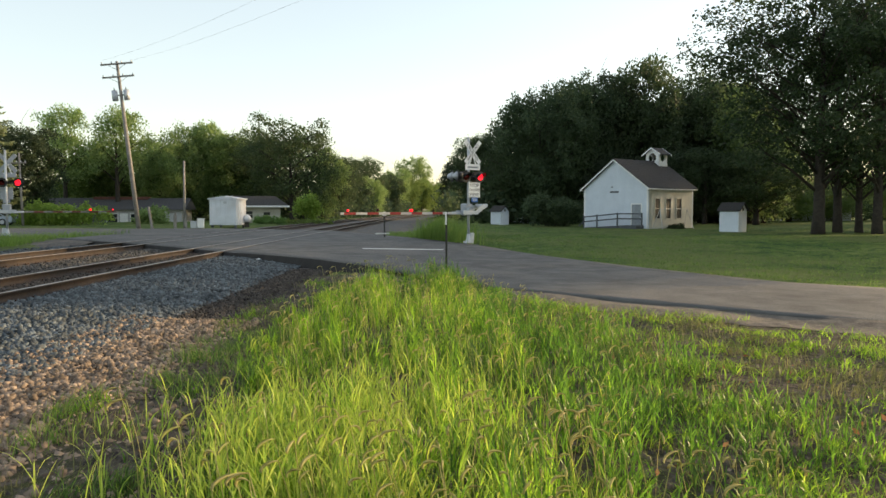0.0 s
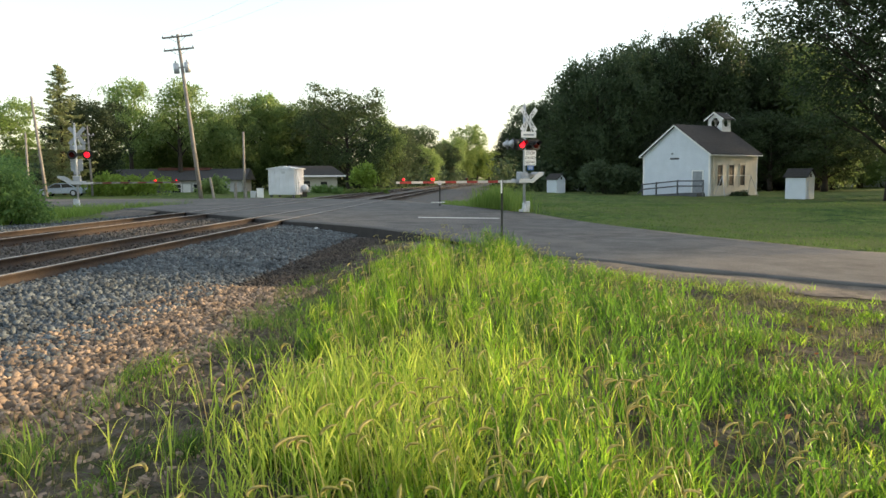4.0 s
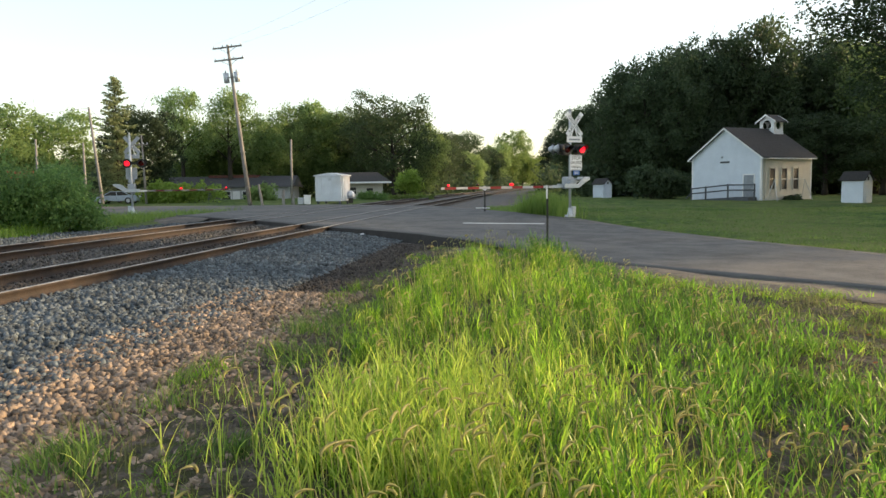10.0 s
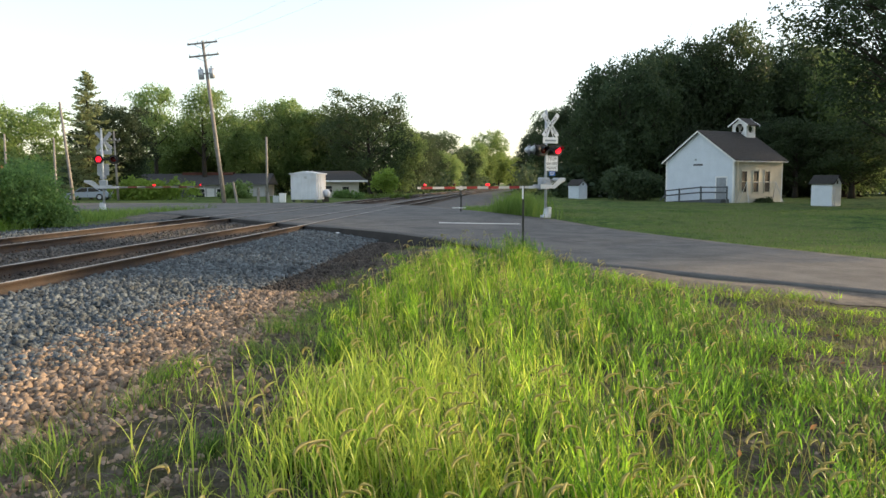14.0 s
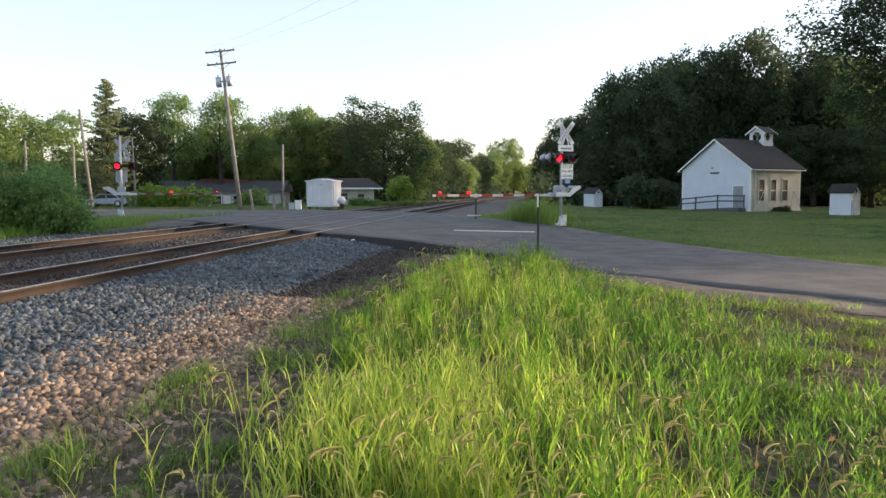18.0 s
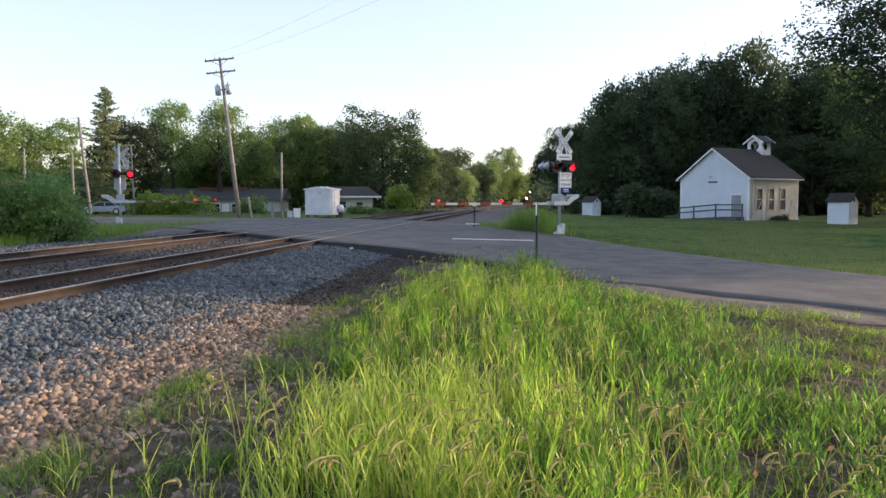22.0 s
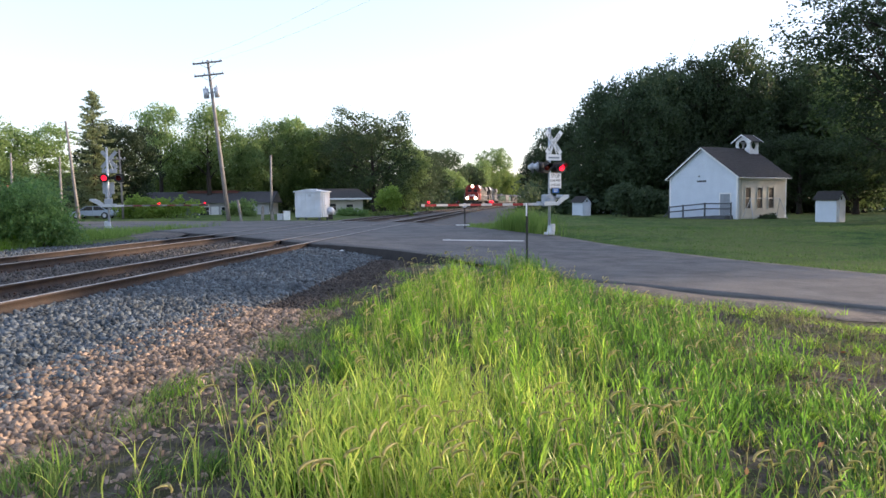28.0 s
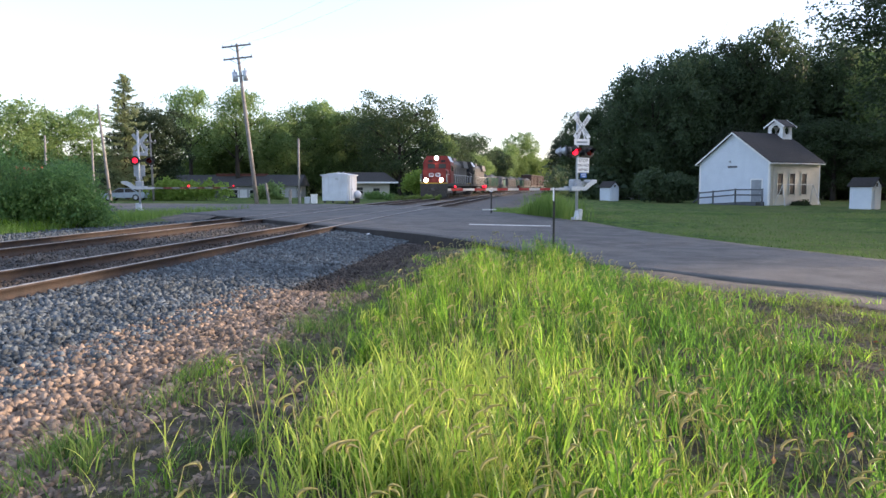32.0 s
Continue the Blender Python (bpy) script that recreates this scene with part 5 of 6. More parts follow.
        for y0, r0, r1 in ((-0.03, 0.048, 0.03), (0.10, 0.03, 0.048)):
            part("arm_lens", cyl(B(), r0, r1, 0.03, ax, y0, 1.44, 90, 0, 0, n=12), GLOW_RED if ax == -5.9 else LENS_RED, l, "", None, True)
    part("lit_arm_lens", cyl(B(), 0.05, 0.05, 0.17, 0, 0.105, 0, 90, 0, 0, n=12), GLOW_RED, arm, "glowing red lens of the arm lamp", pose(-4.55, 0, 1.44), True)
    return s


signal_right = crossing_signal()
signal_right.matrix_basis = pose(4.74, 32.0, 0.22, 0, 0, 28)
tagged(signal_right, "railroad crossing signal with lowered gate and flashing red lamp", "crossing signal", "crossing signals")
signal_left = copy_thing(signal_right, pose(-18.9, 42.2, 0.26, 0, 0, 196))
for ob in [o for o in signal_left.children if o.name.startswith(("side_lamp", "side_arm"))]:
    for o in (*ob.children_recursive, ob):
        bpy.data.objects.remove(o)
for ob in signal_left.children:                     # its signs and lamps sit on the other side of the mast
    shift = {"cro": -0.16, "tra": -0.16, "sig": -0.16, "num": -0.16, "sto": -0.20, "inf": -0.2, "lam": -0.33}.get(ob.name[:3], 0)
    ob.matrix_basis = pose(shift, 0, 0) @ ob.matrix_basis
for ob in signal_left.children:
    if ob.name.startswith("gate_arm"):
        ob.matrix_basis = pose(0, 0, 0, 0, 0, 30)
tagged(signal_left, "railroad crossing signal seen from behind, gate lowered", "crossing signal", "crossing signals")

# ---------------------------------------------------------------- posts and poles
tp = thing("t_post", pose(1.86, 15.8, 0.05), "dark green steel fence post with a pale tip", "post")
bm = box(B(), 0.045, 0.006, 1.62, 0, 0, 0.80, bev=0.002)
box(bm, 0.006, 0.045, 1.62, 0, 0.022, 0.80)
for k in range(20):
    box(bm, 0.02, 0.012, 0.012, 0, -0.006, 0.35 + k * 0.06)
part("shaft", bm, STEEL_DARK, tp)
part("reflector", box(B(), 0.034, 0.012, 0.28, -0.012, -0.016, 1.46, bev=0.003), SIGN_WHITE, tp, "white reflective strip")


def utility_pole(m, h, arms, label):
    p = thing("utility_pole", m, label, "pole", "utility poles")
    part("pole", tube(B(), [(0, 0, -0.5), (0, 0, h * 0.5), (0, 0, h)], [0.05 + 0.010 * h, 0.04 + 0.009 * h, 0.03 + 0.006 * h], 12), POLE_WOOD, p, "", None, True)
    for z, w in arms:
        part("crossarm", box(B(), w, 0.10, 0.12, 0, -0.14, z, bev=0.01), POLE_WOOD, p)
        for k in range(4):
            part("insulator", cyl(B(), 0.05, 0.03, 0.14, -w / 2 + 0.08 + (w - 0.16) * k / 3, -0.14, z + 0.06, n=10), GALV, p, "", None, True)
        for sx in (-1, 1):
            part("brace", tube(B(), [(0, -0.12, z - 0.45), (sx * w * 0.28, -0.13, z - 0.05)], 0.015, 5), STEEL_DARK, p)
    return p


up = utility_pole(pose(-16.6, 58, 0.3, 0, -6.0, 0), 12.5, ((12.3, 2.3), (11.35, 2.3)), "leaning wooden utility pole with two crossarms and transformers")
for x, mt in ((-0.42, GALV), (0.42, GALV)):
    c = part("transformer", cyl(B(), 0.21, 0.21, 0.75, x, -0.1, 9.6, n=18), mt, up, "grey cylindrical transformer", None, True)
    part("bushing", cyl(B(), 0.05, 0.03, 0.20, x, -0.1, 10.35, n=8), STEEL_DARK, c)
    part("hanger", box(B(), 0.2, 0.1, 0.08, x * 0.5, -0.1, 10.0), STEEL_DARK, c)
utility_pole(pose(-29.3, 60, 0.2, 0, -5.5, 0), 8.2, (), "thin leaning wooden pole behind the bush")
utility_pole(pose(-31.3, 73, 0.2, 0, -1.5, 0), 6.8, ((5.85, 1.3),), "thin wooden pole behind the far signal")
utility_pole(pose(-30.0, 52, 0.2), 5.1, (), "short weathered wooden pole")
utility_pole(pose(-26.6, 52, 0.2), 4.8, (), "short weathered wooden pole by the trees")
sp = thing("stub_pole", pose(-14.15, 62, 0.25, 0, 0.5, 0), "short bare wooden pole", "pole", "utility poles")
part("pole", tube(B(), [(0, 0, -0.3), (0, 0, 2.7), (0, 0, 5.4)], [0.10, 0.09, 0.08], 10), POLE_WOOD, sp, "", None, True)
for px, py, h, ry, lab in ((-15.6, 58, 1.75, -9, "leaning grey wooden guard post"), (-15.9, 66, 1.1, 0, "short wooden post in the grass"), (-14.4, 60, 1.25, 0, "short wooden post beside the pole"), (-13.6, 60, 0.8, 0, "short wooden marker post")):
    q = thing("wooden_post", pose(px, py, 0.2, 0, ry, 0), lab, "post", "wooden posts")
    part("shaft", tube(B(), [(0, 0, -0.2), (0, 0, h * 0.9), (0, 0, h)], [0.11, 0.10, 0.07], 8), POLE_WOOD, q)


def wire(a, b, sag, r=0.012):
    pts = []
    for k in range(25):
        f = k / 24
        p = Vector(a).lerp(Vector(b), f)
        pts.append((p.x, p.y, p.z - sag * 4 * f * (1 - f)))
    ob = part("overhead_wire", tube(B(), pts, r, 5), WIRE)
    return tagged(ob, "thin dark overhead power wire", "wire", "overhead wires")


for k in range(2):
    wire((-18.9 + 1.9 * k, 57.8, 12.75), (19 + k * 1.8, -6, 11.5), 1.5, 0.004)
wire((-30.1, 60, 8.3), (-31.5, 73, 6.2), 0.3)
wire((-30.1, 60, 8.3), (-60, 66, 8.6), 0.7)

# whistle-post like track sign and dwarf sign by the rails
ms = thing("track_marker", pose(1.25, 37.5, 0.2), "low dark post with a round white marker by the rails", "sign")
part("post", cyl(B(), 0.04, 0.04, 1.25, n=10), STEEL_DARK, ms)
part("marker", cyl(B(), 0.11, 0.11, 0.02, 0, -0.04, 1.28, 90, 0, 0, n=18), SIGN_WHITE, ms, "round white marker disc")
part("marker_face", cyl(B(), 0.06, 0.06, 0.01, 0, -0.062, 1.28, 90, 0, 0, n=14), GREY_DOOR, ms)
part("foot_board", box(B(), 0.7, 0.25, 0.05, -0.1, 0, 0.28, bev=0.01), PAINT_WHITE, ms, "pale concrete lid")


# ---------------------------------------------------------------- signal bungalow and small things beside the road
def gable_box(parent, w, d, h, rise, wall, roof, over=0.18, thick=0.10, name="roof"):
    """Walls and a gabled roof whose ridge runs along y; gables at y = 0 and y = d. x from -w/2 to w/2."""
    bm = prism(B(), [(-w / 2, 0), (w / 2, 0), (w / 2, h), (0, h + rise), (-w / 2, h)], d, pose(0, d / 2, 0))
    part("wall", bm, wall, parent)
    sl = math.hypot(w / 2, rise)
    ang = math.degrees(math.atan2(rise, w / 2))
    for sg in (-1, 1):
        ln = sl + over
        cx = sg * (w / 4 + over / 2 * math.cos(math.radians(ang)))
        cz = h + rise / 2 - over / 2 * math.sin(math.radians(ang)) + thick / 2 + 0.01
        part(name, box(B(), ln, d + 2 * over, thick, cx, d / 2, cz, 0, sg * ang, 0, bev=0.01), roof, parent)


bg = thing("signal_bungalow", pose(-11.1, 62, 0.22, 0, 0, -15), "white metal equipment shed with a low roof beside the tracks", "shed")
part("wall", box(B(), 2.35, 1.9, 2.12, 0, 0.95, 1.27, bev=0.02), SHED_SHADED, bg)
part("roof", prism(B(), [(-1.3, 0), (1.3, 0), (1.28, 0.08), (0, 0.26), (-1.28, 0.08)], 2.1, pose(0, 0.95, 2.32)), SHED_SHADED, bg)
for k in range(6):
    part("rib", box(B(), 0.035, 0.03, 2.1, -1.0 + 0.4 * k, -0.012, 1.27), SHED_SHADED, bg)
part("door", box(B(), 0.05, 0.80, 1.9, 1.185, 1.15, 1.25, bev=0.005), SHED_SHADED, bg, "white metal door")
part("door_edge", box(B(), 0.10, 0.06, 2.0, 1.22, 0.25, 1.25, bev=0.01), SIGN_WHITE, bg)
part("door_handle", box(B(), 0.05, 0.12, 0.04, 1.23, 0.85, 1.2), STEEL_DARK, bg)
for x in (-1.0, 1.0):
    for y in (0.15, 1.75):
        part("leg", box(B(), 0.16, 0.16, 0.34, x, y, 0.10), GREYWOOD, bg)
part("vent", box(B(), 0.3, 0.02, 0.2, 0.2, -0.03, 2.05), GALV, bg)
for x in (0.05, 0.45):
    part("roof_cap", cyl(B(), 0.15, 0.09, 0.16, x, 0.7, 2.46, n=12), GALV, bg, "", None, True)
cb = thing("relay_cabinet", pose(-12.75, 60.2, 0.22, 0, 0, 5), "small white relay cabinet on the grass", "cabinet")
part("case", box(B(), 0.5, 0.5, 0.72, 0.25, 0, 0.38, bev=0.03), WHITE, cb)
part("lid", box(B(), 0.56, 0.56, 0.05, 0.25, 0, 0.76, bev=0.01), WHITE, cb)
part("side_box", box(B(), 0.45, 0.4, 0.55, -0.3, 0.1, 0.3, bev=0.02), GALV, cb)
tk = thing("propane_tank", pose(-9.45, 63.4, 0.22, 0, 0, 18) @ Matrix.Diagonal((0.78, 0.78, 0.78, 1)), "white rounded gas tank on legs", "tank")
bm = cyl(B(), 0.42, 0.42, 0.9, 0, -0.45, 0.95, -90, 0, 0, n=20)
bmesh.ops.create_uvsphere(bm, u_segments=16, v_segments=8, radius=0.42, matrix=pose(0, -0.45, 0.95))
bmesh.ops.create_uvsphere(bm, u_segments=16, v_segments=8, radius=0.42, matrix=pose(0, 0.45, 0.95))
part("shell", bm, SHED_SHADED, tk, "", None, True)
for sy in (-0.3, 0.3):
    part("leg", box(B(), 0.5, 0.08, 0.55, 0, sy, 0.27), STEEL_DARK, tk)


# ---------------------------------------------------------------- houses beyond
def window(parent, w, h, m, frame=WHITE, pane=GLASS, bars=True):
    """A window in a wall that faces -y."""
    win = part("window", box(B(), w, 0.04, h, bev=0.004), pane, parent, "", m)
    for sx in (-1, 1):
        part("window_frame", box(B(), 0.09, 0.10, h + 0.16, sx * (w / 2 + 0.03), 0, 0), frame, win)
    for sz in (-1, 1):
        part("window_frame", box(B(), w + 0.10, 0.10, 0.09, 0, 0, sz * (h / 2 + 0.03)), frame, win)
    if bars:
        part("glazing_bar", box(B(), w, 0.07, 0.05), frame, win)
    return win


hs = thing("small_house", pose(-13.6, 84, -0.45, 0, 0, 6), "small pale house with a low brown hipped roof", "house", "houses")
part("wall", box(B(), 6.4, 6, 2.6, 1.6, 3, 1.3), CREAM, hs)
bm = B()
v = [bm.verts.new(p) for p in ((-2.6, -1.0, 2.55), (5.8, -1.0, 2.55), (5.8, 7, 2.55), (-2.6, 7, 2.55), (-1.2, 3, 3.72), (4.2, 3, 3.72))]
for f in ((0, 1, 5, 4), (1, 2, 5), (2, 3, 4, 5), (3, 0, 4), (3, 2, 1, 0)):
    bm.faces.new([v[k] for k in f])
part("roof", bm, SHINGLE, hs)
part("fascia", box(B(), 8.4, 0.05, 0.18, 1.6, -1.03, 2.5), WHITE, hs)
window(hs, 0.75, 0.75, pose(1.4, -0.03, 1.6), CREAM)
window(hs, 0.75, 0.75, pose(3.3, -0.03, 1.5), CREAM)

lh = thing("long_house", pose(-41, 92, -0.75, 0, 0, 3), "long low grey house with a dark shingle roof", "house", "houses")
part("wall", box(B(), 19.5, 7, 2.5, 9.75, 3.5, 1.25), HOUSE_GREY, lh)
bm = prism(B(), [(-0.6, 2.45), (7.6, 2.45), (3.5, 3.9)], 20.5, pose(9.75, 0, 0, 0, 0, 90) @ pose(-0.0, 0, 0))
part("roof", bm, HOUSE_ROOF, lh)
for k, x in enumerate((2.0, 5.0, 8.2, 11.5, 14.0, 17.0)):
    window(lh, 1.2 if k % 2 else 0.8, 1.0, pose(x, -0.03, 1.45))
part("door", box(B(), 0.9, 0.05, 2.0, 12.8, -0.03, 1.0), WHITE, lh)
part("white_panel", box(B(), 2.2, 0.05, 1.9, 9.9, -0.03, 1.0), CAR_GREY, lh, "white garage panel")
part("roof_patch", box(B(), 6.4, 1.5, 0.34, 11.8, 3.6, 3.88), BRICK_RED, lh, "reddish brick ridge along the roof")
rh = thing("red_roofed_building", pose(-42.6, 63.6, 0.1), "low building with a rusty red roof behind the bushes", "house", "houses")
part("wall", box(B(), 7.6, 4.4, 2.1, 0, 2.2, 1.05), CREAM, rh)
part("roof", prism(B(), [(-2.7, 1.95), (2.7, 1.95), (0, 3.45)], 8.4, pose(0, 2.2, 0, 0, 0, 90)), RUST_ROOF, rh, "rusty orange-red roof")
part("door", box(B(), 1.0, 0.05, 1.8, 2.2, -0.03, 0.95), WHITE, rh)


def car(m):
    """A parked saloon seen from its side; it points along -x."""
    c = thing("parked_car", m, "silver saloon car parked beyond the crossing", "car")
    side = [(-2.2, 0.30), (-2.26, 0.55), (-2.15, 0.68), (-1.1, 0.82), (1.5, 0.88), (2.15, 0.84), (2.26, 0.66), (2.2, 0.30)]
    bm = prism(B(), side, 1.76)
    bmesh.ops.bevel(bm, geom=[e for e in bm.edges], offset=0.05, segments=2, affect="EDGES")
    part("body", bm, CAR_SILVER, c)
    part("greenhouse", prism(B(), [(-1.15, 0.86), (-0.45, 1.22), (0.85, 1.24), (1.5, 0.90)], 1.56), GLASS, c, "dark glass all round the cabin")
    part("roof", box(B(), 1.45, 1.46, 0.06, 0.2, 0, 1.255, bev=0.025), CAR_SILVER, c)
    for y in (-0.76, 0.76):
        for x0, z0, x1, z1 in ((-1.14, 0.84, -0.46, 1.24), (0.2, 0.84, 0.2, 1.24), (1.5, 0.88, 0.86, 1.26)):
            part("pillar", tube(B(), [(x0, y * 1.05, z0), (x1, y * 1.03, z1)], 0.04, 6), CAR_SILVER, c)
        part("door_seam", box(B(), 0.012, 0.02, 0.5, 0.2, y * 1.155, 0.66), BLACK, c)
    for x in (-1.4, 1.35):
        for y in (-0.8, 0.8):
            w = part("wheel", cyl(B(), 0.33, 0.33, 0.20, x, y + 0.1, 0.33, 90, 0, 0, n=18), RUBBER, c)
            part("rim", cyl(B(), 0.2, 0.2, 0.22, x, y + 0.11, 0.33, 90, 0, 0, n=14), GALV, w)
    for y in (-0.6, 0.6):
        part("headlight", box(B(), 0.08, 0.35, 0.12, -2.2, y, 0.68, bev=0.02), SIGN_WHITE, c)
        part("tail_light", box(B(), 0.06, 0.3, 0.14, 2.22, y, 0.8, bev=0.02), LENS_RED, c)
    return c


car(pose(-35.1, 75, 0.20, 0, 0, 4))


# ---------------------------------------------------------------- schoolhouse, privies
SCH = pose(23.13, 65.15, -0.28, 0, 0, -59.3)
sch = thing("schoolhouse", SCH, "small white schoolhouse with a dark shingle roof and bell cupola", "schoolhouse")
W, D, H, RISE = 7.35, 6.6, 3.95, 2.5
bm = prism(B(), [(-W / 2, 0), (W / 2, 0), (W / 2, H), (0, H + RISE), (-W / 2, H)], 0.16, pose(0, 0.08, 0))
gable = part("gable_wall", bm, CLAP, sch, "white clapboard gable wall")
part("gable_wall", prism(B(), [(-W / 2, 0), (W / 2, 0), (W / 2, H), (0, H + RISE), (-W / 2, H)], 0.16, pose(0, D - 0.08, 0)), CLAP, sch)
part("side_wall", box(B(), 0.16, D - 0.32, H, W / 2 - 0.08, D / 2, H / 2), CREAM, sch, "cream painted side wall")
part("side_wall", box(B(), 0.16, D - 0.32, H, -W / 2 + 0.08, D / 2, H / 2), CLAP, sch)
ang = math.degrees(math.atan2(RISE, W / 2))
for sg in (-1, 1):
    ln = math.hypot(W / 2, RISE) + 0.35
    ca, sa_ = math.cos(math.radians(ang)), math.sin(math.radians(ang))
    roof = part("roof_slope", box(B(), ln, D + 0.6, 0.10, sg * (ln / 2 * ca), D / 2, H + RISE - ln / 2 * sa_ + 0.07, 0, sg * ang, 0), SHINGLE, sch, "dark grey asphalt shingle roof")
    for k in range(16):
        f = (k + 0.5) / 16 * ln
        part("shingle_course", box(B(), ln / 16 + 0.02, D + 0.62, 0.012, sg * f * ca, D / 2, H + RISE - f * sa_ + 0.128, 0, sg * (ang - 2.0), 0), SHINGLE, roof)
    for yy in (-0.30, D + 0.30):
        part("barge_board", box(B(), ln, 0.03, 0.13, sg * (ln / 2 * ca), yy, H + RISE - ln / 2 * sa_ + 0.0, 0, sg * ang, 0), WHITE, sch)
    part("gutter", box(B(), 0.10, D + 0.5, 0.10, sg * (ln * ca), D / 2, H + RISE - ln * sa_ + 0.0, bev=0.02), WHITE, sch)
for k in range(22):
    z = 0.1 + k * 0.172
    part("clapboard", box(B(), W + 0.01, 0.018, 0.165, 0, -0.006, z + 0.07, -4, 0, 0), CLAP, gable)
for k in range(15):
    z = H + 0.08 + k * 0.155
    w = W * (1 - (z + 0.08 - H) / RISE)
    if w > 0.3:
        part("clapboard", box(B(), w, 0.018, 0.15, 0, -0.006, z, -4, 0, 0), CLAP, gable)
for sx in (-1, 1):
    part("corner_board", box(B(), 0.16, 0.05, H, sx * (W / 2 - 0.07), -0.012, H / 2), WHITE, sch)
dr = part("door", box(B(), 1.0, 0.06, 2.1, 2.45, -0.03, 1.35, bev=0.01), GREY_DOOR, sch, "grey panelled entrance door")
part("door_frame", box(B(), 1.2, 0.04, 0.1, 2.45, -0.035, 2.46), WHITE, dr)
for sx in (-1, 1):
    part("door_frame", box(B(), 0.1, 0.04, 2.1, 2.45 + sx * 0.55, -0.035, 1.35), WHITE, dr)
part("door_handle", cyl(B(), 0.03, 0.03, 0.06, 2.8, -0.06, 1.3, 90, 0, 0, n=8), GALV, dr)
pl = part("name_plate", box(B(), 1.0, 0.03, 0.16, -0.05, -0.03, 3.55, bev=0.005), GREYWOOD, sch, "dark weathered name board")
part("gable_lamp", box(B(), 0.18, 0.10, 0.14, -0.3, -0.06, 4.0, bev=0.02), GREY_DOOR, sch)
for k, y in enumerate((1.3, 2.85, 4.4)):
    w = part("window", box(B(), 0.05, 0.72, 1.75, W / 2 - 0.01, y, 2.05), WINDOW_DARK, sch, "tall narrow sash window")
    for s2 in (-1, 1):
        part("window_frame", box(B(), 0.10, 0.06, 1.93, W / 2 + 0.02, y + s2 * 0.375, 2.05), CREAM, w)
        part("window_frame", box(B(), 0.10, 0.69, 0.06, W / 2 + 0.02, y, 2.05 + s2 * 0.905), CREAM, w)
    part("glazing_bar", box(B(), 0.07, 0.69, 0.05, W / 2 + 0.0, y, 2.05), CREAM, w)
part("downpipe", tube(B(), [(W / 2 + 0.06, 0.4, 0.2), (W / 2 + 0.06, 0.4, H - 0.1)], 0.045, 8), CREAM, sch)
part("foundation", box(B(), W + 0.06, D + 0.06, 0.35, 0, D / 2, 0.1), HOUSE_GREY, sch)
CY, CZ = 6.0, H + RISE - 0.2
cup = part("cupola", box(B(), 1.56, 1.26, 1.10, 0, CY, CZ - 0.42, bev=0.01), WHITE, sch, "white bell cupola with round openings")


def holed_panel(w, eave, peak, cz, r, thick):
    """An upright house-shaped panel in the x-z plane with a round hole."""
    bm = B()
    rings = []
    for y in (-thick / 2, thick / 2):
        inner, outer = [], []
        for k in range(40):
            a = 2 * math.pi * k / 40
            ca, sa = math.cos(a), math.sin(a)
            reach = []
            if abs(ca) > 1e-6:
                reach.append(w / 2 / abs(ca))
            if sa < -1e-6:
                reach.append(cz / -sa)
            slope = (peak - eave) / (w / 2)
            den = sa + slope * abs(ca)
            if den > 1e-6:
                reach.append((peak - cz) / den)
            f = min(reach)
            inner.append(bm.verts.new((r * ca, y, cz + r * sa)))
            outer.append(bm.verts.new((f * ca, y, cz + f * sa)))
        rings.append((inner, outer))
    (i0, o0), (i1, o1) = rings
    for k in range(40):
        j = (k + 1) % 40
        bm.faces.new((i0[k], o0[k], o0[j], i0[j]))
        bm.faces.new((i1[k], i1[j], o1[j], o1[k]))
        bm.faces.new((i0[k], i0[j], i1[j], i1[k]))
        bm.faces.new((o0[k], o1[k], o1[j], o0[j]))
    return bm


TOP = CZ + 0.06
for sg in (-1, 1):
    part("cupola_side", holed_panel(1.50, 0.95, 1.42, 0.56, 0.44, 0.06), WHITE, cup, "", pose(0, CY + sg * 0.60, TOP))
    part("cupola_side", holed_panel(1.14, 0.95, 0.95, 0.50, 0.34, 0.06), WHITE, cup, "", pose(sg * 0.72, CY, TOP, 0, 0, 90))
    part("barge_board", prism(B(), [(-1.06, 0.74), (0, 1.40), (1.06, 0.74), (1.06, 0.88), (0, 1.55), (-1.06, 0.88)], 0.05, pose(0, CY + sg * 0.86, TOP)), WHITE, cup)
    part("cupola_roof", prism(B(), [(0, 1.44), (sg * 1.05, 0.78), (sg * 1.05, 0.87), (0, 1.54)], 1.66, pose(0, CY, TOP)), SHINGLE, cup, "dark shingled cupola roof")
part("bell", cyl(B(), 0.30, 0.12, 0.40, 0, CY, CZ + 0.42, n=16), STEEL_DARK, cup, "", None, True)
part("bell_yoke", box(B(), 0.06, 1.2, 0.08, 0, CY, CZ + 0.86), GALV, cup)
rp = thing("ramp_railing", SCH @ pose(0.85, 0.30, 0.10), "weathered grey wooden ramp railing along the front wall", "railing")
part("ramp_deck", prism(B(), [(-4.0, -0.1), (2.4, -0.1), (2.4, 0.48), (1.2, 0.48), (-4.0, 0.16)], 1.2, pose(0, -0.75, 0)), GREYWOOD, rp)
for x in (-3.6, -2.0, 0.35, 3.0):
    zt = 1.12 + 0.34 * min(1, (x + 3.85) / 4.2)
    part("post", box(B(), 0.11, 0.11, zt + 0.15, x, -1.38, zt / 2 + 0.05, bev=0.01), GREYWOOD, rp)
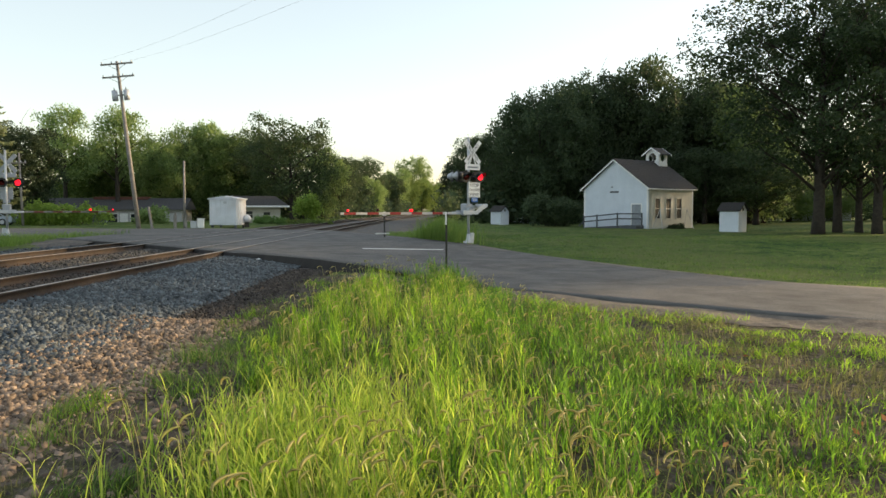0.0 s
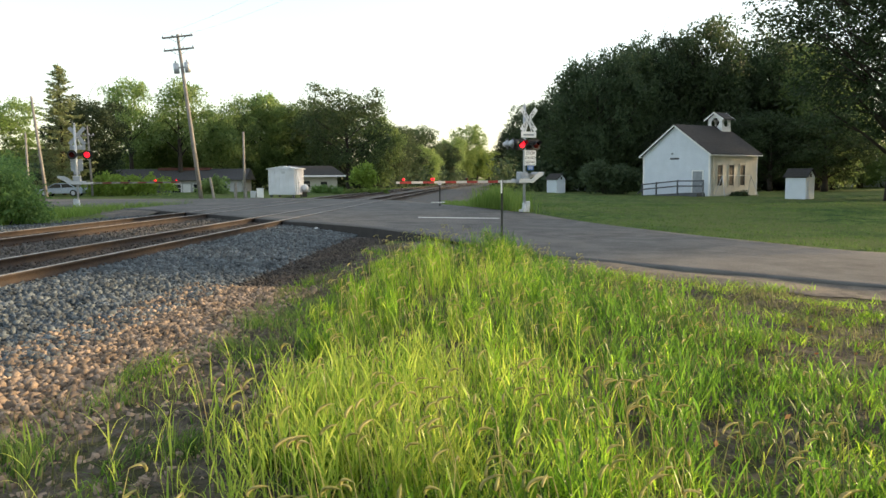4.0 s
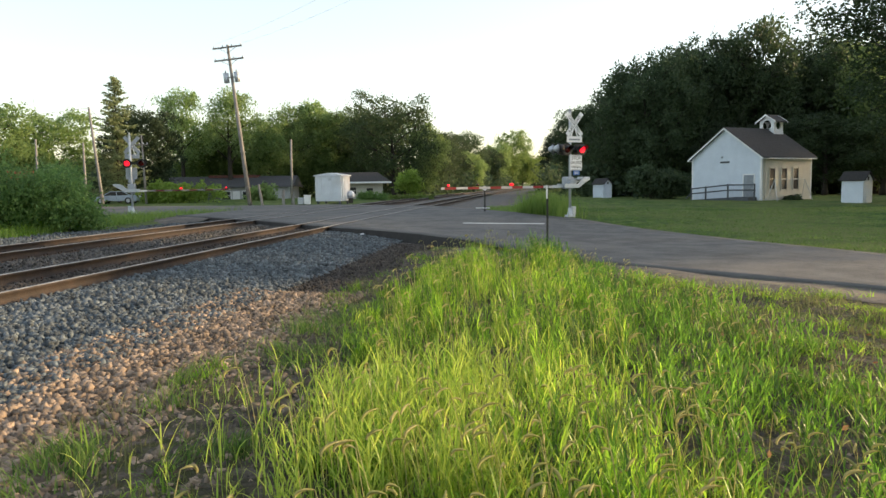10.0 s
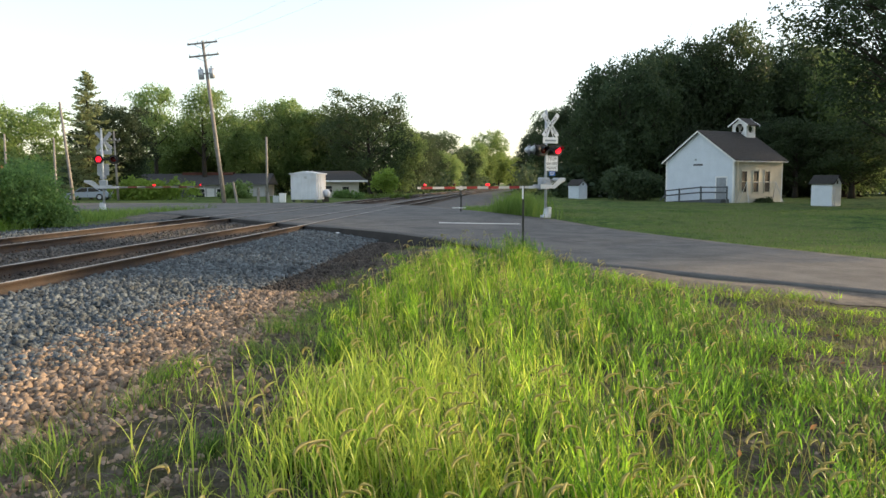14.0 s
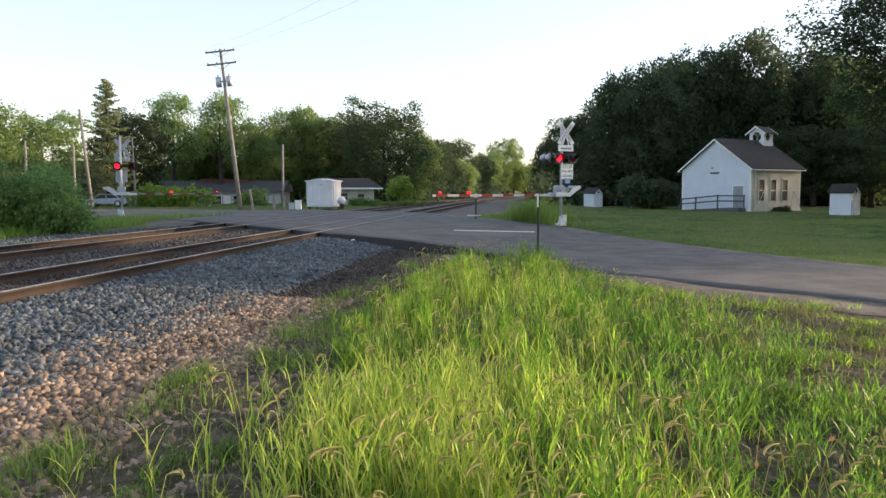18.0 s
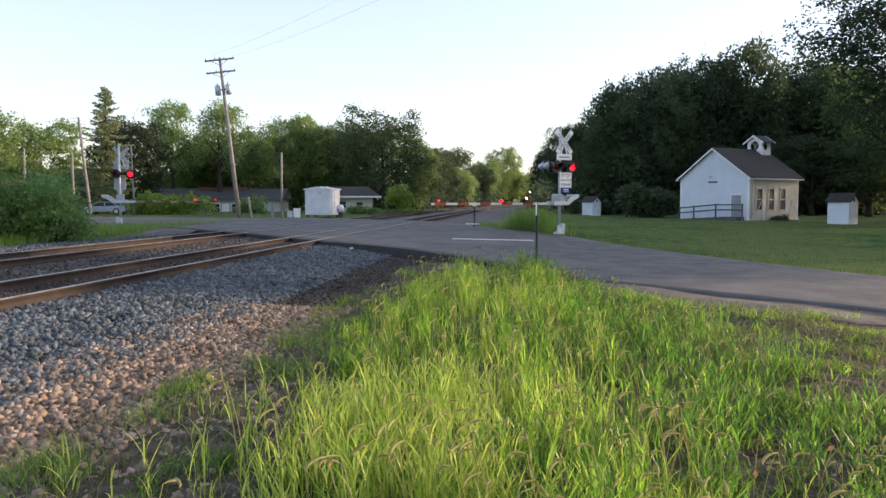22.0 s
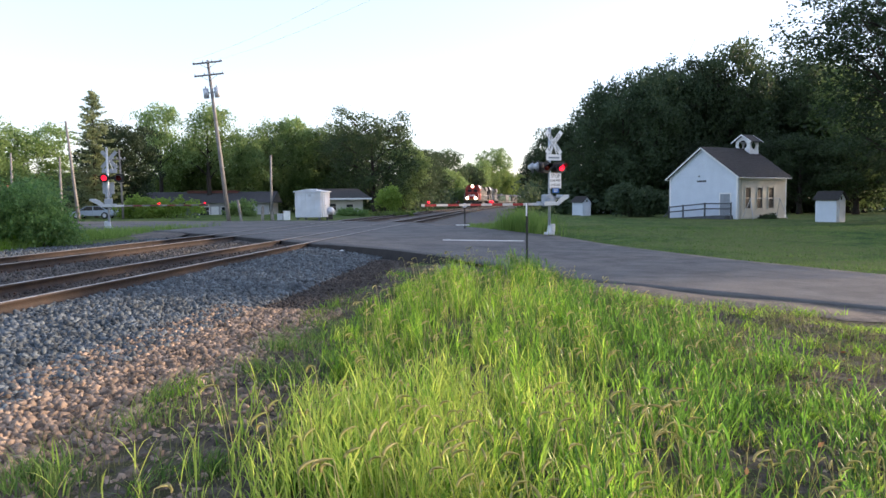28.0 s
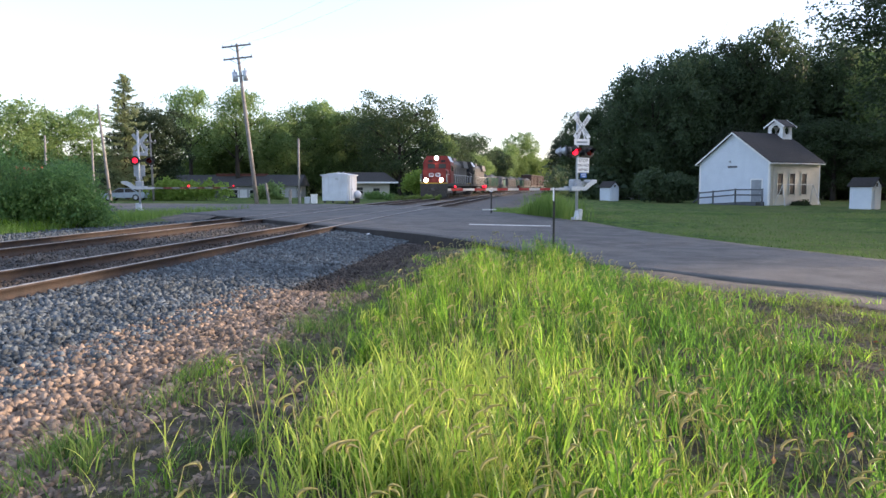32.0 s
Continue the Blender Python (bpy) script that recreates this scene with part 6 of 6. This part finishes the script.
for z in (0.72, 1.16):
    part("rail", tube(B(), [(-3.65, -1.42, z), (0.35, -1.42, z + 0.33), (3.1, -1.42, z + 0.34)], 0.065, 6), GREYWOOD, rp)
part("hand_rail_end", tube(B(), [(-3.6, -1.4, 0.74), (-4.2, -1.4, 0.3)], 0.06, 6), GREYWOOD, rp)
vb = thing("pipe_frame", SCH @ pose(W / 2 + 1.1, 0, 0.15), "old grey pipe swing frame beside the wall", "frame")
part("top_bar", tube(B(), [(0, 0.2, 1.85), (0, 4.1, 1.85)], 0.026, 8), GALV, vb)
for y in (0.2, 4.1):
    for dx in (-0.55, 0.55):
        part("leg", tube(B(), [(0, y, 1.85), (dx, y + (0.35 if y > 1 else -0.35), 0.0)], 0.026, 6), GALV, vb)
shr = make_bush("foundation_shrub", 51, 1.6, 1.0, 0.8, 0.10, 1500, LEAF_DARK)
shr.matrix_basis = SCH @ pose(W / 2 + 0.8, 2.9, 0)
tagged(shr, "low dark shrub at the foot of the wall", "bush")


def privy(m, w, d, h, label):
    p = thing("outhouse", m, label, "outhouse", "outhouses")
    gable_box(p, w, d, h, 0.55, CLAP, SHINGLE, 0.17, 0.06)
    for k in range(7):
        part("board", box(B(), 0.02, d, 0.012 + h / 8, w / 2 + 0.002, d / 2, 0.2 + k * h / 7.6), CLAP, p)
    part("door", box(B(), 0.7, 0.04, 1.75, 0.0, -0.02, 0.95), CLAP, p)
    part("vent", box(B(), 0.20, 0.03, 0.26, 0.0, -0.02, h + 0.08), WINDOW_DARK, p, "dark vent under the gable")
    part("plinth", box(B(), w + 0.04, d + 0.04, 0.12, 0, d / 2, 0.03), GREYWOOD, p)
    return p


privy(pose(28.95, 53.2, -0.5, 0, 0, 38), 1.4, 1.5, 2.12, "white wooden outhouse with a grey shingle roof")
privy(pose(16.07, 80.9, -0.38, 0, 0, 38), 1.35, 1.5, 1.9, "small white outhouse beyond the lawn")
wh = thing("white_house", pose(23.6, 89.5, 0.0, 0, 0, 4), "white house half hidden by dark trees", "house", "houses")
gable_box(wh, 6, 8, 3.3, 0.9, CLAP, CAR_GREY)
window(wh, 0.8, 1.1, pose(-1.8, -0.03, 1.8))
window(wh, 0.8, 1.1, pose(1.2, -0.03, 1.8))
wh2 = thing("white_house", pose(67, 102, -0.1, 0, 0, -28), "white house seen beyond the big trees", "house", "houses")
gable_box(wh2, 9, 7, 2.6, 1.4, CLAP, SHINGLE)
window(wh2, 1.0, 1.1, pose(-2.2, -0.03, 1.5))
window(wh2, 1.0, 1.1, pose(1.6, -0.03, 1.5))


# ---------------------------------------------------------------- train
def bogie(parent, y, axles, gap):
    t = part("truck", box(B(), 2.3, axles * gap, 0.30, 0, y, 0.62, bev=0.05), LOCO_GREY, parent)
    for k in range(axles):
        yy = y + (k - (axles - 1) / 2) * gap
        for sx in (-0.75, 0.75):
            part("wheel", cyl(B(), 0.48, 0.48, 0.13, sx - 0.065, yy, 0.48, 0, 90, 0, n=18), LOCO_GREY, t)


def locomotive(label):
    """A six-axle diesel engine; its nose is at y = 0 and points along -y, z = 0 is the top of the rail."""
    e = new("locomotive")
    tagged(e, label, "locomotive", "train")
    part("underframe", box(B(), 3.0, 21.0, 0.35, 0, 11.0, 1.42, bev=0.03), LOCO_BLACK, e)
    part("pilot_plate", prism(B(), [(-1.5, 0.30), (1.5, 0.30), (1.5, 1.60), (-1.5, 1.60)], 0.2, pose(0, 0.4, 0)), LOCO_BLACK, e)
    part("snow_plow", prism(B(), [(-1.45, 0.08), (1.45, 0.08), (1.2, 0.75), (-1.2, 0.75)], 0.5, pose(0, 0.2, 0)), LOCO_BLACK, e)
    part("coupler", box(B(), 0.3, 0.7, 0.3, 0, -0.1, 0.95, bev=0.05), LOCO_GREY, e)
    part("sill_stripe", box(B(), 3.04, 0.03, 0.10, 0, 0.28, 1.62), YELLOW, e, "yellow sill stripe")
    bm = prism(B(), [(-1.42, 1.6), (1.42, 1.6), (1.42, 2.95), (1.15, 3.18), (-1.15, 3.18), (-1.42, 2.95)], 1.7, pose(0, 1.55, 0))
    bmesh.ops.bevel(bm, geom=[x for x in bm.edges], offset=0.04, segments=1, affect="EDGES")
    nose = part("nose", bm, LOCO_RED, e, "red painted short nose")
    for sx in (-1, 1):
        part("nose_stripe", box(B(), 0.12, 0.012, 1.35, sx * 1.33, 0.69, 2.3, 0, sx * 2, 0), LOCO_BLACK, nose)
    for ex, sl in ((-0.34, 0), (0.40, 0)):
        part("emblem", box(B(), 0.56, 0.012, 0.42, ex, 0.69, 2.53, bev=0.1), SIGN_WHITE, nose, "plain white emblem block")
        part("emblem_core", box(B(), 0.30, 0.014, 0.17, ex, 0.687, 2.53), LOCO_RED, nose)
    bm = prism(B(), [(-1.55, 1.6), (1.55, 1.6), (1.55, 3.95), (1.15, 4.66), (-1.15, 4.66), (-1.55, 3.95)], 2.5, pose(0, 3.6, 0))
    bmesh.ops.bevel(bm, geom=[x for x in bm.edges], offset=0.03, segments=1, affect="EDGES")
    cab = part("cab", bm, LOCO_RED, e, "red cab with windshield")
    for sx in (-1, 1):
        part("windshield", box(B(), 0.82, 0.03, 0.52, sx * 0.62, 2.34, 3.52, bev=0.01), GLASS, cab)
        part("side_window", box(B(), 0.03, 1.3, 0.6, sx * 1.56, 3.6, 3.3, bev=0.01), GLASS, cab)
        part("number_board", box(B(), 0.5, 0.05, 0.24, sx * 0.72, 2.33, 4.08), BLACK, cab)
        part("ditch_light", cyl(B(), 0.21, 0.21, 0.10, sx * 0.85, 0.30, 1.95, 90, 0, 0, n=28), LOCO_BLACK, e, "", None, True)
        part("ditch_lens", cyl(B(), 0.20, 0.20, 0.03, sx * 0.85, 0.20, 1.95, 90, 0, 0, n=32), GLOW_WARM, e, "glowing ditch light")
        part("handrail", tube(B(), [(sx * 1.45, 0.4, 1.6), (sx * 1.45, 0.4, 2.6), (sx * 1.48, 2.2, 2.6)], 0.025, 6), SIGN_WHITE, e)
        part("handrail", tube(B(), [(sx * 1.48, 5.0, 2.6), (sx * 1.48, 21.0, 2.6)], 0.025, 5), SIGN_WHITE, e)
        for k in range(9):
            part("stanchion", tube(B(), [(sx * 1.48, 5 + 2 * k, 1.6), (sx * 1.48, 5 + 2 * k, 2.6)], 0.02, 5), SIGN_WHITE, e)
        part("step", box(B(), 0.25, 0.7, 0.06, sx * 1.4, 0.7, 0.75), LOCO_GREY, e)
        part("white_stripe", box(B(), 0.02, 0.45, 2.4, sx * 1.165, 6.0, 2.8, 28, 0, 0), SIGN_WHITE, e, "diagonal white stripe")
        part("roof_stripe", box(B(), 0.72, 2.3, 0.02, sx * 1.36, 3.62, 4.32, 0, sx * 60, 0), SIGN_WHITE, cab, "white slanted roof edge")
        part("hood_stripe", box(B(), 0.45, 1.5, 0.02, sx * 0.98, 7.0, 4.16, 0, sx * 52, 0), SIGN_WHITE, e, "white stripe at the hood's edge")
    part("headlight", box(B(), 0.6, 0.18, 0.42, 0, 2.32, 4.42, bev=0.04), LOCO_BLACK, cab)
    part("headlight_lens", cyl(B(), 0.20, 0.20, 0.03, 0, 2.22, 4.42, 90, 0, 0, n=32), GLOW_WARM, cab, "glowing headlight")
    bm = prism(B(), [(-1.15, 1.6), (1.15, 1.6), (1.15, 3.9), (0.8, 4.35), (-0.8, 4.35), (-1.15, 3.9)], 15.6, pose(0, 12.7, 0))
    part("long_hood", bm, LOCO_BLACK, e, "black long hood with grilles")
    part("radiator", prism(B(), [(-1.5, 3.6), (1.5, 3.6), (1.3, 4.5), (-1.3, 4.5)], 4.5, pose(0, 17.5, 0)), LOCO_GREY, e)
    part("dynamic_brake", box(B(), 2.3, 2.6, 0.4, 0, 9.0, 4.45, bev=0.05), LOCO_GREY, e)
    part("horn", cyl(B(), 0.08, 0.14, 0.4, 0, 4.2, 4.55, 90, 0, 0, n=10), LOCO_GREY, e)
    part("exhaust", box(B(), 0.6, 0.9, 0.25, 0, 11.5, 4.5), LOCO_GREY, e)
    for k in range(6):
        for sx in (-1, 1):
            part("grille", box(B(), 0.03, 1.5, 1.0, sx * 1.16, 8.0 + 2.1 * k, 2.9), LOCO_GREY, e)
    part("rear_panel", box(B(), 2.2, 0.04, 2.2, 0, 20.53, 2.8), LOCO_RED, e)
    part("fuel_tank", box(B(), 2.8, 5.0, 0.8, 0, 10.7, 0.75, bev=0.12), LOCO_BLACK, e)
    bogie(e, 4.2, 3, 1.8)
    bogie(e, 17.4, 3, 1.8)
    return e


def wagon(kind, label, paint=CAR_BROWN):
    """A freight wagon 17 m long, its front at y = 0."""
    w = new("freight_wagon")
    tagged(w, label, "wagon", "train")
    part("underframe", box(B(), 2.7, 16.2, 0.35, 0, 8.5, 1.05, bev=0.03), LOCO_BLACK, w)
    if kind == "gondola":
        for sx in (-1, 1):
            part("side", box(B(), 0.10, 15.8, 1.5, sx * 1.42, 8.5, 1.95), paint, w)
            for k in range(11):
                part("rib", box(B(), 0.12, 0.14, 1.5, sx * 1.50, 1.0 + 1.5 * k, 1.95), paint, w)
        for y in (0.65, 16.35):
            part("end", box(B(), 2.9, 0.10, 1.5, 0, y, 1.95), paint, w)
        r2 = np.random.default_rng(3)
        for k in range(26):
            part("scrap_block", box(B(), *r2.uniform(0.5, 1.3, 3), r2.uniform(-0.8, 0.8), r2.uniform(1.4, 15.6), 2.3 + r2.uniform(0, 0.4), *r2.uniform(-40, 40, 3), bev=0.05), CAR_GREY, w)
    elif kind == "flat":
        part("cover", box(B(), 2.5, 7.4, 1.9, 0, 6.5, 2.2, bev=0.25), CAR_PALE, w, "pale grey covered load")
        part("crate", box(B(), 2.4, 4.2, 1.2, 0, 13.2, 1.85, bev=0.03), CAR_GREEN, w, "green crate")
        for k in range(6):
            part("band", box(B(), 2.56, 0.12, 1.95, 0, 3.4 + 1.2 * k, 2.2, bev=0.25), CAR_GREY, w)
    else:
        part("body", box(B(), 2.95, 15.8, 3.1, 0, 8.5, 2.75, bev=0.04), CAR_BROWN, w, "brown ribbed box body")
        for k in range(14):
            part("rib", box(B(), 3.05, 0.12, 2.9, 0, 1.2 + 1.12 * k, 2.75), CAR_BROWN, w)
        part("roof", prism(B(), [(-1.5, 0), (1.5, 0), (0, 0.22)], 15.9, pose(0, 8.5, 4.3)), CAR_GREY, w)
    bogie(w, 2.6, 2, 1.75)
    bogie(w, 14.4, 2, 1.75)
    return w


lead = locomotive("red-nosed black diesel locomotive with glowing headlights")
second = copy_thing(lead, Matrix())
tagged(second, "second black diesel locomotive behind the leader", "locomotive")
for ob in second.children_recursive:
    if ob.name.startswith(("ditch_lens", "headlight_lens")):
        ob.data = ob.data.copy()
        ob.data.materials[0] = GLASS
    if ob.name.startswith(("nose", "cab")) and not ob.name.startswith("nose_"):
        ob.data = ob.data.copy()
        ob.data.materials[0] = LOCO_BLACK
gon = wagon("gondola", "low green gondola wagon with a lumpy load", CAR_GREEN)
con = wagon("flat", "flat wagon with a pale covered load and a green crate")
bx = wagon("box", "tall brown ribbed box wagon")
dark = wagon("gondola", "low dark gondola wagon with a lumpy load", LOCO_GREY)
TRAIN = [(lead, 0.0, 21.0), (second, 22.2, 21.0), (gon, 44.5, 16), (con, 62, 16), (dark, 79.5, 16), (copy_thing(gon, Matrix()), 97, 16), (copy_thing(dark, Matrix()), 114.5, 16),
         (bx, 132, 16), (copy_thing(bx, Matrix()), 149.5, 16), (copy_thing(gon, Matrix()), 167, 16), (copy_thing(bx, Matrix()), 184.5, 16)]
TRACK_D = (RAILS[2] + RAILS[3]) / 2


def along(s):
    """The point s metres along the far track, counted from where y = 0."""
    y = s * COS
    for _ in range(4):
        if y > 75:
            arc = 75 / COS + (y - 75) * math.sqrt(1 + (TAN + 0.00033 * (y - 75)) ** 2)
        else:
            arc = y / COS
        y += (s - arc) * 0.97
    return Vector((track_x(TRACK_D, y), y, RAIL_Z))


def on_track(s, length):
    """The pose of a vehicle whose front is s metres along and whose length is given."""
    a, b = along(s + 2), along(s + length - 2)
    d = (b - a).normalized()
    ang = math.degrees(math.atan2(-d.x, d.y))
    p = a - d * 2
    return pose(p.x, p.y, p.z, 0, 0, ang)


def front_at(t):
    """How far along the engine's nose is at t seconds."""
    return 81.3 + 18.5 * (32.0 - t)


def flash(ob, side_a, side_b, start, half):
    """The lit lens of a flasher, now in one lamp and now in the other; side_a is lit from start on."""
    rows, t = [], start - half * (2 * math.floor(start / (2 * half)) + 2)
    k = 0
    while t < 32.0:
        here = (side_a, side_b)[k % 2]
        a, b = max(0.0, t), min(32.0, t + half - 0.034)
        if b > a:
            rows += [(a, here), (b, here)]
        t += half
        k += 1
    if rows[-1][0] < 32.0:
        rows.append((32.0, rows[-1][1]))
    walk(ob, rows)


def motions():
    times = [0, 4, 8, 12, 16, 18, 20, 21, 22, 23, 24, 25, 26, 27, 28, 29, 30, 31, 32]
    for ob, back, length in TRAIN:
        walk(ob, [(t, on_track(front_at(t) + back, length)) for t in times])
    for sig, start, half in ((signal_right, 5.32, 0.582), (signal_left, 10.195, 0.652)):
        for ob in sig.children:
            turned = sig is signal_left
            if ob.name.startswith("lit_lens_front"):
                flash(ob, pose(-0.59 if turned else 0.50, -0.195, 2.9), pose(0.17 if turned else -0.26, -0.195, 2.9), start, half)
            if ob.name.startswith("lit_lens_back"):
                flash(ob, pose(-0.59 if turned else 0.50, 0.205, 2.9), pose(0.17 if turned else -0.26, 0.205, 2.9), start, half)
            if ob.name.startswith("gate_arm"):
                for lens in ob.children:
                    if lens.name.startswith("lit_arm_lens"):
                        flash(lens, pose(-4.55 if turned else -2.95, 0, 1.44), pose(-2.95 if turned else -4.55, 0, 1.44), start, half)


motions()
